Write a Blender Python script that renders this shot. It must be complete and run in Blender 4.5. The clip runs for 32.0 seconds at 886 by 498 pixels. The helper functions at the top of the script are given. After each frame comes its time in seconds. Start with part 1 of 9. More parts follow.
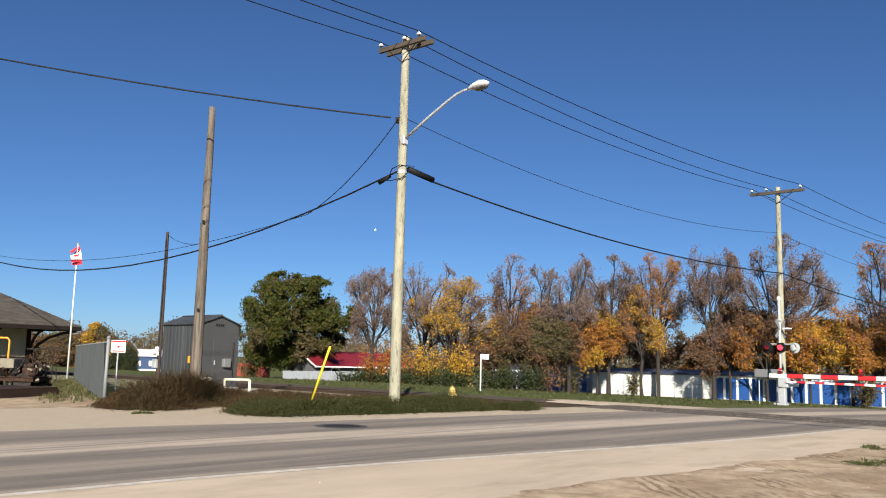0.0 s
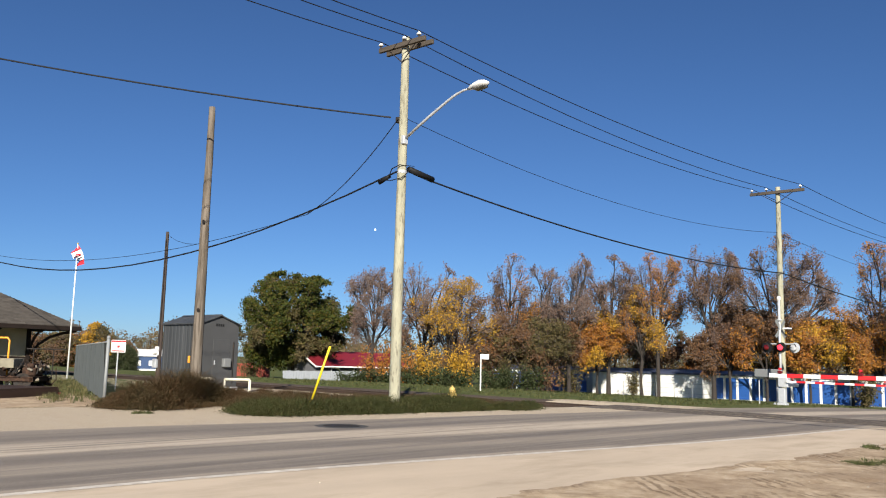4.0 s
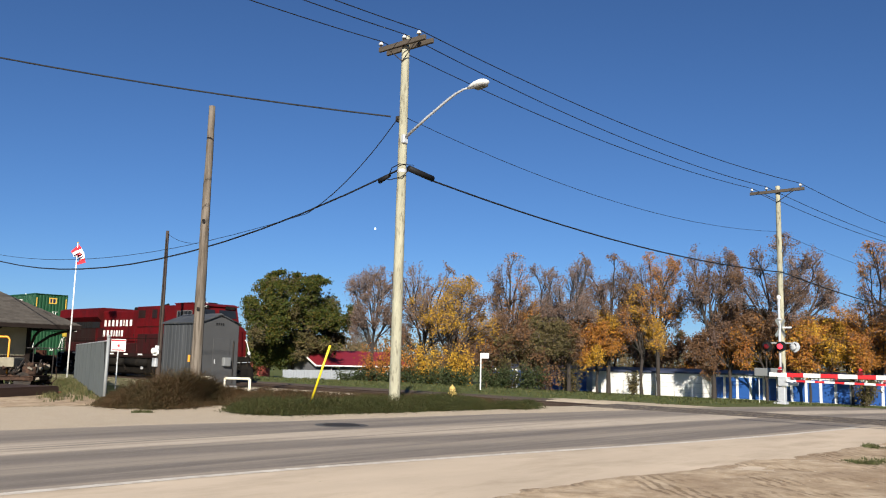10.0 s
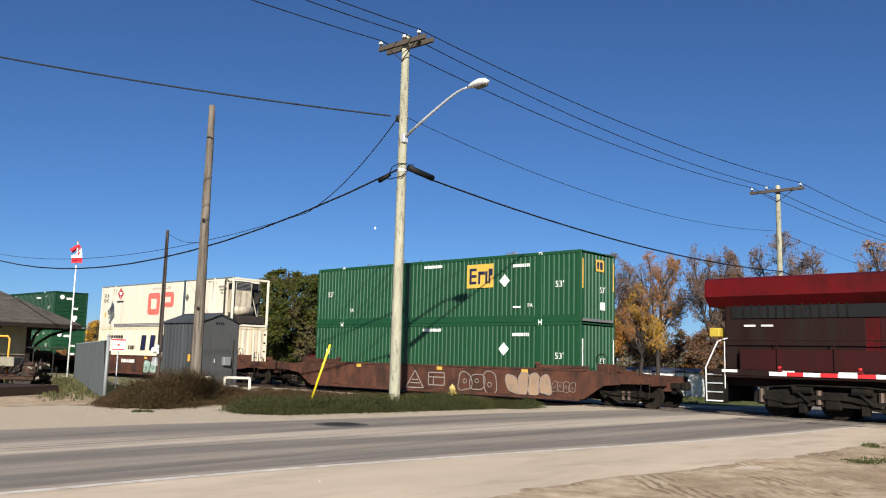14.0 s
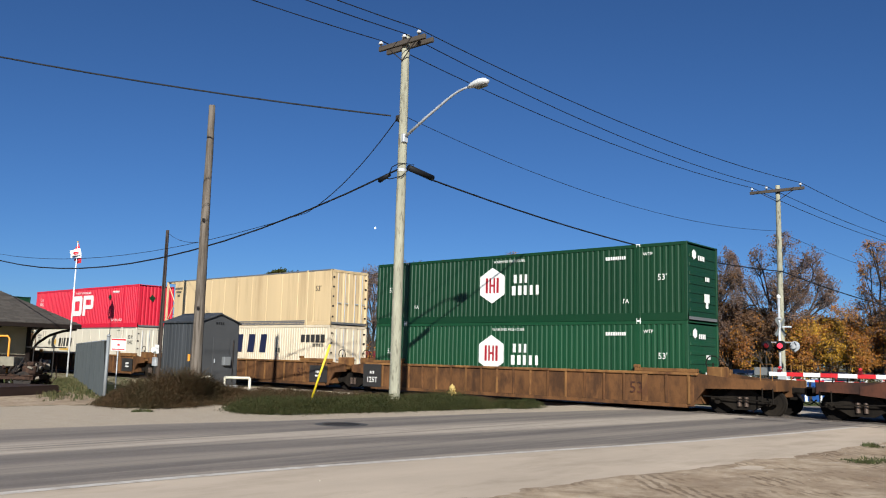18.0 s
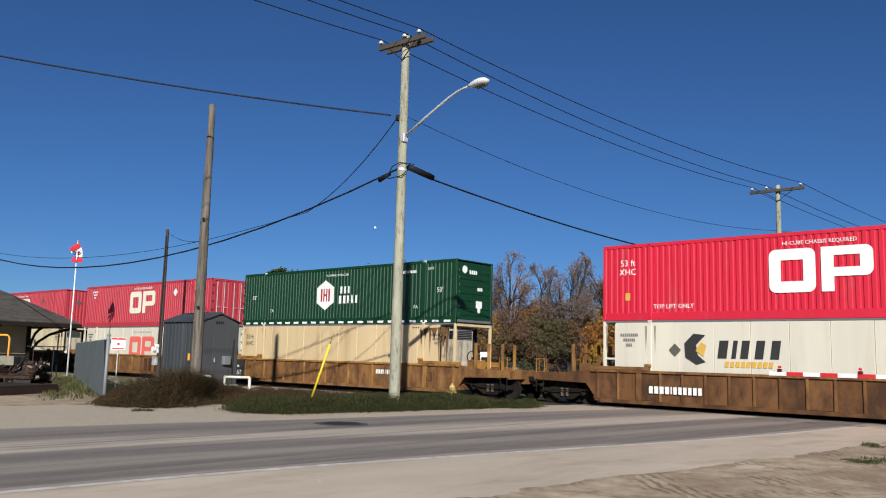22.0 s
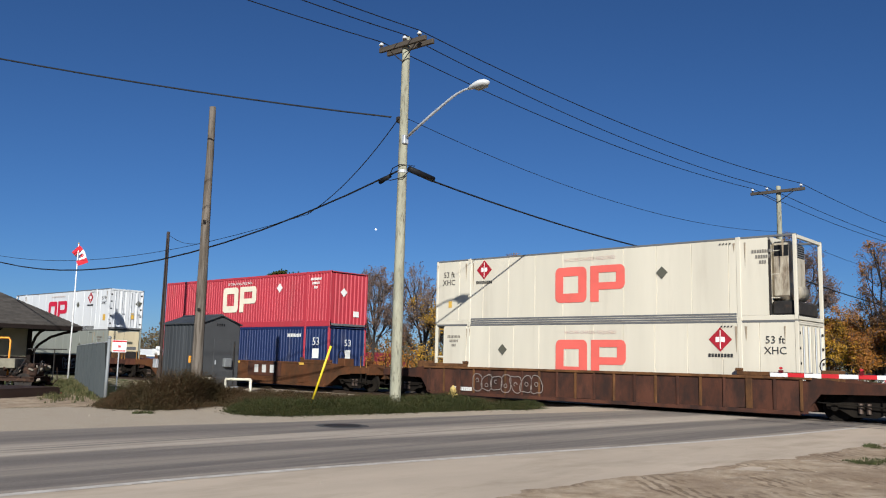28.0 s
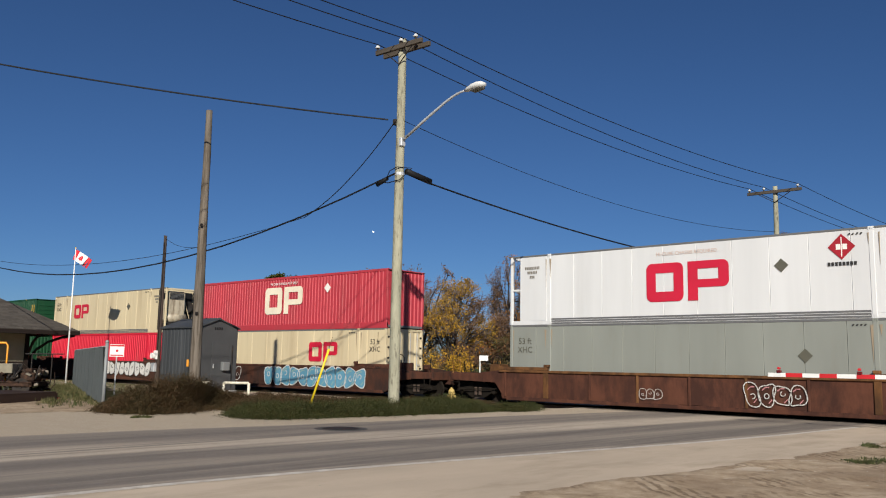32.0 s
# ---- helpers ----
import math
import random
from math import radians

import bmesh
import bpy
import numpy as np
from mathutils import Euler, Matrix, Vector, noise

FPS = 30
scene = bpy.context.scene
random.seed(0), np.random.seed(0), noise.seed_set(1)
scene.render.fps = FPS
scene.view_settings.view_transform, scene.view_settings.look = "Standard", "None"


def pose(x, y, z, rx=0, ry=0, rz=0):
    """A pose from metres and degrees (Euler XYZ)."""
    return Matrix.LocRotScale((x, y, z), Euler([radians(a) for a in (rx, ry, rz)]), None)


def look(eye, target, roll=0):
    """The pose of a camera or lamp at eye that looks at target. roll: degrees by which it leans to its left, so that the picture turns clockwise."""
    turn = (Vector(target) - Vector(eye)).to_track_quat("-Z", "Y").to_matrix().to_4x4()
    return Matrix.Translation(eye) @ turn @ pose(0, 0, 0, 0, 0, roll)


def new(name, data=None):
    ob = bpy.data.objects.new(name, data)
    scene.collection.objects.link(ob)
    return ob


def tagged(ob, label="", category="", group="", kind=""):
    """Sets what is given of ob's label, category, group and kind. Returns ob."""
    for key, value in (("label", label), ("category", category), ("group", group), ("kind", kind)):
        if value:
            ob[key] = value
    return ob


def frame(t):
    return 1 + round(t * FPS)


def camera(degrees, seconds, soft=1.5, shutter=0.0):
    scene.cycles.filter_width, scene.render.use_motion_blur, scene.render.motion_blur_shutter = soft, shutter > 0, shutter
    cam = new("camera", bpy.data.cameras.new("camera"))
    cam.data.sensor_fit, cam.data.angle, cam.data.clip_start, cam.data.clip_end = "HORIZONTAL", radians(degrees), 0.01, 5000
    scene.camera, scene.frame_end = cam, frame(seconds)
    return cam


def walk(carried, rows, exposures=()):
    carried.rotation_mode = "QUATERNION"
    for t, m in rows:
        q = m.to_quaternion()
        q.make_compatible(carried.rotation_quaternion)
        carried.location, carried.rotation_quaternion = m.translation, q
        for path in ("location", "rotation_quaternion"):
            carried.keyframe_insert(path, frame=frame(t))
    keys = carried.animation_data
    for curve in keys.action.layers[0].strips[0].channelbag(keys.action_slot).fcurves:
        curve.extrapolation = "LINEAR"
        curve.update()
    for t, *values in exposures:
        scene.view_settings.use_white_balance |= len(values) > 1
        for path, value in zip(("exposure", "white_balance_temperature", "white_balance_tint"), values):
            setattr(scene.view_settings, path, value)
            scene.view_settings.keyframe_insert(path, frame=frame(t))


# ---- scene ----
# ---------------------------------------------------------------- camera
EYE = Vector((0.0, 0.0, 1.66))


def aim(yaw, pitch, roll):
    """Pose of the camera: yaw from +Y towards +X, pitch up, roll clockwise."""
    y, p = radians(yaw), radians(pitch)
    way = Vector((math.sin(y) * math.cos(p), math.cos(y) * math.cos(p), math.sin(p)))
    return look(EYE, EYE + way * 10, roll)


cam = camera(55.54, 32.0, soft=1.1)
walk(cam, [
    (0.0, aim(-41.914, 7.558, 1.430)), (3.5, aim(-41.914, 7.558, 1.430)), (5.5, aim(-41.912, 7.501, 1.432)),
    (9.5, aim(-41.912, 7.501, 1.434)), (11.0, aim(-41.910, 7.444, 1.433)), (17.0, aim(-41.908, 7.444, 1.433)),
    (19.5, aim(-41.908, 7.417, 1.460)), (22.2, aim(-41.907, 7.402, 1.480)), (24.0, aim(-41.912, 7.410, 1.475)),
    (25.0, aim(-41.920, 7.444, 1.440)), (25.5, aim(-41.960, 7.453, 1.425)), (27.5, aim(-41.968, 7.508, 1.410)),
    (28.0, aim(-41.957, 7.520, 1.370)), (29.0, aim(-41.922, 7.518, 1.400)), (30.0, aim(-41.900, 7.509, 1.388)),
    (30.5, aim(-41.896, 7.520, 1.333)), (31.0, aim(-41.826, 7.676, 1.176)), (31.5, aim(-41.699, 7.865, 1.068)),
    (32.0, aim(-41.793, 7.673, 0.994)),
], exposures=[
    (0.0, 0.80, 6600, 10), (9.0, 0.79, 6600, 10), (11.0, 0.78, 6550, 10), (13.0, 0.82, 6500, 10), (14.0, 0.74, 6400, 10), (17.0, 0.27, 6100, 9), (18.0, 0.47, 6050, 9),
    (19.0, 0.46, 6000, 9), (20.0, 0.23, 6000, 9), (22.0, 0.26, 5950, 9), (23.0, 0.43, 6000, 9), (24.0, 0.36, 6000, 9), (25.0, 0.15, 6000, 9), (28.0, 0.28, 5980, 9),
    (29.0, 0.25, 6050, 9), (30.0, 0.40, 6150, 9.5), (31.0, 0.38, 6400, 10), (32.0, 0.12, 6450, 10)])

# ---------------------------------------------------------------- light
SUN_WAY = Vector((-0.606, 0.655, -0.455)).normalized()
sun = new("sun", bpy.data.lights.new("sun", "SUN"))
sun.data.energy, sun.data.angle, sun.data.color = 5.0, radians(0.53), (1.0, 0.945, 0.84)
sun.matrix_basis = look((0, 0, 40), Vector((0, 0, 40)) + SUN_WAY)
world = bpy.data.worlds.new("world")
scene.world = world
world.use_nodes = True
wn, wl = world.node_tree.nodes, world.node_tree.links
sky = wn.new("ShaderNodeTexSky")
sky.sky_type, sky.sun_disc = "NISHITA", False
sky.sun_elevation = math.asin(-SUN_WAY.z)
sky.sun_rotation = math.atan2(-SUN_WAY.x, -SUN_WAY.y)
sky.altitude, sky.air_density, sky.dust_density, sky.ozone_density = 240, 0.78, 0.25, 9.3
wn["Background"].inputs["Strength"].default_value = 0.0545
wl.new(sky.outputs["Color"], wn["Background"].inputs["Color"])

# ---------------------------------------------------------------- materials
def ramp(nt, fac, stops):
    r = nt.nodes.new("ShaderNodeValToRGB")
    while len(r.color_ramp.elements) < len(stops):
        r.color_ramp.elements.new(0.5)
    for e, (p, c) in zip(r.color_ramp.elements, stops):
        e.position, e.color = p, (*c, 1) if len(c) == 3 else c
    nt.links.new(fac, r.inputs["Fac"])
    return r.outputs["Color"]


def noise_tex(nt, scale, detail=4.0, stretch=(1, 1, 1), coord="Object", rough=0.55, offset=(0, 0, 0)):
    co = nt.nodes.new("ShaderNodeTexCoord")
    mp = nt.nodes.new("ShaderNodeMapping")
    mp.inputs["Scale"].default_value, mp.inputs["Location"].default_value = stretch, offset
    nz = nt.nodes.new("ShaderNodeTexNoise")
    nz.inputs["Scale"].default_value, nz.inputs["Detail"].default_value = scale, detail
    nz.inputs["Roughness"].default_value = rough
    nt.links.new(co.outputs[coord], mp.inputs["Vector"])
    nt.links.new(mp.outputs["Vector"], nz.inputs["Vector"])
    return nz.outputs["Fac"]


def mix(nt, fac, a, b, kind="MIX"):
    m = nt.nodes.new("ShaderNodeMix")
    m.data_type, m.blend_type = "RGBA", kind
    for key, v in ((0, fac), (6, a), (7, b)):
        if isinstance(v, (int, float)):
            m.inputs[key].default_value = v
        elif isinstance(v, tuple):
            m.inputs[key].default_value = (*v, 1)
        else:
            nt.links.new(v, m.inputs[key])
    return m.outputs[2]


def fresh(name):
    m = bpy.data.materials.new(name)
    m.use_nodes = True
    nt = m.node_tree
    return m, nt, nt.nodes["Principled BSDF"]


def bumped(nt, bsdf, height, strength, distance=0.02):
    b = nt.nodes.new("ShaderNodeBump")
    b.inputs["Strength"].default_value, b.inputs["Distance"].default_value = strength, distance
    nt.links.new(height, b.inputs["Height"])
    nt.links.new(b.outputs["Normal"], bsdf.inputs["Normal"])


def surface(name, col, rough=0.6, metal=0.0, vary=0.14, scale=1.2, fine=25.0, bump=0.15, dirt=None, dirt_at=(0.5, 0.72), dirt_max=0.6,
            streak=(1, 1, 1), coord="Object", emit=0.0, spec=None, piece=0.0):
    """Paint, metal, wood or stone: broad mottling, fine grain and a layer of dirt or rust."""
    m, nt, b = fresh(name)
    lo, hi = tuple(c * (1 - vary) for c in col), tuple(min(1.0, c * (1 + vary)) for c in col)
    colour = ramp(nt, noise_tex(nt, scale, 3, streak, coord), [(0.3, lo), (0.7, hi)])
    grain = noise_tex(nt, fine, 5, streak, coord)
    colour = mix(nt, 0.35 * min(1.0, vary * 4), colour, ramp(nt, grain, [(0.3, lo), (0.72, hi)]), "MIX")
    if piece:
        info = nt.nodes.new("ShaderNodeObjectInfo")
        colour = mix(nt, piece, colour, ramp(nt, info.outputs["Random"], [(0, tuple(c * 0.5 for c in col)), (1, hi)]))
    if dirt:
        spot = noise_tex(nt, scale * 1.9, 6, streak, coord, 0.65, (7, 3, 5))
        colour = mix(nt, ramp(nt, spot, [(dirt_at[0], (0, 0, 0)), (dirt_at[1], (dirt_max,) * 3)]), colour, dirt)
    if piece:
        # alike pieces take different cuts of the pattern
        cut = nt.nodes.new("ShaderNodeVectorMath")
        cut.operation = "SCALE"
        cut.inputs[0].default_value = (37.0, 23.0, 11.0)
        nt.links.new(info.outputs["Random"], cut.inputs["Scale"])
        for node in [n for n in nt.nodes if n.bl_idname == "ShaderNodeMapping"]:
            nt.links.new(cut.outputs[0], node.inputs["Location"])
    nt.links.new(colour, b.inputs["Base Color"])
    nt.links.new(ramp(nt, grain, [(0.2, (max(0.0, rough - 0.1),) * 3), (0.8, (min(1.0, rough + 0.12),) * 3)]), b.inputs["Roughness"])
    b.inputs["Metallic"].default_value = metal
    if spec is not None:
        b.inputs["Specular IOR Level"].default_value = spec
    if emit:
        b.inputs["Emission Color"].default_value, b.inputs["Emission Strength"].default_value = (*col, 1), emit
    if bump:
        bumped(nt, b, grain, bump)
    return m


def leafy(name, stops, through_light=0.35, patch=0.22):
    """Leaves: each one takes its own colour from the range."""
    m, nt, b = fresh(name)
    geo = nt.nodes.new("ShaderNodeNewGeometry")
    n = len(stops)
    colour = ramp(nt, geo.outputs["Random Per Island"], [(i / (n - 1), c) for i, c in enumerate(stops)])
    broad = noise_tex(nt, patch, 2)
    colour = mix(nt, ramp(nt, broad, [(0.35, (0, 0, 0)), (0.7, (0.55,) * 3)]), colour, stops[-1])
    nt.links.new(colour, b.inputs["Base Color"])
    b.inputs["Roughness"].default_value = 0.65
    b.inputs["Specular IOR Level"].default_value = 0.25
    tr = nt.nodes.new("ShaderNodeBsdfTranslucent")
    nt.links.new(colour, tr.inputs["Color"])
    ms = nt.nodes.new("ShaderNodeMixShader")
    ms.inputs[0].default_value = through_light
    nt.links.new(b.outputs[0], ms.inputs[1])
    nt.links.new(tr.outputs[0], ms.inputs[2])
    nt.links.new(ms.outputs[0], nt.nodes["Material Output"].inputs["Surface"])
    return m


DUST = (0.42, 0.35, 0.26)
M = {}
M["pole"] = surface("weathered_pole_wood", (0.32, 0.305, 0.22), 0.88, vary=0.28, scale=5, fine=30, bump=0.9, streak=(1, 1, 0.2), dirt=(0.11, 0.095, 0.065), dirt_max=0.85, dirt_at=(0.55, 0.66))
M["oldpole"] = surface("old_grey_pole_wood", (0.155, 0.13, 0.105), 0.9, vary=0.35, scale=6, fine=30, bump=0.6, streak=(1, 1, 0.06), dirt=(0.07, 0.055, 0.04), dirt_max=0.85, dirt_at=(0.46, 0.62), spec=0.15)
M["tarred_pole"] = surface("tarred_pole_wood", (0.06, 0.045, 0.038), 0.9, vary=0.3, scale=5, fine=30, bump=0.5, streak=(1, 1, 0.1), spec=0.15)
M["wood"] = surface("weathered_timber", (0.2, 0.17, 0.13), 0.85, vary=0.3, scale=4, fine=40, bump=0.4, streak=(0.15, 1, 1))
M["galv"] = surface("galvanised_steel", (0.5, 0.51, 0.52), 0.55, 0.35, vary=0.12, scale=6, fine=60, bump=0.05)
M["white_paint"] = surface("white_paint", (0.78, 0.77, 0.74), 0.5, vary=0.06, scale=3, bump=0.05, dirt=(0.4, 0.37, 0.32), dirt_at=(0.56, 0.8), dirt_max=0.5)
M["red_paint"] = surface("red_paint", (0.55, 0.02, 0.025), 0.45, vary=0.1)
M["yellow_paint"] = surface("yellow_paint", (0.75, 0.55, 0.02), 0.5, vary=0.1)
M["hydrant_yellow"] = surface("dull_yellow_paint", (0.42, 0.3, 0.03), 0.6, vary=0.15)
M["orange_paint"] = surface("orange_paint", (0.8, 0.33, 0.03), 0.5, vary=0.1)
M["black"] = surface("black_rubber", (0.012, 0.012, 0.013), 0.6, vary=0.2, spec=0.15)
M["dark_metal"] = surface("dark_metal", (0.03, 0.027, 0.025), 0.7, 0.1, vary=0.3, scale=3, bump=0.2, dirt=(0.07, 0.045, 0.03), dirt_max=0.7, spec=0.15)
M["glass"] = surface("dark_glass", (0.012, 0.015, 0.02), 0.1, vary=0.05, bump=0, spec=0.25)
M["lamp_glass"] = surface("lamp_lens", (0.7, 0.72, 0.75), 0.15, vary=0.03, bump=0)
M["red_lit"] = surface("lit_red_lens", (1.0, 0.03, 0.05), 0.3, emit=1.6, bump=0)
M["red_dark"] = surface("unlit_red_lens", (0.12, 0.008, 0.01), 0.2, bump=0)
M["old_timber"] = surface("dark_old_timber", (0.075, 0.062, 0.05), 0.9, vary=0.3, scale=4, fine=40, bump=0.4, streak=(0.15, 1, 1), spec=0.15)
M["porcelain"] = surface("porcelain", (0.55, 0.55, 0.54), 0.2, vary=0.03, bump=0)


def part(name, mb, material, parent=None, label="", m=None, smooth=False, kind="", share=None):
    """One mesh object, under a thing or a part where one is given."""
    if isinstance(mb, bpy.types.Mesh):
        me = mb
    else:
        me = bpy.data.meshes.new(name)
        me.from_pydata(mb.v, [], mb.f)
        if smooth:
            me.polygons.foreach_set("use_smooth", [True] * len(me.polygons))
        me.materials.append(M[material] if isinstance(material, str) else material)
        me.update()
    ob = new(name, me)
    if parent is not None:
        ob.parent = parent
    if m is not None:
        ob.matrix_basis = m
    if label or kind:
        tagged(ob, label=label, kind=kind)
    return ob


def thing(name, label, category, m=None, group="", kind=""):
    ob = new(name)
    ob.empty_display_size = 0.3
    if m is not None:
        ob.matrix_basis = m
    return tagged(ob, label, category, group, kind)


class MB:
    """Collects the corners and faces of one mesh."""

    def __init__(self):
        self.v, self.f = [], []

    def add(self, vs, fs):
        n = len(self.v)
        self.v.extend([tuple(p) for p in vs])
        self.f.extend([tuple(i + n for i in f) for f in fs])
        return self

    def box(self, x0, x1, y0, y1, z0, z1, c=0.0):
        if c <= 0:
            vs = [(x, y, z) for x in (x0, x1) for y in (y0, y1) for z in (z0, z1)]
            return self.add(vs, [(0, 1, 3, 2), (4, 6, 7, 5), (0, 4, 5, 1), (2, 3, 7, 6), (0, 2, 6, 4), (1, 5, 7, 3)])
        X, Y, Z = (x0, x1), (y0, y1), (z0, z1)
        n = len(self.v)
        ids = {}
        for i in (0, 1):
            for j in (0, 1):
                for k in (0, 1):
                    sx, sy, sz = (c, -c)[i], (c, -c)[j], (c, -c)[k]
                    for ax, p in enumerate(((X[i], Y[j] + sy, Z[k] + sz), (X[i] + sx, Y[j], Z[k] + sz), (X[i] + sx, Y[j] + sy, Z[k]))):
                        ids[i, j, k, ax] = len(self.v)
                        self.v.append(p)
        q = ids
        F = []
        for s in (0, 1):
            F.append([q[s, 0, 0, 0], q[s, 0, 1, 0], q[s, 1, 1, 0], q[s, 1, 0, 0]][:: 1 if s == 0 else -1])
            F.append([q[0, s, 0, 1], q[1, s, 0, 1], q[1, s, 1, 1], q[0, s, 1, 1]][:: 1 if s == 0 else -1])
            F.append([q[0, 0, s, 2], q[0, 1, s, 2], q[1, 1, s, 2], q[1, 0, s, 2]][:: 1 if s == 0 else -1])
        for a in (0, 1):
            for b in (0, 1):
                e = [q[a, b, 0, 0], q[a, b, 1, 0], q[a, b, 1, 1], q[a, b, 0, 1]]
                F.append(e if (a == b) else e[::-1])
                e = [q[a, 0, b, 0], q[a, 0, b, 2], q[a, 1, b, 2], q[a, 1, b, 0]]
                F.append(e if (a == b) else e[::-1])
                e = [q[0, a, b, 1], q[1, a, b, 1], q[1, a, b, 2], q[0, a, b, 2]]
                F.append(e if (a == b) else e[::-1])
                for k in (0, 1):
                    e = [q[a, b, k, 0], q[a, b, k, 1], q[a, b, k, 2]]
                    F.append(e if (a + b + k) % 2 == 0 else e[::-1])
        self.f.extend([tuple(f) for f in F])
        return self

    def tube(self, pts, r, n=8, r1=None, cap=True):
        """A round bar along pts; r may taper to r1."""
        pts = [Vector(p) for p in pts]
        k = len(pts)
        base = len(self.v)
        up = None
        for i, p in enumerate(pts):
            d = (pts[min(i + 1, k - 1)] - pts[max(i - 1, 0)]).normalized()
            if up is None:
                up = d.orthogonal().normalized()
            up = (up - d * up.dot(d)).normalized()
            side = d.cross(up)
            rr = r if r1 is None else r + (r1 - r) * i / (k - 1)
            for j in range(n):
                a = 2 * math.pi * j / n
                self.v.append(tuple(p + (up * math.cos(a) + side * math.sin(a)) * rr))
        for i in range(k - 1):
            for j in range(n):
                a, b = base + i * n + j, base + i * n + (j + 1) % n
                self.f.append((a, b, b + n, a + n))
        if cap:
            self.f.append(tuple(base + j for j in range(n))[::-1])
            self.f.append(tuple(base + (k - 1) * n + j for j in range(n)))
        return self

    def prism(self, poly, axis, a, b):
        """A flat outline pushed from a to b along an axis ('x', 'y' or 'z')."""
        def place(p, t):
            return {"x": (t, p[0], p[1]), "y": (p[0], t, p[1]), "z": (p[0], p[1], t)}[axis]
        n = len(poly)
        vs = [place(p, a) for p in poly] + [place(p, b) for p in poly]
        fs = [tuple(range(n))[::-1], tuple(range(n, 2 * n))] + [(i, (i + 1) % n, n + (i + 1) % n, n + i) for i in range(n)]
        return self.add(vs, fs)

    def lathe(self, prof, n=16, centre=(0, 0, 0), axis="z"):
        """Turns (radius, height) pairs round an axis."""
        k = len(prof)
        vs = []
        for r, h in prof:
            for j in range(n):
                a = 2 * math.pi * j / n
                p = {"z": (r * math.cos(a), r * math.sin(a), h), "y": (r * math.cos(a), h, r * math.sin(a)), "x": (h, r * math.cos(a), r * math.sin(a))}[axis]
                vs.append(tuple(p[i] + centre[i] for i in range(3)))
        fs = [(i * n + j, i * n + (j + 1) % n, (i + 1) * n + (j + 1) % n, (i + 1) * n + j) for i in range(k - 1) for j in range(n)]
        fs += [tuple(range(n))[::-1], tuple((k - 1) * n + j for j in range(n))]
        return self.add(vs, fs)


LETTERS = {}


def words(text, height):
    """A flat mesh of the words in the built-in font, centred, in the XY plane."""
    key = (text, height)
    if key not in LETTERS:
        cu = bpy.data.curves.new("words", "FONT")
        cu.body, cu.size, cu.align_x, cu.align_y = text, height * 1.42, "CENTER", "CENTER"
        cu.resolution_u, cu.extrude = 2, 0.002
        ob = bpy.data.objects.new("words", cu)
        scene.collection.objects.link(ob)
        me = bpy.data.meshes.new_from_object(ob.evaluated_get(bpy.context.evaluated_depsgraph_get()))
        bpy.data.objects.remove(ob)
        LETTERS[key] = me
    return LETTERS[key].copy()


def lettering(text, height, material, parent, m, name="lettering", label=""):
    me = words(text, height)
    me.materials.clear()
    me.materials.append(M[material] if isinstance(material, str) else material)
    ob = part(name, me, material, parent, label, m)
    return ob

# ---------------------------------------------------------------- ground, road and track
TRACK_Y = 29.77


def lerp_at(v, stops):
    for (a, fa), (b, fb) in zip(stops, stops[1:]):
        if v <= b:
            return fa + (fb - fa) * max(0.0, min(1.0, (v - a) / (b - a)))
    return stops[-1][1]


def line_x(y):
    """The white line along the road's near side."""
    return lerp_at(y, [(-400, -10.8), (4, -10.2), (7.4, -10.05), (9.8, -9.68), (13.7, -9.02), (16.8, -8.4), (21.8, -7.75), (26, -7.4), (45, -5.4), (90, -1.2), (400, 27)])


def shoulder_x(y):
    """Where the dusty shoulder breaks off into dirt."""
    return lerp_at(y, [(-400, -7.4), (4, -6.95), (8.4, -6.63), (10.65, -6.46), (13, -6.1), (16.3, -5.8), (20.2, -5.54), (26, -5.1), (400, 30)]) + 0.16 * noise.noise((y * 0.9, 0, 0)) + 0.09 * noise.noise((y * 4.1, 2, 0)) + 0.05 * noise.noise((y * 13, 5, 0))


def far_x(y):
    """The road's far edge."""
    return lerp_at(y, [(-400, -20.0), (7, -18.3), (10.7, -18.0), (13.5, -17.4), (17.1, -17.0), (21.7, -16.5), (27, -15.6), (34, -15.0), (45, -13.9), (90, -9.4), (400, 18)])


def land(x, y):
    z = lerp_at(y, [(33, 0.0), (46, -0.22), (84, -2.0)])
    if x < -18.3 or x > -5.5:
        z -= 0.17 * max(0.0, min(1.0, (2.6 - abs(y - TRACK_Y)) / 0.7))
    return z


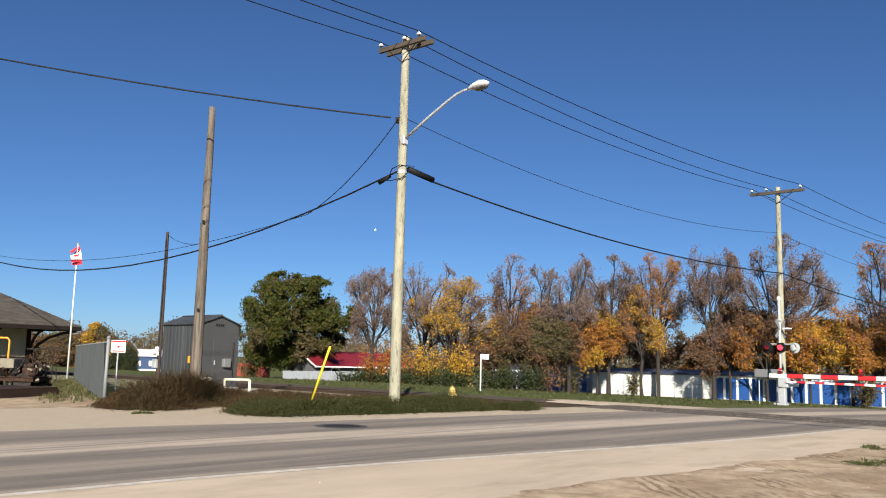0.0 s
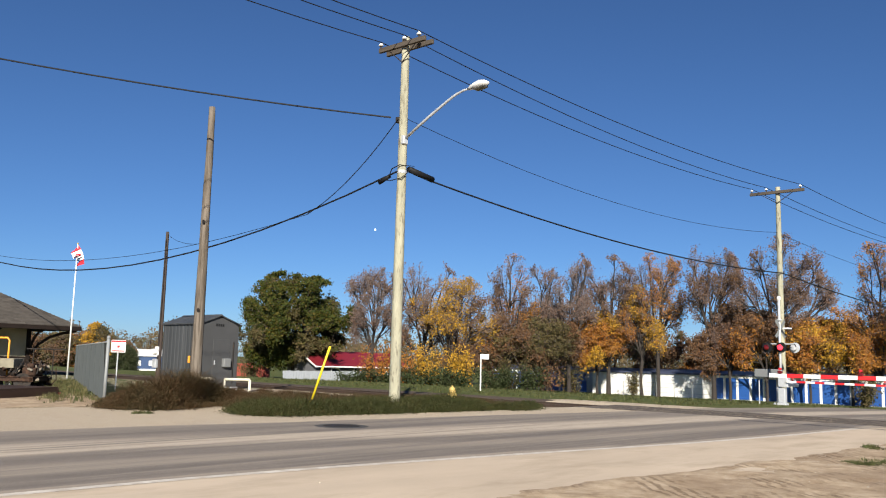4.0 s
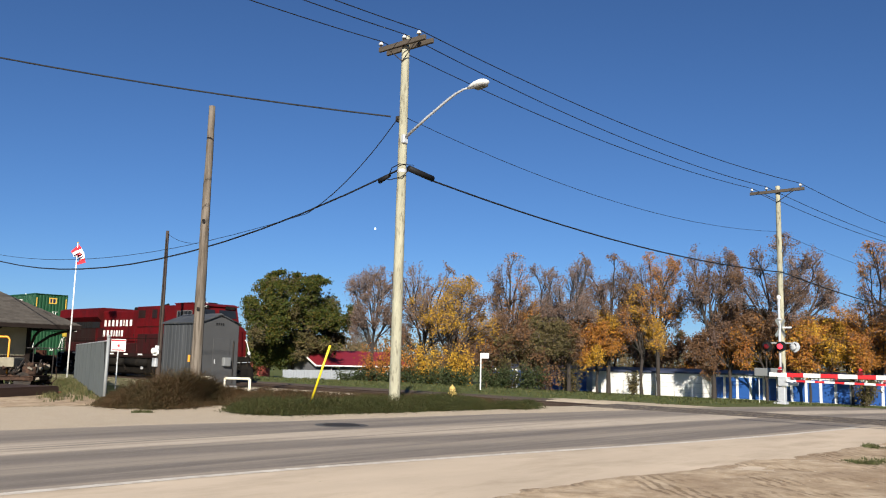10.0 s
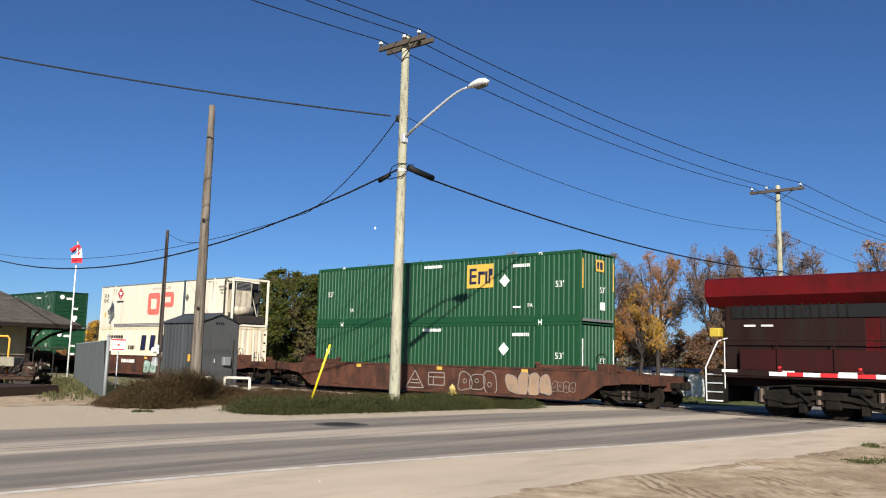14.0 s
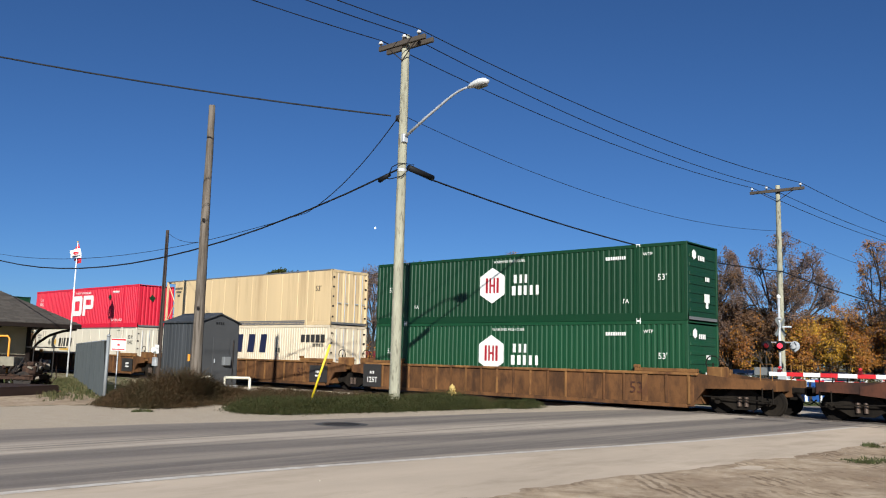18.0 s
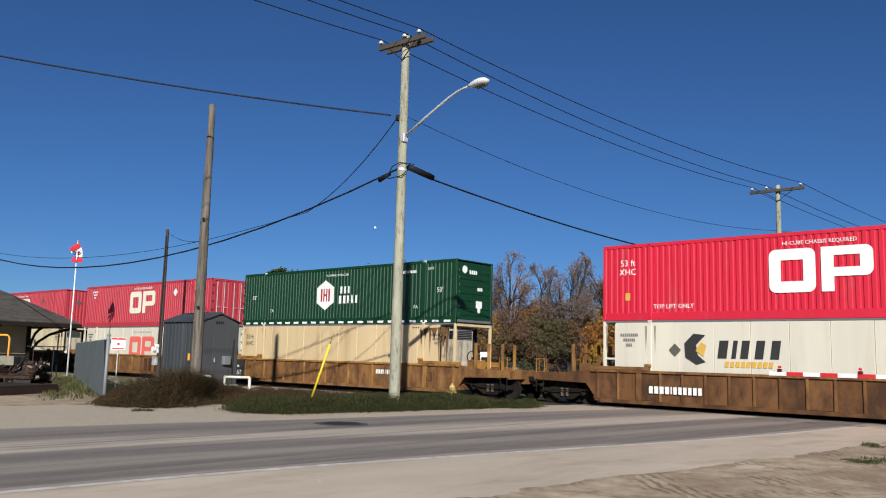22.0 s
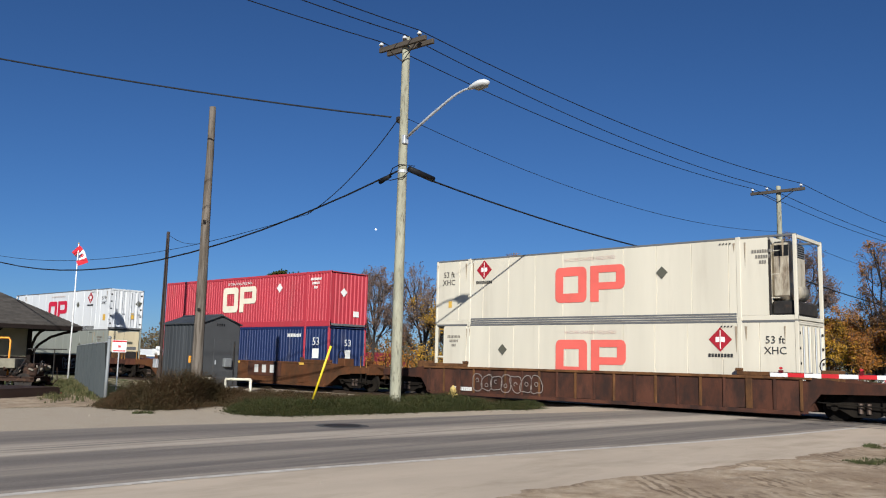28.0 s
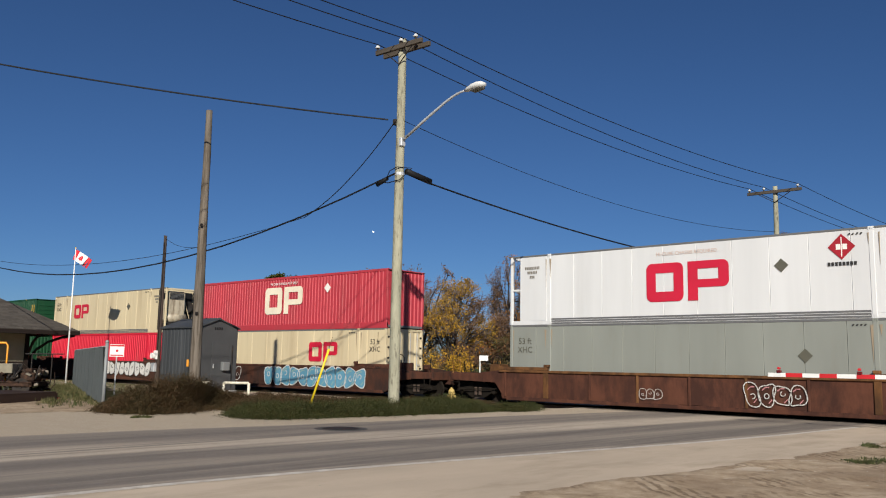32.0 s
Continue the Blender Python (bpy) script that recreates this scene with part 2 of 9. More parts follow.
def ground_material():
    m, nt, b = fresh("ground")
    at = nt.nodes.new("ShaderNodeVertexColor")
    at.layer_name = "zone"
    sp = nt.nodes.new("ShaderNodeSeparateColor")
    nt.links.new(at.outputs["Color"], sp.inputs["Color"])
    big, mid, fine = noise_tex(nt, 0.35, 4), noise_tex(nt, 2.2, 6, rough=0.7), noise_tex(nt, 22, 6, rough=0.75)
    grass = ramp(nt, mid, [(0.3, (0.045, 0.06, 0.016)), (0.55, (0.085, 0.10, 0.028)), (0.75, (0.17, 0.15, 0.06))])
    grass = mix(nt, ramp(nt, big, [(0.5, (0, 0, 0)), (0.7, (0.4,) * 3)]), grass, (0.16, 0.13, 0.06))
    gravel = ramp(nt, fine, [(0.25, (0.29, 0.23, 0.16)), (0.5, (0.46, 0.38, 0.285)), (0.75, (0.64, 0.55, 0.43))])
    gravel = mix(nt, ramp(nt, mid, [(0.4, (0, 0, 0)), (0.72, (0.5,) * 3)]), gravel, (0.40, 0.31, 0.215))
    ruts = noise_tex(nt, 0.55, 3, (1, 0.8, 1), rough=0.6, offset=(3, 1, 0))
    dirt = ramp(nt, mid, [(0.3, (0.24, 0.165, 0.103)), (0.48, (0.42, 0.315, 0.21)), (0.7, (0.58, 0.46, 0.33))])
    dirt = mix(nt, ramp(nt, ruts, [(0.45, (0, 0, 0)), (0.62, (0.65,) * 3)]), dirt, (0.26, 0.18, 0.115))
    tread = nt.nodes.new("ShaderNodeTexWave")
    tread.wave_type, tread.bands_direction = "BANDS", "DIAGONAL"
    tread.inputs["Scale"].default_value, tread.inputs["Distortion"].default_value, tread.inputs["Detail"].default_value = 2.6, 5.0, 3.0
    tread_at = nt.nodes.new("ShaderNodeTexCoord")
    nt.links.new(tread_at.outputs["Object"], tread.inputs["Vector"])
    pressed = mix(nt, ramp(nt, noise_tex(nt, 0.8, 3, offset=(5, 9, 0)), [(0.5, (0, 0, 0)), (0.62, (0.75,) * 3)]), (0, 0, 0), ramp(nt, tread.outputs["Fac"], [(0.45, (0, 0, 0)), (0.75, (1, 1, 1))]))
    dirt = mix(nt, pressed, dirt, (0.17, 0.115, 0.07))
    dirt = mix(nt, ramp(nt, fine, [(0.52, (0, 0, 0)), (0.74, (0.55,) * 3)]), dirt, (0.50, 0.41, 0.30))
    stone = ramp(nt, fine, [(0.3, (0.035, 0.027, 0.021)), (0.7, (0.13, 0.10, 0.078))])

    def edge(channel):
        mm = nt.nodes.new("ShaderNodeMath")
        mm.operation = "ADD"
        nt.links.new(sp.outputs[channel], mm.inputs[0])
        nt.links.new(mid, mm.inputs[1])
        return ramp(nt, mm.outputs[0], [(0.92, (0, 0, 0)), (1.08, (1, 1, 1))])
    c = mix(nt, edge(0), grass, gravel)
    c = mix(nt, edge(1), c, dirt)
    c = mix(nt, edge(2), c, stone)
    nt.links.new(c, b.inputs["Base Color"])
    b.inputs["Roughness"].default_value = 0.95
    b.inputs["Specular IOR Level"].default_value = 0.15
    bumped(nt, b, mix(nt, 0.4, fine, mid), 0.7, 0.05)
    return m


def build_ground():
    fx = np.concatenate([np.linspace(-2600, -110, 30), np.linspace(-100, -30, 57), np.arange(-29.5, -8.1, 0.35), np.arange(-8, -1, 0.1), np.arange(-0.9, 6.1, 0.35), np.linspace(8, 60, 14), np.linspace(80, 2600, 20)])
    fy = np.concatenate([np.linspace(-2600, -40, 20), np.linspace(-30, 2, 12), np.arange(2.4, 6, 0.35), np.arange(6, 24, 0.14), np.arange(24.1, 36, 0.35), np.linspace(37, 95, 40), np.linspace(110, 2800, 30)])
    vs, zone = [], []
    for y in fy:
        for x in fx:
            z = land(x, y)
            lx, rx = far_x(y), line_x(y)
            # near side: tyre-rutted dirt beyond the gravel shoulder
            gravel = dirt = stone = 0.0
            if y < 27:
                if x > lx - 7.5 and y < 16.2 or x > lx - 1.9:
                    gravel = 1
                if x < lx - 1.9 and 16.2 <= y:
                    gravel = 0.3
                if x < lx - 4 and y > 20.5:
                    gravel, dirt = 0.42, 0.0
                if (-36 < x < -26 and y > 23.3) or (-29.4 < x < -26.4 and 21.0 < y < 23.4) or (-23 < x < lx - 1 and y > 26.0):
                    gravel, dirt = 1.0, 0.0
                if x <= lx - 7.5 and y < 15.5 and x > -45:
                    dirt = 0.62
                if x > shoulder_x(y) - 0.8:
                    dirt = 1
            if 27 <= y < 34.5 and (x > rx - 2 or x > lx - 7.5):
                gravel = 0.75
            if abs(y - TRACK_Y) < 3.0 and (x < lx - 7.0 or x > rx + 4):
                stone = 1
            elif abs(y - TRACK_Y) < 1.4 and x < lx - 1.5:
                stone = 0.62
            zone.append((gravel, dirt, stone, 1))
            bump = 0.0
            if dirt == 1 and y < 27:
                bump = 0.03 * noise.noise((x * 0.9, y * 0.9, 0)) + 0.018 * noise.noise((x * 2.7, y * 2.7, 3)) + 0.012 * noise.noise((x * 8, y * 8, 7)) + 0.014 * max(0.0, math.sin((x * 0.8 + y * 0.6) * 9)) * max(0.0, noise.noise((x * 0.5, y * 0.5, 9))) + max(-0.09, min(0.03, 0.16 * (x - shoulder_x(y) + 0.25) - 0.02))
            vs.append((x, y, z + bump - (0.03 if lx < x < rx else 0)))
    n = len(fx)
    fs = [(j * n + i, j * n + i + 1, (j + 1) * n + i + 1, (j + 1) * n + i) for j in range(len(fy) - 1) for i in range(n - 1)]
    me = bpy.data.meshes.new("ground")
    me.from_pydata(vs, [], fs)
    at = me.color_attributes.new("zone", "FLOAT_COLOR", "POINT")
    at.data.foreach_set("color", np.array(zone, dtype=np.float32).ravel())
    me.polygons.foreach_set("use_smooth", [True] * len(me.polygons))
    me.materials.append(ground_material())
    tagged(new("ground", me), "pale gravel, dirt and mown grass on flat land", "ground", kind="structure")


def road_material():
    m, nt, b = fresh("dusty_asphalt")
    uv = nt.nodes.new("ShaderNodeUVMap")
    uv.uv_map = "road"
    sp = nt.nodes.new("ShaderNodeSeparateXYZ")
    nt.links.new(uv.outputs["UV"], sp.inputs["Vector"])
    long_n = noise_tex(nt, 1.0, 5, (1.1, 0.05, 1), rough=0.6)
    mid = noise_tex(nt, 3.0, 6, (1, 0.4, 1), rough=0.7)
    fine = noise_tex(nt, 60, 4)
    add = nt.nodes.new("ShaderNodeMath")
    add.operation = "MULTIPLY_ADD"
    nt.links.new(long_n, add.inputs[0])
    add.inputs[1].default_value = 0.09
    nt.links.new(sp.outputs["X"], add.inputs[2])
    # bands across the road: wheel paths swept dark, dust left between them
    k = 0.05
    bands = ramp(nt, add.outputs[0], [(0.0, (0.8,) * 3), (0.02 + k, (0.3,) * 3), (0.12 + k, (0.22,) * 3), (0.2 + k, (0.12,) * 3), (0.29 + k, (0.2,) * 3), (0.36 + k, (0.82,) * 3), (0.5 + k, (0.9,) * 3), (0.57 + k, (0.14,) * 3),
                                     (0.66 + k, (0.12,) * 3), (0.71 + k, (0.42,) * 3), (0.76 + k, (0.34,) * 3), (0.81 + k, (0.08,) * 3), (0.92 + k, (0.12,) * 3), (0.985, (0.5,) * 3)])
    # thin streaks that the tyres drag along the lanes, and blown dust in patches
    thin = noise_tex(nt, 1.0, 6, (2.3, 0.045, 1), rough=0.7, offset=(2, 5, 0))
    scuff = noise_tex(nt, 1.0, 5, (1.5, 0.22, 1), rough=0.72, offset=(8, 1, 0))
    tar = ramp(nt, fine, [(0.3, (0.095, 0.082, 0.073)), (0.7, (0.17, 0.147, 0.13))])
    dust = ramp(nt, fine, [(0.3, (0.43, 0.355, 0.275)), (0.7, (0.6, 0.505, 0.40))])
    f = mix(nt, ramp(nt, mid, [(0.42, (0, 0, 0)), (0.75, (0.4,) * 3)]), bands, (0.35,) * 3)
    f = mix(nt, ramp(nt, thin, [(0.52, (0, 0, 0)), (0.68, (0.4,) * 3)]), f, (0.7,) * 3)
    f = mix(nt, ramp(nt, thin, [(0.34, (0.75,) * 3), (0.48, (0, 0, 0))]), f, (0.02,) * 3)
    f = mix(nt, ramp(nt, scuff, [(0.56, (0, 0, 0)), (0.72, (0.45,) * 3)]), f, (0.1,) * 3)
    nt.links.new(mix(nt, f, tar, dust), b.inputs["Base Color"])
    b.inputs["Roughness"].default_value = 0.9
    b.inputs["Specular IOR Level"].default_value = 0.2
    bumped(nt, b, fine, 0.35, 0.01)
    return m


def strip(name, left, right, ys, lift, material, label, category="road", uv=None, kind="structure", cols=5):
    vs, fs, us = [], [], []
    for y in ys:
        a, c = left(y), right(y)
        for i in range(cols):
            u = i / (cols - 1)
            x = a + (c - a) * u
            z = lerp_at(y, [(33, 0.0), (46, -0.22), (84, -2.0)]) + lift
            vs.append((x, y, z))
            us.append((u, y * 0.1))
    for j in range(len(ys) - 1):
        for i in range(cols - 1):
            k = j * cols + i
            fs.append((k, k + 1, k + cols + 1, k + cols))
    me = bpy.data.meshes.new(name)
    me.from_pydata(vs, [], fs)
    if uv:
        lay = me.uv_layers.new(name=uv)
        for lp in me.loops:
            lay.data[lp.index].uv = us[lp.vertex_index]
    me.materials.append(material)
    return tagged(new(name, me), label, category, kind=kind)


build_ground()
ROAD_YS = list(np.concatenate([np.linspace(-400, -10, 20), np.arange(-8, 95, 1.5), np.linspace(100, 400, 16)]))
strip("road", far_x, lambda y: line_x(y) + 0.1, ROAD_YS, 0.012, road_material(), "worn two-lane asphalt road dusted with sand", "road", uv="road", cols=9)
SHOULDER = surface("dusty_shoulder", (0.53, 0.43, 0.325), 0.95, vary=0.13, scale=0.7, fine=45, bump=0.25, streak=(1, 0.35, 1), dirt=(0.36, 0.285, 0.205), dirt_at=(0.48, 0.7), dirt_max=0.6, spec=0.15)
strip("pavement", lambda y: line_x(y) - 0.02, lambda y: shoulder_x(y) + 0.9, list(np.arange(-8, 27.2, 0.09)), 0.016, SHOULDER, "smooth sandy road shoulder with a broken edge", "road shoulder", cols=7)
M["line"] = surface("road_line_paint", (0.62, 0.57, 0.5), 0.8, vary=0.1, scale=2, dirt=(0.42, 0.355, 0.29), dirt_at=(0.4, 0.62), dirt_max=0.85)
for y0, y1 in ((-60, 26.2), (33.0, 90)):
    strip("trim", lambda y: line_x(y) - 0.17, lambda y: line_x(y) + 0.02, list(np.linspace(y0, y1, 40)), 0.02, M["line"], "faded white painted edge line on the road", "road marking", cols=2)
M["patch"] = surface("bitumen_patch", (0.05, 0.047, 0.045), 0.85, vary=0.2)

# sealed iron cover in the road
cover = thing("manhole_cover", "dark round iron manhole cover set in the asphalt", "manhole", pose(-15.75, 14.0, 0.014))
part("cover", MB().lathe([(0.02, 0.012), (0.42, 0.012), (0.45, 0.0)], 24), "dark_metal", cover)
part("collar", MB().lathe([(0.46, 0.0), (0.5, 0.008), (0.62, 0.006), (0.66, 0.0)], 24), "patch", cover, "tarred collar")

# rails
M["rail"] = surface("rail_steel", (0.12, 0.085, 0.065), 0.5, 0.6, vary=0.3, scale=3, streak=(0.1, 1, 1))
M["tie"] = surface("creosoted_tie", (0.07, 0.055, 0.045), 0.9, vary=0.35, scale=4, fine=30, bump=0.5, piece=0.4, spec=0.15)
M["plank"] = surface("crossing_plank", (0.085, 0.07, 0.06), 0.85, vary=0.3, scale=3, fine=30, bump=0.4, dirt=DUST, dirt_at=(0.5, 0.7), piece=0.3, spec=0.15)
RAIL = [(-0.065, -0.17), (0.065, -0.17), (0.065, -0.155), (0.012, -0.14), (0.012, -0.04), (0.036, -0.03), (0.036, -0.004), (0.03, 0.0), (-0.03, 0.0), (-0.036, -0.004), (-0.036, -0.03), (-0.012, -0.04), (-0.012, -0.14), (-0.065, -0.155)]
track = thing("railway_track", "single railway track of worn steel rails on dark ties", "railway track", kind="structure")
for side in (-0.7525, 0.7525):
    part("rail", MB().prism([(p + TRACK_Y + side, q) for p, q in RAIL], "x", -600, 400), "rail", track)
tie = MB().box(-0.11, 0.11, -1.3, 1.3, -0.33, -0.145, 0.012)
tie_ob = part("tie", tie, "tie", track, m=pose(-19.2, TRACK_Y, 0))
for i in range(1, 110):
    part("tie", tie_ob.data, "tie", track, m=pose(-19.2 - i * 0.53, TRACK_Y + random.uniform(-0.03, 0.03), 0, 0, 0, random.uniform(-1.5, 1.5)))
crossing = thing("crossing_deck", "dark plank deck between the rails at the road crossing", "level crossing", kind="structure")
for y0, y1 in ((-1.55, -1.13), (-1.12, -0.82), (-0.64, -0.22), (-0.21, 0.21), (0.22, 0.64), (0.82, 1.12), (1.13, 1.55)):
    for k in range(5):
        part("plank", MB().box(-18.2 + k * 2.55, -18.2 + k * 2.55 + 2.53, TRACK_Y + y0, TRACK_Y + y1, -0.12, 0.021, 0.01), "plank", crossing)


# ---------------------------------------------------------------- poles and wires
def sagging(a, b, sag, n=18):
    a, b = Vector(a), Vector(b)
    return [a.lerp(b, i / n) - Vector((0, 0, 4 * sag * (i / n) * (1 - i / n))) for i in range(n + 1)]


def wire(name, a, b, sag, r, label, category="wire"):
    return tagged(part(name, MB().tube(sagging(a, b, sag), r, 5), "black"), label, category, "overhead wires")


def bent_pole(base, top, r0, r1, rough=0.02, n=14, sides=14):
    base, top = Vector(base), Vector(top)
    mb = MB()
    start = 0
    for i in range(n + 1):
        p = base.lerp(top, i / n)
        r = r0 + (r1 - r0) * i / n
        for j in range(sides):
            a = 2 * math.pi * j / sides
            w = r * (1 + rough * 2 * noise.noise((math.cos(a) * 2, math.sin(a) * 2, i * 0.7 + base.x)))
            mb.v.append((p.x + w * math.cos(a), p.y + w * math.sin(a), p.z))
    for i in range(n):
        for j in range(sides):
            a, b = i * sides + j, i * sides + (j + 1) % sides
            mb.f.append((a, b, b + sides, a + sides))
    mb.f.append(tuple(n * sides + j for j in range(sides)))
    return mb


def utility_pole(x, y, z, lean, h, r0, r1, arm_turn, arm_half, label, double=False, pins=(-0.94, 0.1, 0.72), group="utility poles"):
    """Wooden pole with one or two braced crossarms and three insulators. Returns the thing and the insulators' places."""
    t = thing("utility_pole", label, "utility pole", pose(x, y, z), group)
    top = Vector((lean[0], lean[1], h))
    part("post", bent_pole((0, 0, -0.3), top, r0, r1), "pole", t, smooth=True)
    a = radians(arm_turn)
    d = Vector((math.cos(a), math.sin(a), 0))
    zc = h - 0.33
    c = top * (zc / h)
    for side in ((1, -1) if double else (1,)):
        part("crossarm", MB().box(-arm_half, arm_half, -0.055, 0.055, -0.085, 0.085, 0.012), "old_timber", t, m=pose(c.x + d.y * 0.2 * side, c.y - d.x * 0.2 * side, zc, 0, 0, arm_turn))
    for s in (-1, 1):
        part("brace", MB().tube([c + d * s * arm_half * 0.62 + Vector((d.y * .2, -d.x * .2, -0.04)), c + Vector((d.y * .17, -d.x * .17, -0.62))], 0.02, 6), "dark_metal", t)
    ends = []
    for u in pins:
        p = c + d * u * arm_half + Vector((d.y * .2, -d.x * .2, 0.07))
        part("insulator_pin", MB().tube([p - Vector((0, 0, 0.02)), p + Vector((0, 0, 0.13))], 0.035, 8), "dark_metal", t)
        part("insulator", MB().lathe([(0.025, 0.1), (0.07, 0.1), (0.088, 0.12), (0.084, 0.148), (0.06, 0.175), (0.053, 0.2), (0.02, 0.22)], 12, p), "porcelain", t, "white porcelain insulator", smooth=True)
        ends.append(Vector((x, y, z)) + p + Vector((0, 0, 0.25)))
    return t, ends


pole_a, ins_a = utility_pole(-19.9, 19.95, 0.0, (0.02, 0.0), 12.8, 0.19, 0.135, 2.0, 1.08, "tall weathered green-grey wooden utility pole with a street light", True)
pole_b, ins_b = utility_pole(-17.15, 47.3, -0.3, (0.0, 0.0), 12.15, 0.18, 0.125, 2.0, 1.5, "weathered wooden utility pole with a crossarm beyond the tracks", pins=(-0.92, -0.38, 0.86))
# street light on its curved arm
lp = [Vector((0.1, -0.05, 9.1)), Vector((1.2, -0.05, 9.68)), Vector((2.1, -0.05, 10.11)), Vector((2.45, -0.05, 10.25)), Vector((2.75, -0.05, 10.32)), Vector((3.0, -0.05, 10.34))]
part("lamp_arm", MB().tube(lp, 0.05, 8, 0.034), "galv", pole_a, "curved grey steel lamp arm", smooth=True)
part("arm_clamp", MB().box(0.08, 0.22, -0.16, 0.06, 8.94, 9.24, 0.02), "galv", pole_a)
head_shape = MB()
for x0, w, lo_, hi in ((-0.42, 0.05, -0.04, 0.05), (-0.3, 0.09, -0.06, 0.09), (-0.1, 0.16, -0.1, 0.13), (0.12, 0.19, -0.12, 0.13), (0.3, 0.17, -0.11, 0.09), (0.4, 0.08, -0.08, 0.02)):
    head_shape.v += [(x0, w * math.cos(a), (hi if math.sin(a) > 0 else -lo_) * math.sin(a)) for a in (math.tau * k / 12 for k in range(12))]
head_shape.f = [(r * 12 + k, r * 12 + (k + 1) % 12, r * 12 + 12 + (k + 1) % 12, r * 12 + 12 + k) for r in range(5) for k in range(12)] + [tuple(range(12))[::-1], tuple(range(60, 72))]
M["lamp_shell"] = surface("pale_lamp_shell", (0.62, 0.62, 0.6), 0.55, 0.0, vary=0.08)
M["lamp_under"] = surface("dull_lamp_lens", (0.11, 0.105, 0.095), 0.35, 0.0, vary=0.1, bump=0)
head = part("lamp_head", head_shape, "lamp_shell", pole_a, "pale cobra lamp head", pose(3.36, -0.05, 10.37, 0, -6, 0), smooth=True)
part("lens", MB().box(-0.12, 0.32, -0.14, 0.14, -0.15, -0.085, 0.03), "lamp_under", head, "dull glass lens")
# cable splice cases and the loose loop
part("splice_box", MB().tube([(0.2, 0.15, 8.1), (0.2, 1.35, 7.95)], 0.11, 10), "black", pole_a, "black cable splice case", smooth=True)
part("splice_box", MB().tube([(-0.45, -0.12, 7.9), (-0.95, -0.12, 7.72)], 0.07, 8), "black", pole_a, smooth=True)
part("cable_loop", MB().tube([(-0.55, -0.14, 7.75), (-0.2, -0.26, 8.1), (0.12, -0.22, 8.2), (0.3, 0.3, 8.22), (0.2, -0.18, 7.75), (-0.3, -0.24, 7.7), (-0.6, -0.14, 7.78)], 0.018, 5), "black", pole_a)
part("strap", MB().lathe([(0.165, -0.05), (0.172, -0.05), (0.172, 0.05), (0.165, 0.05)], 14, (0.01, 0, 8.0)), "galv", pole_a)
part("bracket", MB().box(-0.26, -0.12, -0.12, 0.06, 9.75, 9.95, 0.01), "dark_metal", pole_a)

for k, (a, b) in enumerate(zip(ins_a, ins_b)):
    wire("power_wire", a, b, 0.55, 0.017, "black overhead power wire between poles")
    wire("power_wire", a, (a.x + (-0.35, 0.1, 0.3)[k], a.y - 32, a.z + 0.2), 0.7, 0.017, "black overhead power wire between poles")
    wire("power_wire", b, (b.x + 5.5, b.y + 36, b.z - 0.9), 0.8, 0.017, "black overhead power wire between poles")
wire("neutral_wire", (-19.75, 20.0, 9.85), (-17.2, 47.2, 9.25), 0.9, 0.011, "thin black overhead wire")
wire("neutral_wire", (-17.2, 47.2, 9.25), (-12.5, 83, 8.6), 0.9, 0.011, "thin black overhead wire")
wire("service_wire", (-20.3, 19.75, 9.95), (-43.0, -1.5, 15.25), 0.66, 0.03, "black overhead service wire")
wire("cable", (-19.9, 19.8, 8.02), (-64.9, 19.3, 9.6), 3.02, 0.033, "thick black overhead cable")
wire("cable", (-19.9, 21.2, 7.97), (-17.0, 47.2, 6.95), 0.55, 0.032, "thick black overhead cable")
wire("cable", (-17.0, 47.2, 6.95), (-12.0, 84, 6.0), 0.8, 0.032, "thick black overhead cable")
wire("drop_wire", (-20.0, 19.8, 9.85), (-24.6, 19.7, 6.95), 0.35, 0.017, "thin black overhead drop wire")
wire("drop_wire", (-24.6, 19.7, 6.95), (-64.9, 19.6, 9.3), 1.7, 0.012, "thin black overhead drop wire")
wire("drop_wire", (-44.4, 25.4, 8.55), (-31.0, 19.7, 6.42), 0.3, 0.012, "thin black overhead drop wire")

# ---------------------------------------------------------------- the train
def pop(name, col, **k):
    k = {**dict(rough=0.5, vary=0.08, scale=0.8, fine=14, bump=0.06, streak=(1, 1, 0.2), dirt=(0.2, 0.17, 0.13), dirt_at=(0.56, 0.82), dirt_max=0.4), **k}
    M[name] = surface(name, col, **k)


pop("green_steel", (0.006, 0.053, 0.0175), dirt=(0.022, 0.058, 0.028), dirt_at=(0.5, 0.75))
pop("deep_green_steel", (0.003, 0.035, 0.010), dirt=(0.014, 0.04, 0.018))
pop("red_steel", (0.56, 0.012, 0.035))
pop("faded_red_steel", (0.42, 0.036, 0.05), dirt=(0.32, 0.09, 0.08), dirt_at=(0.5, 0.75))
pop("white_panel", (0.62, 0.565, 0.45), dirt=(0.34, 0.275, 0.2), dirt_at=(0.54, 0.78), dirt_max=0.35, streak=(1, 1, 0.12))
pop("unit_grime", (0.46, 0.40, 0.30), dirt=(0.10, 0.06, 0.03), dirt_at=(0.46, 0.66), dirt_max=0.8, vary=0.15, scale=2.0, streak=(1, 1, 0.25))
pop("bright_panel", (0.65, 0.65, 0.645), dirt=(0.45, 0.42, 0.38), dirt_max=0.3, streak=(1, 1, 0.08))
pop("cream_panel", (0.60, 0.50, 0.32), dirt=(0.32, 0.22, 0.12), dirt_at=(0.5, 0.74), dirt_max=0.5, streak=(1, 1, 0.08))
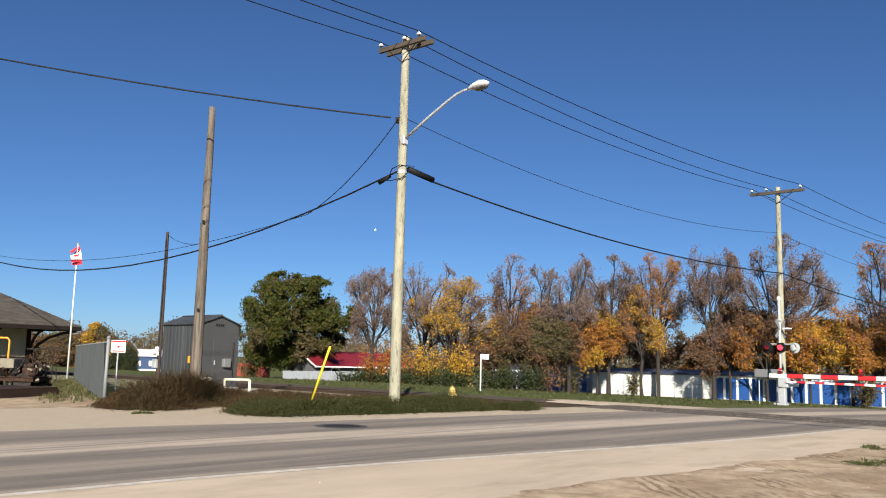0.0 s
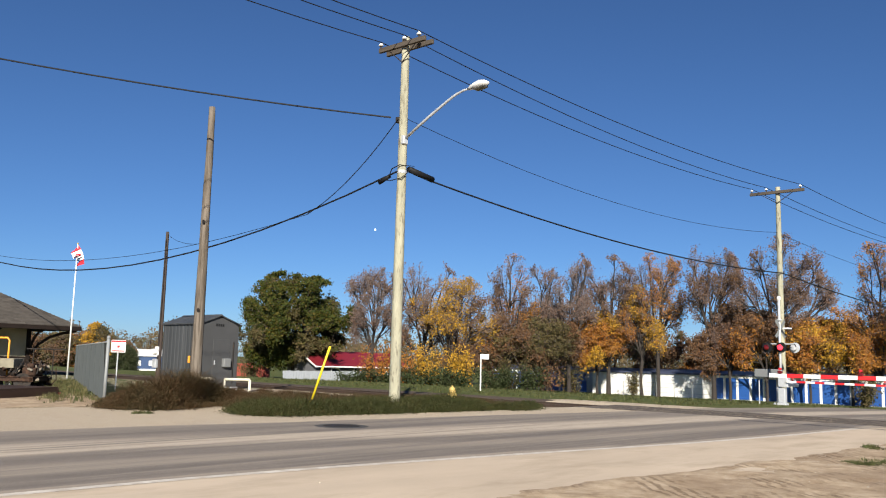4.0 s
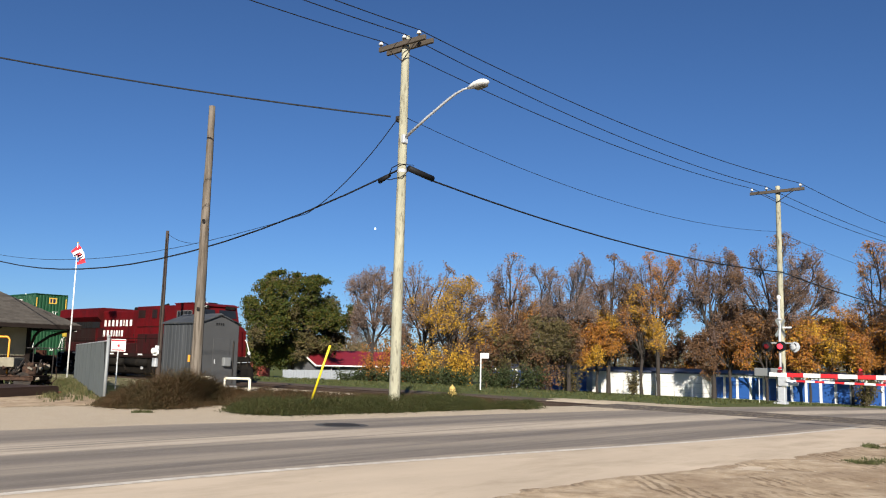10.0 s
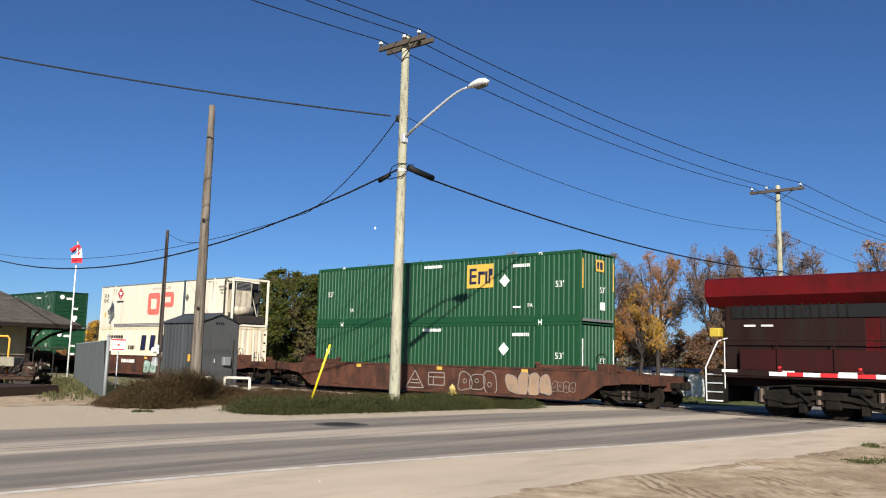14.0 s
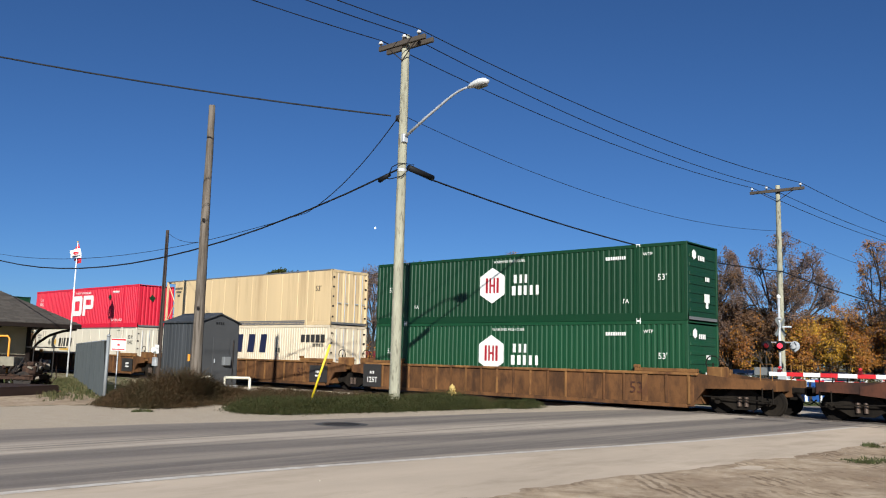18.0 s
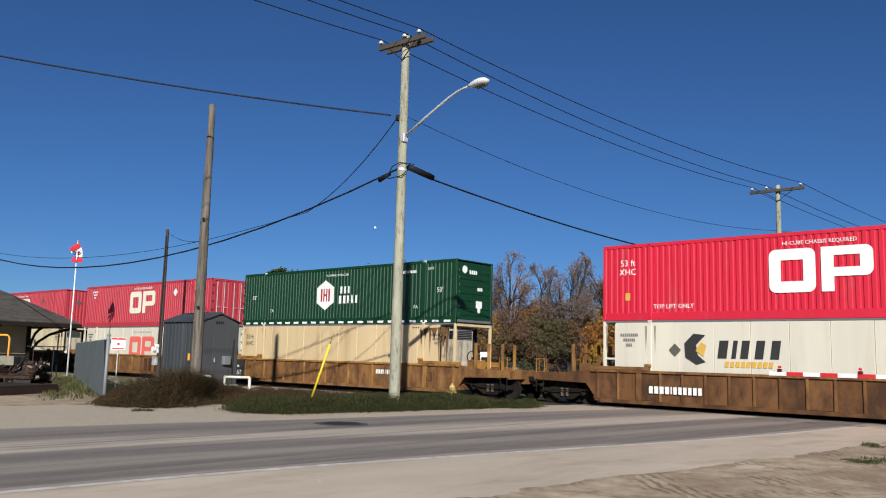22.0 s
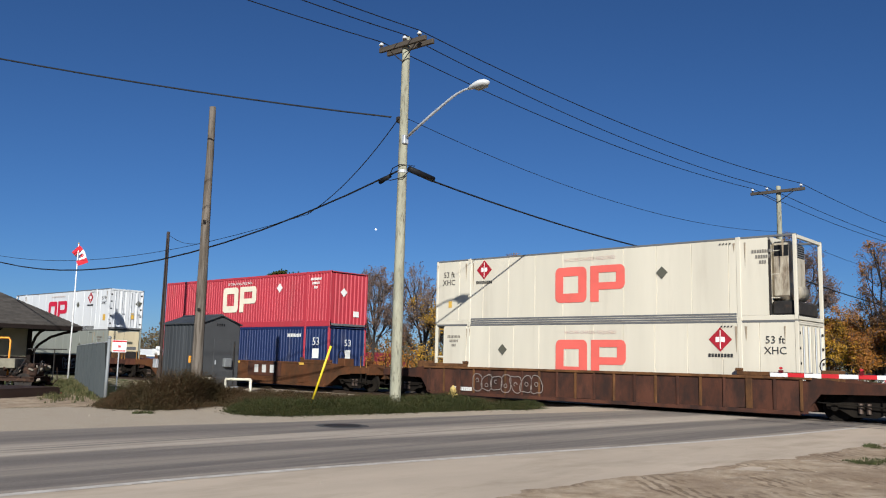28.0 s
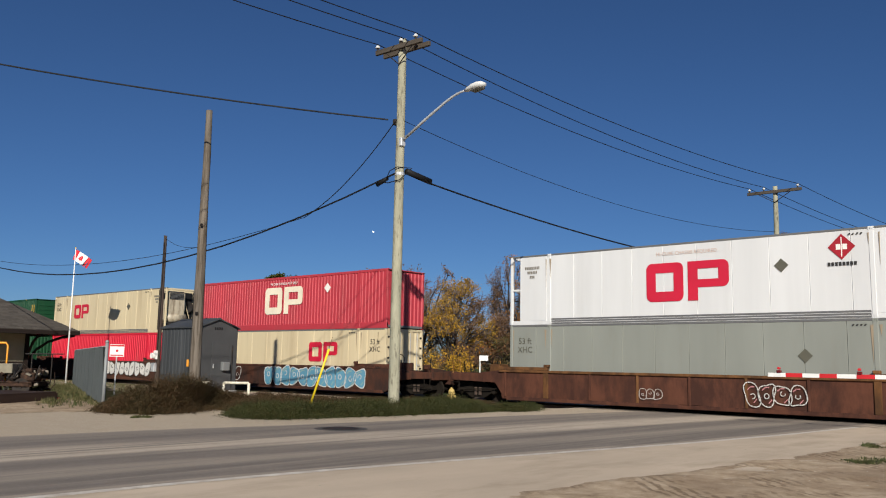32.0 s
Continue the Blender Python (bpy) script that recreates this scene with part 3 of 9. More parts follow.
pop("tan_panel", (0.60, 0.445, 0.245), dirt=(0.27, 0.16, 0.075), dirt_at=(0.5, 0.72), dirt_max=0.55, streak=(1, 1, 0.07))
pop("ivory_steel", (0.64, 0.54, 0.385), dirt=(0.3, 0.2, 0.12), dirt_at=(0.52, 0.76), dirt_max=0.5)
pop("blue_steel", (0.009, 0.021, 0.082))
pop("grey_panel", (0.24, 0.25, 0.22))
pop("rail_grey", (0.13, 0.13, 0.13))
pop("well_rust", (0.085, 0.035, 0.022), dirt=(0.03, 0.02, 0.017), dirt_at=(0.42, 0.62), dirt_max=0.85, vary=0.35, rough=0.85, streak=(1, 1, 0.5), bump=0.15, piece=0.3, spec=0.12)
pop("well_tan", (0.225, 0.112, 0.04), dirt=(0.085, 0.038, 0.02), dirt_at=(0.42, 0.62), dirt_max=0.85, vary=0.3, rough=0.85, streak=(1, 1, 0.5), bump=0.15, piece=0.35, spec=0.12)
pop("well_brown", (0.155, 0.072, 0.029), dirt=(0.05, 0.027, 0.016), dirt_at=(0.42, 0.62), dirt_max=0.85, vary=0.3, rough=0.85, streak=(1, 1, 0.5), bump=0.15, piece=0.4, spec=0.12)
pop("well_stained", (0.112, 0.045, 0.019), dirt=(0.062, 0.034, 0.018), dirt_at=(0.45, 0.6), dirt_max=0.8, vary=0.2, scale=0.6, rough=0.8, streak=(1, 1, 0.6), bump=0.12, spec=0.15)
pop("well_oxide", (0.105, 0.042, 0.026), dirt=(0.045, 0.021, 0.016), dirt_at=(0.4, 0.6), dirt_max=0.85, vary=0.28, scale=0.9, rough=0.85, streak=(1, 1, 0.4), bump=0.12, piece=0.3, spec=0.12)
pop("well_yellow", (0.36, 0.18, 0.045), dirt=(0.12, 0.055, 0.026), dirt_at=(0.42, 0.64), dirt_max=0.85, vary=0.25, rough=0.85, streak=(1, 1, 0.5), piece=0.3, spec=0.12)
pop("loco_red", (0.088, 0.0024, 0.0038), dirt=(0.034, 0.003, 0.003), dirt_at=(0.46, 0.66), dirt_max=0.85, rough=0.65, vary=0.22, spec=0.15, scale=0.5, streak=(1, 1, 0.45))
pop("loco_maroon", (0.027, 0.0024, 0.0026), dirt=(0.013, 0.006, 0.0048), dirt_at=(0.45, 0.66), dirt_max=0.8, vary=0.22, rough=0.75, spec=0.2)
pop("loco_grime", (0.016, 0.0055, 0.005), dirt=(0.016, 0.012, 0.01), dirt_at=(0.42, 0.66), dirt_max=0.8, vary=0.25, rough=0.8, spec=0.12)
pop("loco_black", (0.007, 0.006, 0.005), dirt=(0.02, 0.016, 0.012), dirt_at=(0.42, 0.7), dirt_max=0.8, rough=0.75, spec=0.12)
pop("truck_grime", (0.009, 0.0072, 0.0058), dirt=(0.027, 0.021, 0.015), dirt_at=(0.42, 0.7), dirt_max=0.8, rough=0.85, spec=0.12)
pop("logo_red", (0.54, 0.012, 0.04), dirt_max=0.12)
pop("logo_dark_red", (0.34, 0.012, 0.022), dirt_max=0.12)
pop("logo_faded", (0.72, 0.13, 0.10), dirt_max=0.2)
pop("logo_pale", (0.58, 0.44, 0.38), dirt_max=0.2)
pop("logo_white", (0.80, 0.78, 0.72), dirt_max=0.15)
pop("logo_cream", (0.78, 0.70, 0.54), dirt_max=0.15)
pop("logo_navy", (0.011, 0.015, 0.045), dirt_max=0.1)
pop("logo_dark", (0.03, 0.028, 0.026), dirt_max=0.1)
pop("logo_gold", (0.62, 0.37, 0.06), dirt_max=0.1)
pop("small_grey", (0.2, 0.18, 0.15), dirt_max=0.3)
pop("logo_olive", (0.10, 0.095, 0.07), dirt_max=0.1)
pop("grime_run", (0.30, 0.235, 0.16), dirt_max=0.4)
pop("rust_stain", (0.15, 0.08, 0.03), dirt_max=0.3)
pop("spray_white", (0.62, 0.60, 0.56), dirt_max=0.4)
pop("spray_faint", (0.3, 0.25, 0.22), dirt_max=0.6)
pop("spray_tan", (0.30, 0.2, 0.13), dirt_max=0.5)
pop("spray_mint", (0.27, 0.37, 0.30), dirt_max=0.3)
pop("spray_dark", (0.03, 0.03, 0.03), dirt_max=0.3)
pop("spray_blue", (0.10, 0.27, 0.38), dirt_max=0.3)
pop("spray_pink", (0.5, 0.22, 0.22), dirt_max=0.3)

LONG, WIDE, TALL = 16.15, 2.59, 2.896
HX = LONG / 2


def corrugated(length, height, pitch=0.24, deep=0.03, flat=0.3):
    """A ribbed sheet in the XZ plane, outer face towards -Y, with a thickness; x from 0, z from 0."""
    n = max(1, round(length / pitch))
    p = length / n
    xs = []
    for i in range(n):
        a = i * p
        xs += [(a, 0.0), (a + p * (flat + 0.16), 0.0), (a + p * (flat + 0.28), deep), (a + p * 0.86, deep)]
    xs.append((length, 0.0))
    mb = MB()
    for back in (0, 0.02):
        for x, y in xs:
            mb.v += [(x, y + back, 0), (x, y + back, height)]
    k = len(xs)
    for i in range(k - 1):
        a = 2 * i
        mb.f.append((a, a + 2, a + 3, a + 1))
        a += 2 * k
        mb.f.append((a, a + 1, a + 3, a + 2))
    return mb


def smooth_side(length, height, seam=1.35):
    """One flat skin with narrow pressed seams."""
    n = round(length / seam)
    p = length / n
    xs = [(0.0, 0.0)]
    for i in range(1, n):
        xs += [(i * p - 0.024, 0.0), (i * p - 0.014, 0.022), (i * p + 0.008, 0.022), (i * p + 0.018, -0.005), (i * p + 0.036, 0.0)]
    xs.append((length, 0.0))
    mb = MB()
    for back in (0, 0.03):
        for x, y in xs:
            mb.v += [(x, y + back, 0), (x, y + back, height)]
    k = len(xs)
    for i in range(k - 1):
        a = 2 * i
        mb.f.append((a, a + 2, a + 3, a + 1))
        a += 2 * k
        mb.f.append((a, a + 1, a + 3, a + 2))
    mb.f += [(0, 1, 2 * k + 1, 2 * k), (2 * k - 2, 4 * k - 2, 4 * k - 1, 2 * k - 1)]
    return mb


SIDE = Matrix.Rotation(radians(90), 4, "X")      # words on the face towards -Y
FRONT = Matrix.Rotation(radians(90), 4, "Z") @ SIDE   # words on the face towards +X


def on_side(x, z, y=-WIDE / 2 - 0.006):
    return Matrix.Translation((x, y, z)) @ SIDE


def on_front(y, z, x=HX + 0.006):
    return Matrix.Translation((x, y, z)) @ FRONT


def flat_shape(polys, material, parent, m, name="marking", label=""):
    """Thin painted shapes, outlines given in metres in the plane."""
    mb = MB()
    for poly in polys:
        mb.prism(poly, "z", 0, 0.003)
    return part(name, mb, material, parent, label, m, kind="stuff" if name == "small_writing" else "")


def cells(xs, ys, holes):
    """One connected flat shape: a grid of cells less its holes."""
    mb = MB()
    mb.v = [(x, y, 0.003) for y in ys for x in xs]
    k = len(xs)
    mb.f = [(j * k + i, j * k + i + 1, (j + 1) * k + i + 1, (j + 1) * k + i) for j in range(len(ys) - 1) for i in range(k - 1) if (i, j) not in holes]
    return mb


def name_shapes(widths, h, material, parent, m, gap=0.2, fill=0.56, label="", slant=0.0):
    """A big name as a row of plain bars, one for each character."""
    x = -(sum(widths) * h + gap * h * (len(widths) - 1)) / 2
    for i, wd in enumerate(widths):
        b = wd * h * (fill if wd > 0.5 else 0.9)
        c = x + wd * h / 2
        mb = cells([c - b / 2, c + b / 2], [-h / 2, h / 2], [])
        mb.v = [(p[0] + slant * p[1], p[1], p[2]) for p in mb.v]
        part("name_bar", mb, material, parent, label if i == 0 else "", m)
        x += (wd + gap) * h


def rect(x0, x1, y0, y1, slant=0.0):
    return [(x0 + slant * y0, y0), (x1 + slant * y0, y0), (x1 + slant * y1, y1), (x0 + slant * y1, y1)]


def ring(x0, x1, y0, y1, w, slant=0.0):
    return [rect(x0, x1, y0, y0 + w, slant), rect(x0, x1, y1 - w, y1, slant), rect(x0, x0 + w, y0 + w, y1 - w, slant), rect(x1 - w, x1, y0 + w, y1 - w, slant)]


def diamond(r):
    return [[(-r, 0), (0, -r), (r, 0), (0, r)]]


def hexagon(r):
    return [[(r * math.sin(radians(60 * i)), r * math.cos(radians(60 * i))) for i in range(6)]]


def bars(widths, h, gap=0.3, slant=0.0, hollow=0.0):
    """A line of writing as plain bars: widths in letter heights."""
    total = sum(widths) * h + gap * h * (len(widths) - 1)
    x, out = -total / 2, []
    for w in widths:
        out.append(rect(x, x + w * h, -h / 2, h / 2, slant))
        x += (w + gap) * h
    return out


def casting(x, y, z):
    return MB().box(x - 0.089, x + 0.089, y - 0.081, y + 0.081, z - 0.06, z + 0.06, 0.008)


CAST = {}


def container(label, skin, kind, front, rear="wall", posts=None, rails=None, cast=None, pitch=0.24):
    """A 53-foot box; kind: 'ribs' or 'panel'; front: 'ribs', 'bars', 'doors' 'reefer' or 'cooler'; rear: 'wall', 'frame' or 'gate'."""
    t = thing("shipping_container", label, "container", group="containers on the train")
    posts, rails = posts or skin, rails or skin
    near = -WIDE / 2
    recess0 = {"frame": 1.0, "gate": 0.55}.get(rear, 0.0)
    recess1 = {"reefer": 0.95, "cooler": 0.16}.get(front, 0.0)
    body_len = LONG - recess0 - recess1
    x0 = -HX + recess0
    for s in (-1, 1):
        sill = 0.3 if kind == "ribs" else 0.17
        sheet = corrugated(body_len, TALL - sill - 0.1, pitch) if kind == "ribs" else smooth_side(body_len, TALL - 0.24)
        m = pose(x0, near + 0.012, sill) if s < 0 else pose(x0 + body_len, -near - 0.012, sill, 0, 0, 180)
        part("side_wall", sheet, skin, t, m=m)
        yy = s * (WIDE / 2 - 0.05)
        part("top_rail", MB().box(-HX, HX, yy - 0.05, yy + 0.05, TALL - (0.13 if kind == "ribs" else 0.075), TALL, 0.012), rails if kind == "ribs" else "rail_grey", t)
        if kind == "ribs":
            part("bottom_rail", MB().box(-HX, HX, yy - 0.045, yy + 0.045, 0.0, 0.3, 0.012), rails, t)
        else:
            part("bottom_rail", MB().box(-HX, HX, yy - 0.04, yy + 0.04, 0.0, 0.17, 0.012), posts, t)
            for z0 in (0.02, 0.105, 0.19):
                part("rail_rib", MB().box(-6.0, 6.0, yy - 0.052, yy + 0.052, z0, z0 + 0.07, 0.012), "rail_grey", t)
        for x in (-HX + 0.06, HX - 0.06, -6.096, 6.096):
            inner = abs(x) < 7
            part("post", MB().box(x - (0.075 if inner else 0.06), x + (0.075 if inner else 0.06), yy - 0.056, yy + 0.056, 0.02, TALL - 0.02, 0.012), posts, t)
        for x in (-6.096, 6.096):
            for z in (0.06, TALL - 0.055):
                key = cast or posts
                if key not in CAST:
                    CAST[key] = part("corner_casting", casting(0, 0, 0), key, t, m=pose(x, s * (WIDE / 2 - 0.075), z)).data
                else:
                    part("corner_casting", CAST[key], key, t, m=pose(x, s * (WIDE / 2 - 0.075), z))
    part("roof", MB().box(x0, x0 + body_len, near + 0.06, -near - 0.06, TALL - 0.06, TALL - 0.015), skin, t)
    part("floor", MB().box(x0, x0 + body_len, near + 0.06, -near - 0.06, 0.05, 0.16), "rail_grey", t)
    # rear end
    part("end_wall", MB().box(x0, x0 + 0.05, near + 0.07, -near - 0.07, 0.1, TALL - 0.06), skin, t)
    if rear == "gate":
        part("gate_bar", MB().box(-HX + 0.1, x0, near + 0.02, near + 0.08, 1.42, 1.5, 0.01), posts, t)
        part("gate_post", MB().box(x0 - 0.05, x0 + 0.02, near + 0.01, near + 0.09, 0.15, TALL - 0.12, 0.01), posts, t)
        part("gate_bar", MB().box(-HX + 0.02, -HX + 0.1, near + 0.1, -near - 0.1, 1.42, 1.5, 0.01), posts, t)
    if rear in ("frame", "gate"):
        for z in (0.06, TALL - 0.07):
            part("end_beam", MB().box(-HX + 0.02, -HX + 0.14, near + 0.1, -near - 0.1, z - 0.06, z + 0.06, 0.01), posts, t)
        if rear == "frame":
            part("brace", MB().tube([(-HX + 0.08, near + 0.05, TALL - 0.15), (x0, near + 0.05, 1.5), (-HX + 0.08, near + 0.05, 0.2)], 0.03, 6), posts, t)
        part("platform", MB().box(-HX + 0.1, x0, near + 0.1, -near - 0.1, 0.03, 0.14), "rail_grey", t)
    # front end
    xf = HX
    if front == "ribs":
        part("end_wall", corrugated(WIDE - 0.22, TALL - 0.24, 0.26, 0.045), skin, t, m=pose(xf - 0.01, near + 0.11, 0.12, 0, 0, 90))
    elif front == "bars":
        part("end_wall", MB().box(xf - 0.06, xf - 0.03, near + 0.11, -near - 0.11, 0.12, TALL - 0.12), skin, t)
        for i in range(7):
            z = 0.42 + i * 0.33
            part("stiffener", MB().box(xf - 0.035, xf - 0.004, near + 0.2, -near - 0.2, z - 0.07, z + 0.07, 0.014), skin, t)
    elif front == "doors":
        for s in (-1, 1):
            a, b = (near + 0.11, -0.01) if s < 0 else (0.01, -near - 0.11)
            d = part("door", corrugated(b - a, TALL - 0.26, 0.4, 0.03, 0.36), skin, t, m=pose(xf - 0.035, a, 0.13, 0, 0, 90))
            for y in ((b - a) * 0.3, (b - a) * 0.72):
                part("lock_rod", MB().tube([(y, -0.035, 0.04), (y, -0.035, TALL - 0.32)], 0.022, 6), "galv", d)
                part("handle", MB().box(y - 0.02, y + 0.22, -0.07, -0.045, 1.0, 1.045), "galv", d)
            yh = 0.05 if s < 0 else (b - a) - 0.05
            for z in (0.3, 0.85, 1.35, 1.85, 2.35):
                part("hinge", MB().box(yh - 0.07, yh + 0.07, -0.03, 0.0, z - 0.045, z + 0.045, 0.006), "dark_metal", d)
        part("door_header", MB().box(xf - 0.09, xf - 0.01, near + 0.11, -near - 0.11, TALL - 0.13, TALL - 0.02), posts, t)
    elif front == "cooler":
        xb = xf - recess1
        part("end_wall", MB().box(xb - 0.05, xb, near + 0.07, -near - 0.07, 0.1, TALL - 0.06), skin, t)
        unit = part("cooling_unit", MB().box(xb + 0.005, xf - 0.03, near + 0.14, -near - 0.14, 1.36, TALL - 0.1, 0.03), "cream_panel", t, "cream housing of a cooling unit")
        part("lower_housing", MB().box(xb + 0.005, xf - 0.01, near + 0.13, -near - 0.13, 0.3, 1.33, 0.03), "dark_metal", t, "dark lower housing of a cooling unit")
        part("panel_seam", MB().box(xf - 0.032, xf - 0.026, -0.01, 0.01, 1.42, TALL - 0.16), "rail_grey", unit)
        part("grille", MB().box(xf - 0.034, xf - 0.02, 0.25, 0.95, 1.5, 1.72, 0.004), "rail_grey", unit)
        flat_shape([rect(-0.3, 0.3, -0.08, 0.08)], "logo_olive", t, on_front(0.35, 2.0), "small_writing")
    elif front == "reefer":
        xb = xf - recess1
        part("end_wall", MB().box(xb - 0.05, xb, near + 0.07, -near - 0.07, 0.1, TALL - 0.06), skin, t)
        unit = part("cooling_unit", MB().box(xb + 0.01, xb + 0.72, -1.08, 0.3, 0.72, TALL - 0.2, 0.12), "unit_grime", t, "dirty rust-streaked refrigeration unit")
        part("lower_drum", MB().tube([(xb + 0.48, -1.04, 0.98), (xb + 0.48, 0.35, 0.98)], 0.32, 14), "unit_grime", unit, smooth=True)
        # solid black box drawn for the shade inside the recess
        part("dark_recess", MB().box(xb + 0.005, xb + 0.1, 0.32, 1.12, 0.5, TALL - 0.2, 0.02), "black", t)
        part("fan_shroud", MB().lathe([(0.1, 0.0), (0.34, 0.0), (0.38, 0.1), (0.38, 0.16), (0.32, 0.16), (0.1, 0.05)], 20, (xb + 0.1, 0.74, 1.75), "x"), "dark_metal", t, smooth=True)
        part("frame_strut", MB().tube([(xb + 0.1, 1.1, 0.6), (xb + 0.6, 0.1, TALL - 0.4)], 0.03, 6), posts, t)
        part("grille", MB().box(xb + 0.7, xb + 0.74, -0.9, 0.12, TALL - 0.75, TALL - 0.32, 0.02), "black", unit)
        for i in range(5):
            part("slat", MB().box(xb + 0.73, xb + 0.755, -0.86, 0.08, TALL - 0.72 + i * 0.08, TALL - 0.69 + i * 0.08), "rail_grey", unit)
        part("side_vent", MB().box(xb + 0.14, xb + 0.62, -1.095, -1.075, TALL - 0.72, TALL - 0.34, 0.01), "black", unit)
        part("fuel_tank", MB().box(xb + 0.05, xb + 0.8, near + 0.14, -near - 0.14, 0.17, 0.66, 0.06), "dark_metal", t)
        part("platform", MB().box(xb, xf - 0.05, near + 0.1, -near - 0.1, 0.03, 0.14), "rail_grey", t)
        for z in (0.08, TALL - 0.08):
            part("end_beam", MB().box(xf - 0.12, xf - 0.02, near + 0.1, -near - 0.1, z - 0.06, z + 0.06, 0.01), posts, t)
        # thin dark uprights at the end wall, with three short rungs each
        for y in (near + 0.05, -near - 0.05):
            part("ladder_post", MB().box(xb + 0.0, xb + 0.08, y - 0.03, y + 0.03, 0.15, TALL - 0.15, 0.006), "dark_metal", t)
            for i in range(3):
                part("rung", MB().tube([(xb + 0.02, y, 0.75 + 0.8 * i), (xb + 0.36, y, 0.75 + 0.8 * i)], 0.014, 5), posts, t)
    return t


def arc(cx, cy, r, a0, a1, n=5):
    return [(cx + r * math.cos(radians(a0 + (a1 - a0) * k / n)), cy + r * math.sin(radians(a0 + (a1 - a0) * k / n))) for k in range(n + 1)]


def marks_owner(t, cx, cz, h, material, label="large block-shaped owner mark"):
    """The owner's mark as two plain rounded block shapes: a ring, and a ring on a stem."""
    H, r, st = h / 2, h * 0.16, h * 0.27
    x0, x1 = -h * 1.12, -h * 0.08
    top = [(x1, 0.0), (x1 - st, 0.0), (x1 - st, H - st * 0.95), (x0 + st, H - st * 0.95), (x0 + st, 0.0), (x0, 0.0)]
    outer = [arc(x0 + r, H - r, r, 180, 90) + arc(x1 - r, H - r, r, 90, 0), arc(x0 + r, -H + r, r, 180, 270) + arc(x1 - r, -H + r, r, 270, 360)]
    flat_shape([(outer[0] + top)[::-1], outer[1] + [(p, -q) for p, q in top]], material, t, on_side(cx, cz), "owner_mark", label)
    x0, x1 = h * 0.04, h * 1.12
    v, low = h * 0.2, -h * 0.17
    flat_shape([[(x0, -H), (x0 + st, -H), (x0 + st, low)] + arc(x1 - r, low + r, r, 270, 360) + [(x1, 0.1 * h), (x1 - st, 0.1 * h), (x1 - st, low + v), (x0 + st, low + v), (x0 + st, 0.1 * h), (x0, 0.1 * h)],
                [(x0, 0.1 * h), (x0 + st, 0.1 * h), (x0 + st, H - v), (x1 - st, H - v), (x1 - st, 0.1 * h), (x1, 0.1 * h)] + arc(x1 - r, H - r, r, 0, 90) + [(x0, H)]], material, t, on_side(cx, cz), "owner_mark")


def marks_hexagon(t, cx, cz, r):
    o = flat_shape(hexagon(r), "logo_white", t, on_side(cx, cz), "hexagon_mark", "white hexagon with red bars")
    flat_shape([rect(-0.46 * r, -0.3 * r, -0.42 * r, 0.42 * r), rect(0.3 * r, 0.46 * r, -0.42 * r, 0.42 * r), rect(-0.2 * r, -0.08 * r, -0.42 * r, 0.42 * r), rect(0.08 * r, 0.2 * r, -0.42 * r, 0.42 * r),
                rect(-0.08 * r, 0.08 * r, -0.06 * r, 0.06 * r)], "logo_dark_red", o, Matrix.Translation((0, 0, 0.004)), "red_bars")
    name_shapes([0.75, 0.62, 0.62], 0.36, "logo_white", t, on_side(cx + 1.5, cz + 0.23), 0.12)
    name_shapes([0.85, 0.5, 0.65, 0.65, 0.65], 0.4, "logo_white", t, on_side(cx + 1.75, cz - 0.26), 0.12)


def warn_diamond(t, x, z, material="logo_olive", r=0.24):
    flat_shape(diamond(r), material, t, on_side(x, z), "diamond_placard")


def red_diamond(t, x, z, r=0.42):
    o = flat_shape(diamond(r), "logo_dark_red", t, on_side(x, z), "diamond_mark", "red diamond mark with white bars")
    flat_shape([rect(-0.17, -0.03, -0.09, 0.09), rect(0.03, 0.17, -0.09, 0.09), rect(-0.015, 0.015, -0.32, 0.32)], "logo_white", o, Matrix.Translation((0, 0, 0.004)), "bars")
    flat_shape(bars([0.7] * 8, 0.12, 0.25), "logo_dark", t, on_side(x, z - r - 0.13), "small_writing")


def code_bars(t, x, z, material="logo_white", h=0.14, n=2):
    for i in range(n):
        flat_shape(bars([0.6, 0.6, 0.6, 0.6][: 4 - i] + [0.5] * (5 - 2 * i), h, 0.22), material, t, on_side(x, z - i * h * 1.7), "small_writing")


# cars: how far each box stands behind the first one, metres
PLACE = {"a": 0.0, "b": -23.87, "c": -47.56, "d": -67.15, "e": -86.81, "f": -110.51, "g": -130.12, "h": -149.6, "i": -172.9, "j": -196.43, "k": -220.19, "l": -243.77, "m": -264.0, "n": -283.6}
DECK = 0.354      # floor of the wells above the rail
MOVERS = []


def ride(ob, key, z=0.0, dx=0.0):
    """Sets a thing on the train: its place along it, from the first box's rear corner."""
    x = PLACE.get(key, 0.0) + HX + dx
    ob.matrix_basis = pose(x - 72.66, TRACK_Y, z)
    MOVERS.append((ob, x, z))


def stack(key, lower, upper):
    ride(lower, key, DECK)
    ride(upper, key, DECK + TALL + 0.004)


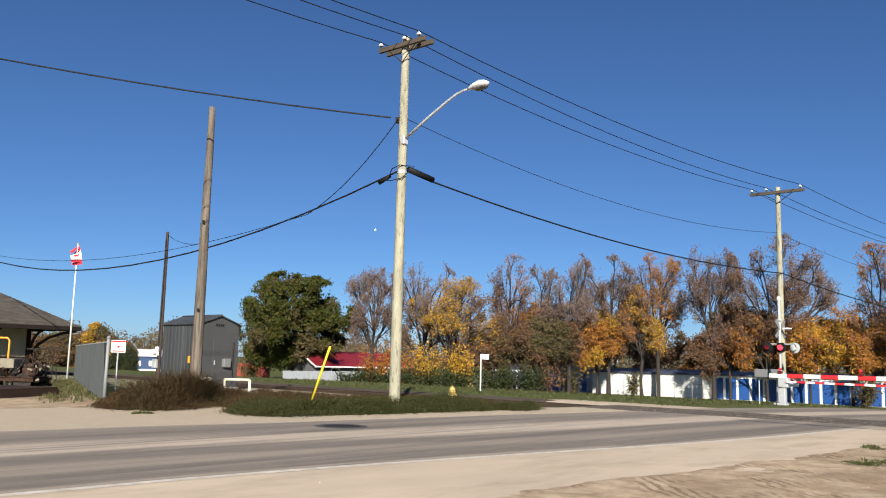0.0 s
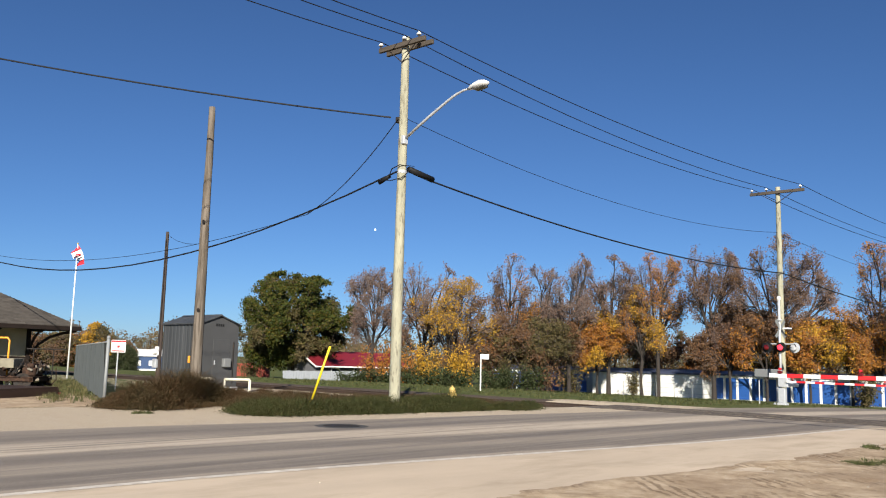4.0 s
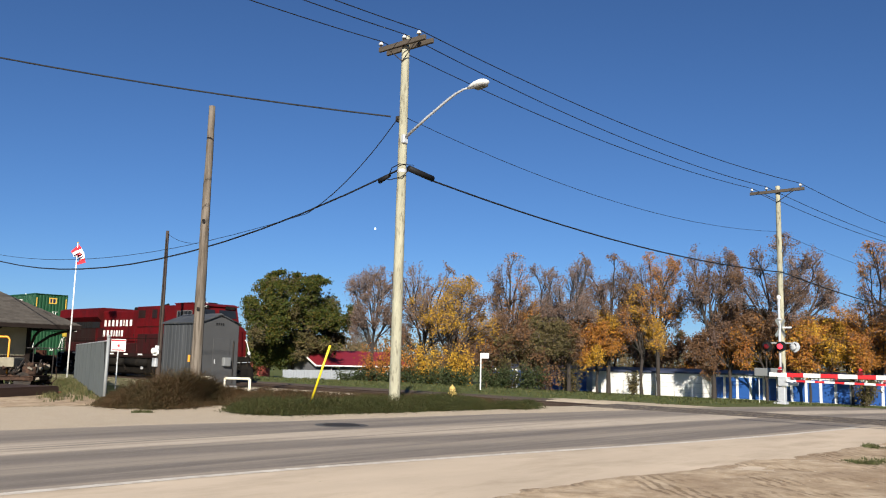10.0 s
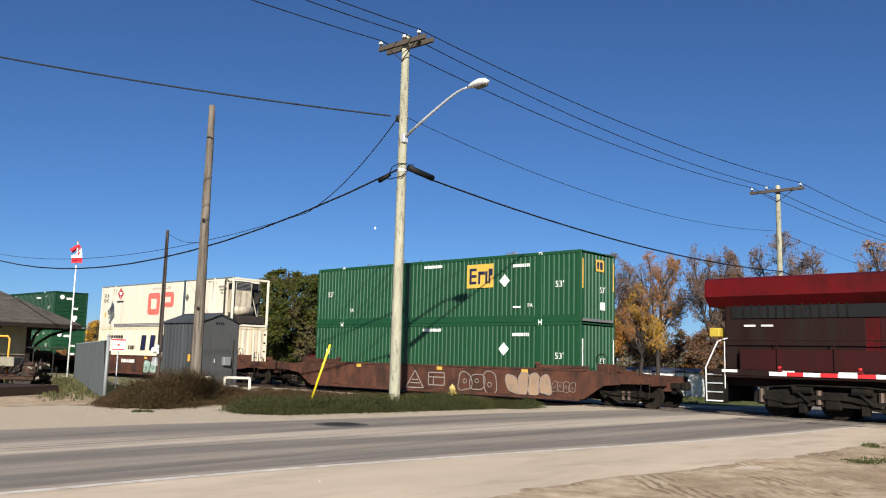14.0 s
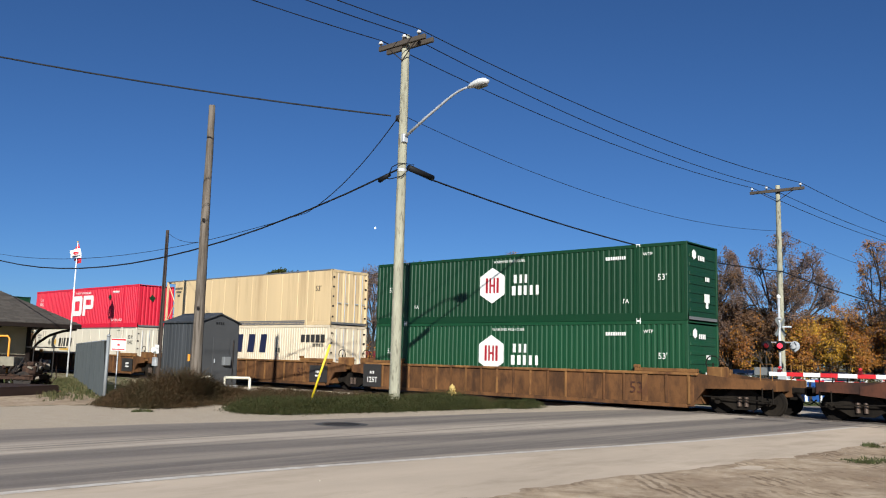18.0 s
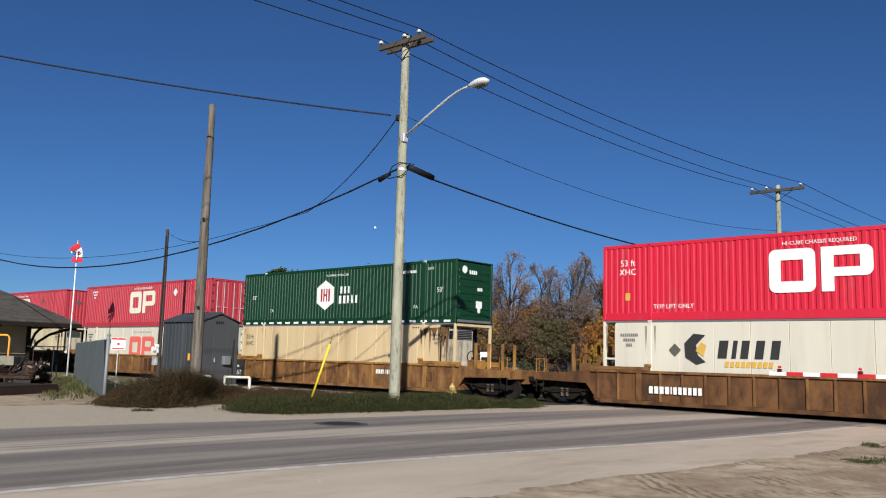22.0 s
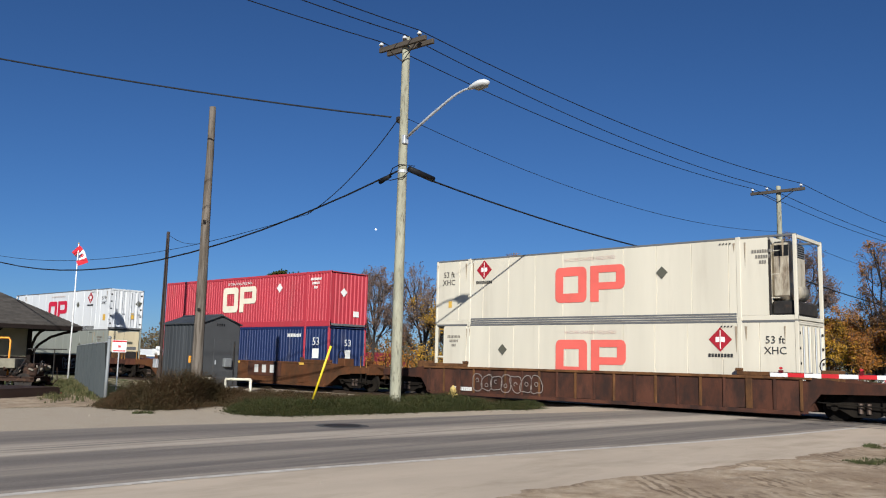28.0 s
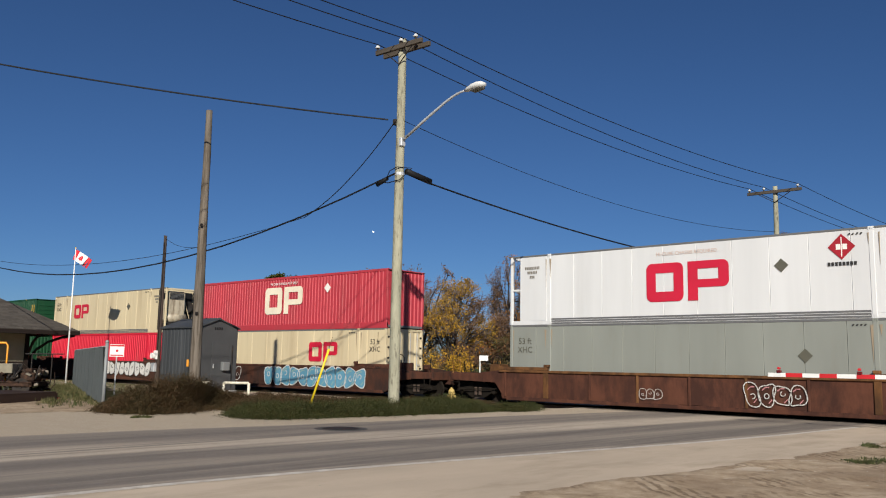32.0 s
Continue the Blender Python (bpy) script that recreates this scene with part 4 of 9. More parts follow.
# 1: two green boxes
lo = container("green ribbed steel shipping container in a well car", "green_steel", "ribs", "ribs", cast="logo_white")
up = container("green ribbed steel shipping container with a gold mark", "green_steel", "ribs", "ribs", cast="logo_white")
o = flat_shape([rect(-0.75, 0.75, -0.52, 0.52)], "logo_gold", up, on_side(2.88, 2.05), "gold_mark", "gold square mark with navy bars")
flat_shape([rect(-0.6, -0.48, -0.35, 0.35), rect(-0.48, -0.2, 0.23, 0.35), rect(-0.48, -0.2, -0.06, 0.06), rect(-0.48, -0.2, -0.35, -0.23), rect(-0.1, 0.02, -0.35, 0.2), rect(0.3, 0.42, -0.35, 0.2), rect(0.02, 0.3, 0.05, 0.2, -0.2), rect(0.48, 0.58, -0.35, 0.3), rect(0.58, 0.7, 0.0, 0.3)], "logo_navy", o, Matrix.Translation((0, 0, 0.004)), "navy_bars")
for y in (-1.2, 1.15):
    flat_shape([rect(-0.03, 0.05, -0.6, 0.6)], "logo_gold", up, on_front(y, 1.95), "gold_stripe")
    flat_shape([rect(-0.03, 0.04, -0.7, 0.7)], "logo_white", lo, on_front(y, 1.55), "white_stripe")
o = flat_shape([rect(-0.32, 0.32, -0.24, 0.24)], "logo_gold", up, on_front(0.1, 2.35), "gold_mark")
flat_shape([rect(-0.22, -0.08, -0.15, 0.15), rect(0.0, 0.2, -0.15, 0.15)], "logo_navy", o, Matrix.Translation((0, 0, 0.004)), "navy_bars")
for c in (lo, up):
    flat_shape(bars([0.6] * 11, 0.13, 0.2), "logo_white", c, on_side(0.08, 2.6), "small_writing")
    warn_diamond(c, 4.24, 1.79, "logo_white", 0.28)
    code_bars(c, 5.12, 2.4, n=1, h=0.13)
    lettering("53'", 0.26, "logo_white", c, on_side(7.05, 1.53))
    lettering("53'", 0.26, "logo_white", c, on_side(-7.04, 1.53))
    lettering("FA", 0.17, "logo_white", c, on_side(5.59, 0.7))
    lettering("FA", 0.17, "logo_white", c, on_side(-5.4, 0.7))
    lettering("53'", 0.25, "logo_white", c, on_front(0.3, 1.35))
    flat_shape([rect(-0.18, 0.18, -0.16, 0.16)], "logo_white", c, on_front(0.3, 0.7), "white_placard")
    flat_shape([rect(-0.2, 0.2, -0.04, 0.04)], "logo_white", c, on_side(4.9, 0.65), "small_writing")
stack("a", lo, up)


def insulated(label, skin, mark, front, rear="wall", writing="logo_dark", mark_x=0.04, mark_z=1.52, h=1.42, sides="right", **k):
    c = container(label, skin, "panel", front, rear, **k)
    if mark:
        marks_owner(c, mark_x, mark_z, h, mark)
        if h > 1.2:
            lettering("HI-CUBE CHASSIS REQUIRED", 0.13, "logo_pale", c, on_side(mark_x, 2.52))
    s = 1 if sides == "right" else -1
    lettering("53 ft\nXHC", 0.25, writing, c, on_side(7.3 * s, 2.05))
    code_bars(c, -6.95 * s, 2.36, "small_grey", 0.11, 3)
    wear = random.Random(len(label) + int(mark_x * 100))
    for x in (-7.9, -6.25, -5.95, 5.95, 6.25, 7.6):
        d, w = wear.uniform(0.3, 1.3), wear.uniform(0.015, 0.05)
        top = 2.7 - (0.0 if abs(x) > 4 else 0.06)
        flat_shape([[(-w, 0), (-w * 0.3, -d * 0.6), (0, -d), (w * 0.5, -d * 0.5), (w, 0)]], "grime_run", c, on_side(x + wear.uniform(-0.1, 0.1), top), "grime_streak")
    for x in (5.6, 5.72, 5.84, 5.96):
        flat_shape([rect(-0.03, 0.03, -0.03, 0.03, 0.6)], "logo_dark", c, on_side(x - 0.15, TALL - 0.2), "small_mark")
    return c


def big_bars(lo, cx, cz, flip=False):
    """Big navy name as bars, with the small writing round it."""
    name_shapes([1.0, 1.0, 1.05, 1.0, 0.92], 1.0, "logo_navy", lo, on_side(cx, cz), 0.14, 0.6, "big navy block shapes of a name", 0.12)
    flat_shape(bars([0.7] * 3 + [0.15], 0.26, 0.3), "logo_dark", lo, on_side(cx - 3.8, cz - 0.32), "small_writing")
    flat_shape(bars([0.6] * 2, 0.24, 0.35), "logo_olive", lo, on_side(cx + 3.65, cz - 0.36), "small_writing")


# 2: white refrigerated box over an ivory ribbed one
lo = container("ivory ribbed shipping container with big navy lettering bars", "ivory_steel", "ribs", "doors", pitch=0.2)
big_bars(lo, 0.45, 1.88)
flat_shape(bars([0.8] * 5, 0.34, 0.2), "logo_dark", lo, on_side(-5.4, 2.2), "small_writing")
flat_shape([[(-0.55, 0.35), (0.5, 0.68), (0.5, -0.65), (0.05, -0.7)]], "spray_blue", lo, on_side(6.4, 1.85), "angular_mark", "angular blue and gold mark")
flat_shape([[(-0.2, 0.1), (0.3, 0.68), (0.42, 0.68), (0.0, -0.3)]], "logo_gold", lo, on_side(6.4, 1.85, -WIDE / 2 - 0.012), "gold_stroke")
warn_diamond(lo, 7.55, 1.5)
up = insulated("white refrigerated container with a red block mark", "white_panel", "logo_faded", "reefer", sides="left")
red_diamond(up, -5.3, 2.33)
warn_diamond(up, 3.18, 1.8)
flat_shape([rect(-0.1, 0.1, -0.14, 0.14)], "logo_gold", up, on_side(-7.3, 0.9), "yellow_placard")
stack("b", lo, up)


def hexagon_box(label, skin, left="53'", z=1.6):
    c = container(label, skin, "ribs", "bars", cast="logo_white")
    marks_hexagon(c, -0.92, z, 0.78)
    lettering("53'", 0.23, "logo_white", c, on_side(7.08, z))
    lettering(left, 0.23, "logo_white", c, on_side(-7.05, z))
    lettering("FA", 0.17, "logo_white", c, on_side(5.57, 0.75))
    lettering("FA", 0.17, "logo_white", c, on_side(-5.4, 0.75))
    lettering("WARNING HIGH CUBE", 0.115, "logo_white", c, on_side(-0.03, z + 1.0))
    lettering("WTP", 0.13, "logo_white", c, on_side(6.5, 2.5))
    code_bars(c, 5.13, 2.42, n=1, h=0.13)
    flat_shape(hexagon(0.19), "logo_white", c, on_front(-0.75, 2.45), "hexagon_mark")
    flat_shape(bars([0.6] * 4, 0.18, 0.2), "logo_white", c, on_front(-0.15, 2.35), "small_writing")
    flat_shape(bars([0.6] * 3, 0.16, 0.2), "logo_white", c, on_front(0.35, 1.6), "small_writing")
    flat_shape([rect(-0.22, 0.22, -0.12, 0.2), rect(-0.1, 0.1, -0.34, -0.12)], "logo_white", c, on_front(0.3, 0.85), "white_placard")
    return c


# 3: two green boxes with hexagons
lo = hexagon_box("bright green ribbed shipping container with a white hexagon mark", "green_steel")
up = hexagon_box("deep green ribbed shipping container with a white hexagon mark", "deep_green_steel")
stack("c", lo, up)

# 4: tan insulated box over an ivory ribbed one
lo = container("ivory ribbed shipping container with big navy lettering bars", "ivory_steel", "ribs", "doors", pitch=0.2)
big_bars(lo, 0.18, 1.92)
flat_shape(bars([0.8] * 5, 0.4, 0.2), "logo_dark", lo, on_side(6.75, 2.2), "small_writing")
flat_shape(bars([0.5] * 7, 0.16, 0.3), "logo_olive", lo, on_side(7.2, 1.85), "small_writing")
flat_shape([[(-0.55, 0.35), (0.5, 0.68), (0.5, -0.65), (0.05, -0.7)]], "logo_navy", lo, on_side(-5.74, 1.9), "angular_mark", "angular navy mark")
for a, b in (((-0.42, 0.32), (0.1, -0.55)), ((-0.05, 0.5), (0.22, -0.15))):
    flat_shape([[a, (a[0] + 0.1, a[1] + 0.03), (b[0] + 0.08, b[1]), b]], "logo_cream" if a[0] < -0.2 else "logo_gold", lo, on_side(-5.74, 1.9, -WIDE / 2 - 0.012), "pale_stroke")
warn_diamond(lo, -7.6, 1.8)
up = container("tan insulated container with a diagonal-braced open end", "tan_panel", "panel", "doors", "frame")
lettering("53'", 0.28, "logo_dark", up, on_side(7.04, 1.9))
warn_diamond(up, -4.42, 1.86)
code_bars(up, -6.6, 2.4, "logo_olive", 0.13, 3)
stack("d", lo, up)


def red_box_marks(up, skin="logo_cream", diamond_at=0.0):
    marks_owner(up, 0.0, 1.6, 1.46, skin)
    lettering("HI-CUBE CHASSIS REQUIRED", 0.13, "logo_white", up, on_side(0.0, 2.52))
    if diamond_at:
        warn_diamond(up, diamond_at, 2.14, "logo_white", 0.26)


# 5: red ribbed box over a white insulated one
lo = insulated("white insulated container with a dark animal mark", "white_panel", "", "doors", "gate")
name_shapes([0.85, 0.28, 0.7, 0.75, 0.75], 0.62, "logo_dark", lo, on_side(-2.4, 1.86), 0.1, 0.62, "dark block shapes of a name", 0.15)
flat_shape(bars([0.7] * 9, 0.2, 0.25, 0.15), "logo_gold", lo, on_side(-2.4, 1.35), "small_writing")
flat_shape([[(-0.45, 0.2), (-0.42, -0.3), (0.0, -0.55), (0.35, -0.45), (0.05, -0.2), (0.0, 0.15), (0.35, 0.5), (-0.1, 0.55)]], "logo_dark", lo, on_side(-4.28, 1.86), "curved_mark")
flat_shape([[(-0.1, 0.0), (0.2, -0.2), (0.3, 0.2), (0.1, 0.3)]], "logo_gold", lo, on_side(-4.2, 1.8, -WIDE / 2 - 0.012), "gold_stroke")
warn_diamond(lo, 5.14, 1.95)
warn_diamond(lo, -5.1, 1.82)
up = container("bright red ribbed steel shipping container with a white mark", "red_steel", "ribs", "ribs")
red_box_marks(up, "logo_white")
warn_diamond(up, 4.07, 2.13, "deep_green_steel", 0.24)
flat_shape(diamond(0.24), "deep_green_steel", up, on_front(-0.3, 2.0), "diamond_placard")
lettering("53 ft\nXHC", 0.24, "logo_white", up, on_side(-7.0, 2.0))
lettering("TOP LIFT ONLY", 0.16, "logo_white", up, on_side(5.19, 0.5))
lettering("TOP LIFT ONLY", 0.16, "logo_white", up, on_side(-5.14, 0.5))
flat_shape([rect(-0.1, 0.1, -0.14, 0.14)], "logo_gold", up, on_side(-7.0, 0.9), "yellow_placard")
code_bars(up, 4.89, 2.48, n=1)
stack("e", lo, up)

# 6: green box over a tan refrigerated one
lo = insulated("tan refrigerated container, its side streaked with rust", "tan_panel", "", "reefer", sides="left")
warn_diamond(lo, 4.23, 1.85)
for dx, top, drop, w in ((-0.85, 0.7, 0.9, 0.1), (-0.6, 0.75, 0.5, 0.16), (-0.3, 0.78, 1.3, 0.08), (-0.05, 0.78, 0.6, 0.2), (0.25, 0.8, 1.6, 0.09), (0.5, 0.8, 0.8, 0.22), (0.75, 0.8, 1.9, 0.1)):
    flat_shape([[(dx - w, top), (dx - w * 0.3, top - drop * 0.6), (dx, top - drop), (dx + w * 0.4, top - drop * 0.5), (dx + w, top)]], "rust_stain", lo, on_side(6.85, 1.9), "rust_streak", "brown rust streak")
up = hexagon_box("deep green ribbed shipping container with a white hexagon mark", "deep_green_steel", "53'", 1.5)
flat_shape(bars([4.0] * 22, 0.1, 3.2), "logo_white", up, on_side(0, 0.09, -WIDE / 2 - 0.002), "reflective_strips", "white reflective strips")
stack("f", lo, up)

# 7 and 8: faded red boxes over white and cream insulated ones
lo = insulated("white insulated container with a pale red block mark", "white_panel", "logo_faded", "doors", "gate", mark_x=0.27)
red_diamond(lo, 5.55, 2.3)
warn_diamond(lo, -4.06, 1.86)
up = container("faded red ribbed shipping container with a white mark", "faded_red_steel", "ribs", "doors")
red_box_marks(up, "logo_cream", 4.08)
code_bars(up, -6.7, 2.48, n=3, h=0.12)
lettering("53\nXHC", 0.2, "logo_white", up, on_side(7.2, 2.1))
stack("g", lo, up)
lo = insulated("cream refrigerated container with a red block mark", "cream_panel", "logo_red", "reefer", sides="left", mark_z=1.72, mark_x=-3.7, h=1.0)
warn_diamond(lo, 3.16, 1.81)
up = container("faded red ribbed shipping container with a white mark", "faded_red_steel", "ribs", "ribs")
red_box_marks(up)
warn_diamond(up, 4.0, 2.1, "logo_olive", 0.22)
flat_shape(diamond(0.22), "logo_olive", up, on_front(-0.3, 1.9), "diamond_placard")
lettering("TOP LIFT ONLY", 0.16, "logo_white", up, on_side(-5.2, 0.5))
lettering("53 ft\nXHC", 0.24, "logo_white", up, on_side(-7.0, 2.0))
flat_shape([rect(-0.1, 0.1, -0.14, 0.14)], "logo_gold", up, on_side(-7.0, 0.9), "yellow_placard")
stack("h", lo, up)

# 9: two white insulated boxes
lo = insulated("white insulated container with a faded red block mark", "white_panel", "logo_faded", "doors", "gate", mark_x=0.1)
red_diamond(lo, 5.4, 2.25)
warn_diamond(lo, -4.2, 1.81)
up = insulated("white refrigerated container with a red block mark", "white_panel", "logo_faded", "reefer", sides="left", mark_x=0.07)
red_diamond(up, -5.26, 2.37)
warn_diamond(up, 3.2, 1.81)
flat_shape([rect(-0.1, 0.1, -0.14, 0.14)], "logo_gold", up, on_side(-7.2, 0.9), "yellow_placard")
stack("i", lo, up)

# 10: faded red box over a navy one
lo = container("navy blue ribbed shipping container with red corner posts", "blue_steel", "ribs", "ribs", posts="faded_red_steel")
lettering("53", 0.42, "logo_white", lo, on_side(7.05, 2.1))
flat_shape([rect(-0.26, 0.26, -0.25, 0.25)], "logo_white", lo, on_side(7.05, 1.5), "white_placard")
flat_shape([rect(-0.22, 0.22, -0.2, 0.2)], "logo_white", lo, on_side(0.0, 2.45), "white_placard")
code_bars(lo, 5.23, 2.44, n=1, h=0.17)
lettering("53", 0.36, "logo_white", lo, on_front(0.0, 2.05))
flat_shape([rect(-0.2, 0.2, -0.25, 0.25)], "logo_white", lo, on_front(0.0, 1.45), "white_placard")
up = container("faded red ribbed shipping container with a white mark", "faded_red_steel", "ribs", "ribs")
red_box_marks(up, "logo_cream", 3.77)
code_bars(up, 6.86, 2.5, n=3, h=0.13)
flat_shape(diamond(0.24), "logo_white", up, on_front(-0.4, 1.8), "diamond_placard")
flat_shape([rect(-0.2, 0.2, -0.15, 0.15)], "logo_white", up, on_front(0.5, 0.7), "white_placard")
stack("j", lo, up)

# 11: bright white box over a grey one
lo = insulated("grey insulated container with a cream cooling unit", "grey_panel", "", "cooler", writing="logo_olive", sides="left")
warn_diamond(lo, 3.95, 1.72)
up = insulated("bright white insulated container with a crimson block mark", "bright_panel", "logo_red", "doors", "gate", mark_x=-0.12, mark_z=1.47)
red_diamond(up, 5.21, 2.31)
warn_diamond(up, 3.28, 1.83)
flat_shape([rect(-0.18, 0.18, -0.22, 0.22)], "logo_gold", up, on_side(7.45, 0.85), "yellow_placard")
flat_shape([rect(-0.1, 0.1, -0.22, 0.22)], "logo_gold", up, on_front(0.5, 1.0), "yellow_placard")
flat_shape(diamond(0.24), "logo_olive", up, on_front(0.9, 1.9), "diamond_placard")
stack("k", lo, up)

# 12: red box over a cream one
lo = insulated("cream insulated container with a red block mark", "cream_panel", "logo_red", "doors", mark_z=1.74, mark_x=3.45, h=1.0)
up = container("red ribbed steel shipping container with a white mark", "faded_red_steel", "ribs", "ribs")
red_box_marks(up, "logo_cream", 3.65)
stack("l", lo, up)
# 13 and 14
lo = container("red ribbed steel shipping container sprayed with white scrawl", "red_steel", "ribs", "ribs")
up = insulated("cream refrigerated container with a red block mark", "cream_panel", "logo_red", "reefer", sides="left", mark_x=-3.6, mark_z=1.65, h=1.0)
warn_diamond(up, 3.3, 1.8)
stack("m", lo, up)
lo = container("green ribbed steel shipping container under another one", "green_steel", "ribs", "ribs")
up = container("green ribbed steel shipping container with gold stripes", "green_steel", "ribs", "bars", cast="logo_gold")
flat_shape([rect(-0.06, 0.06, -0.9, 0.9), rect(0.3, 0.42, -0.9, 0.9)], "logo_gold", up, on_side(7.4, 1.5), "gold_stripe")
stack("n", lo, up)


# ---------------------------------------------------------------- well cars
def wheelset(parent, x, r=0.45):
    for s in (-1, 1):
        part("wheel", MB().lathe([(0.05, -0.075), (r - 0.1, -0.06), (r - 0.06, -0.075), (r, -0.07), (r, 0.03), (r + 0.025, 0.045), (r + 0.025, 0.07), (0.1, 0.06)], 20, (x, s * 0.75, r), "y"), "truck_grime", parent)
    part("axle", MB().tube([(x, -1.0, r), (x, 1.0, r)], 0.08, 8), "truck_grime", parent)


def truck(parent, x, name="truck"):
    """Two-axle freight truck."""
    t = part(name, MB().box(-0.25, 0.25, -1.05, 1.05, 0.42, 0.72, 0.03), "truck_grime", parent, m=pose(x, 0, 0))
    for s in (-1, 1):
        y = s * 1.02
        part("side_frame", MB().prism([(-1.15, 0.42), (-1.15, 0.58), (-0.7, 0.62), (-0.35, 0.86), (0.35, 0.86), (0.7, 0.62), (1.15, 0.58), (1.15, 0.42), (0.75, 0.4), (0.35, 0.18), (-0.35, 0.18), (-0.75, 0.4)], "y", y - 0.07, y + 0.07), "truck_grime", t)
        for dx in (-0.12, 0.12):
            part("spring", MB().tube([(dx, y - s * 0.0 - 0.08, 0.3), (dx, y - 0.08, 0.62)], 0.075, 8), "rail", t)
        for dx in (-0.89, 0.89):
            part("bearing_cap", MB().lathe([(0.05, -0.06), (0.11, -0.05), (0.11, 0.05), (0.05, 0.06)], 10, (dx, y - 0.09, 0.45), "y"), "truck_grime", t)
    for dx in (-0.89, 0.89):
        wheelset(t, dx)
    return t


def coupler(parent, x, s):
    part("coupler", MB().box(min(x, x + s * 0.62), max(x, x + s * 0.62), -0.09, 0.09, 0.76, 0.98, 0.03).box(min(x + s * 0.5, x + s * 0.78), max(x + s * 0.5, x + s * 0.78), -0.17, 0.12, 0.72, 1.02, 0.04), "truck_grime", parent)
    part("air_hose", MB().tube([(x, 0.3, 0.8), (x + s * 0.25, 0.3, 0.5), (x + s * 0.5, 0.26, 0.42), (x + s * 0.75, 0.25, 0.6)], 0.022, 6), "black", parent)


SHARED = {}


def well_car(label, skin, style, ends=(1, 1), top=None, rails=False, bays=19):
    """Sunken well for two stacked boxes. ends: 1 a free end with its own truck and coupler, 2 a joint that carries the shared truck, 0 a joint that rests on the neighbour's."""
    t = thing("well_car", label, "railway car", group="well cars of the train")
    top = top or skin
    W = 1.47
    zt, zb = 1.40, 0.2
    for s in (-1, 1):
        y0, y1 = sorted((s * W, s * (W - 0.05)))
        if style == "ribs":
            side = MB().box(-8.35, 8.35, y0 + 0.01, y1 - 0.01, zb + 0.02, zt - 0.12)
        else:
            side = MB().prism([(-9.9, 0.86), (-9.2, 0.8), (-8.3, zb + 0.05), (-7.6, zb), (7.6, zb), (8.3, zb + 0.05), (9.2, 0.8), (9.9, 0.86), (9.9, 1.12), (8.9, zt - 0.07), (-8.9, zt - 0.07), (-9.9, 1.12)], "y", y0, y1)
        part("side_plate", side, skin, t)
        c0, c1 = sorted((s * (W + (0.07 if style == "ribs" else 0.02)), s * (W - 0.12)))
        part("top_chord", MB().box(-8.5, 8.5, c0, c1, zt - 0.1, zt, 0.015), top, t)
        b0, b1 = sorted((s * (W + 0.05), s * (W - 0.15)))
        part("bottom_chord", MB().box(-8.1, 8.1, b0, b1, zb - 0.04, zb + 0.1, 0.015), skin, t)
        if style == "ribs":
            q0, q1 = sorted((s * (W + 0.055), s * (W - 0.01)))
            wide_bay = 16.34 / bays
            for i in range(bays + 1):
                x = -8.17 + i * wide_bay
                wide = 0.11 if i in (bays // 8, bays - bays // 8) else 0.045
                if s < 0 and i < bays:
                    if "bay" not in SHARED:
                        SHARED["bay"] = {}
                    if (skin, bays) not in SHARED["bay"]:
                        SHARED["bay"][skin, bays] = part("side_panel", MB().box(0.03, wide_bay - 0.03, -W, -W + 0.012, zb + 0.1, zt - 0.1, 0.004), skin, t, m=pose(x, 0, 0)).data
                    else:
                        part("side_panel", SHARED["bay"][skin, bays], skin, t, m=pose(x, 0, 0))
                part("stake", MB().box(x - wide, x + wide, q0, q1, zb + 0.1, zt - 0.1, 0.01), top if i % 2 else skin, t)
        # the chord steps up where the box corners sit
        for e in (-1, 1):
            part("raised_chord", MB().box(*sorted((e * 6.05, e * 8.5)), c0, c1, zt + 0.002, zt + 0.13, 0.012), top, t)
            part("corner_guide", MB().box(*sorted((e * 6.0, e * 6.22)), c0, c1, zt + 0.13, zt + 0.24, 0.02), top, t)
        # raised ends over the trucks
        for e in (-1, 1):
            kind = ends[0] if e < 0 else ends[1]
            reach = 11.2 if kind == 1 else 9.55
            prof = [(8.3, 0.3), (8.75, 0.86), (reach, 0.92), (reach, 1.2), (9.6, 1.25), (8.3, zt)]
            part("end_sill", MB().prism([(e * a, b) for a, b in prof], "y", *sorted((s * (W - 0.02), s * (W - 0.1)))), skin, t)
    part("well_floor", MB().box(-8.1, 8.1, -W + 0.15, -W + 0.55, zb, zb + 0.14).box(-8.1, 8.1, W - 0.55, W - 0.15, zb, zb + 0.14).box(-0.4, 0.4, -W, W, zb, zb + 0.12).box(6.0, 6.4, -W, W, zb, zb + 0.12).box(-6.4, -6.0, -W, W, zb, zb + 0.12), skin, t)
    for e in (-1, 1):
        kind = ends[0] if e < 0 else ends[1]
        reach = 11.2 if kind == 1 else 9.55
        part("bulkhead", MB().box(*sorted((e * 8.3, e * 8.42)), -W + 0.05, W - 0.05, 0.3, 1.25), skin, t)
        part("end_deck", MB().box(*sorted((e * 8.42, e * reach)), -W + 0.1, W - 0.1, 1.02, 1.18, 0.02), top, t)
        part("centre_sill", MB().box(*sorted((e * 8.3, e * (reach + 0.05))), -0.3, 0.3, 0.66, 1.02), skin, t)
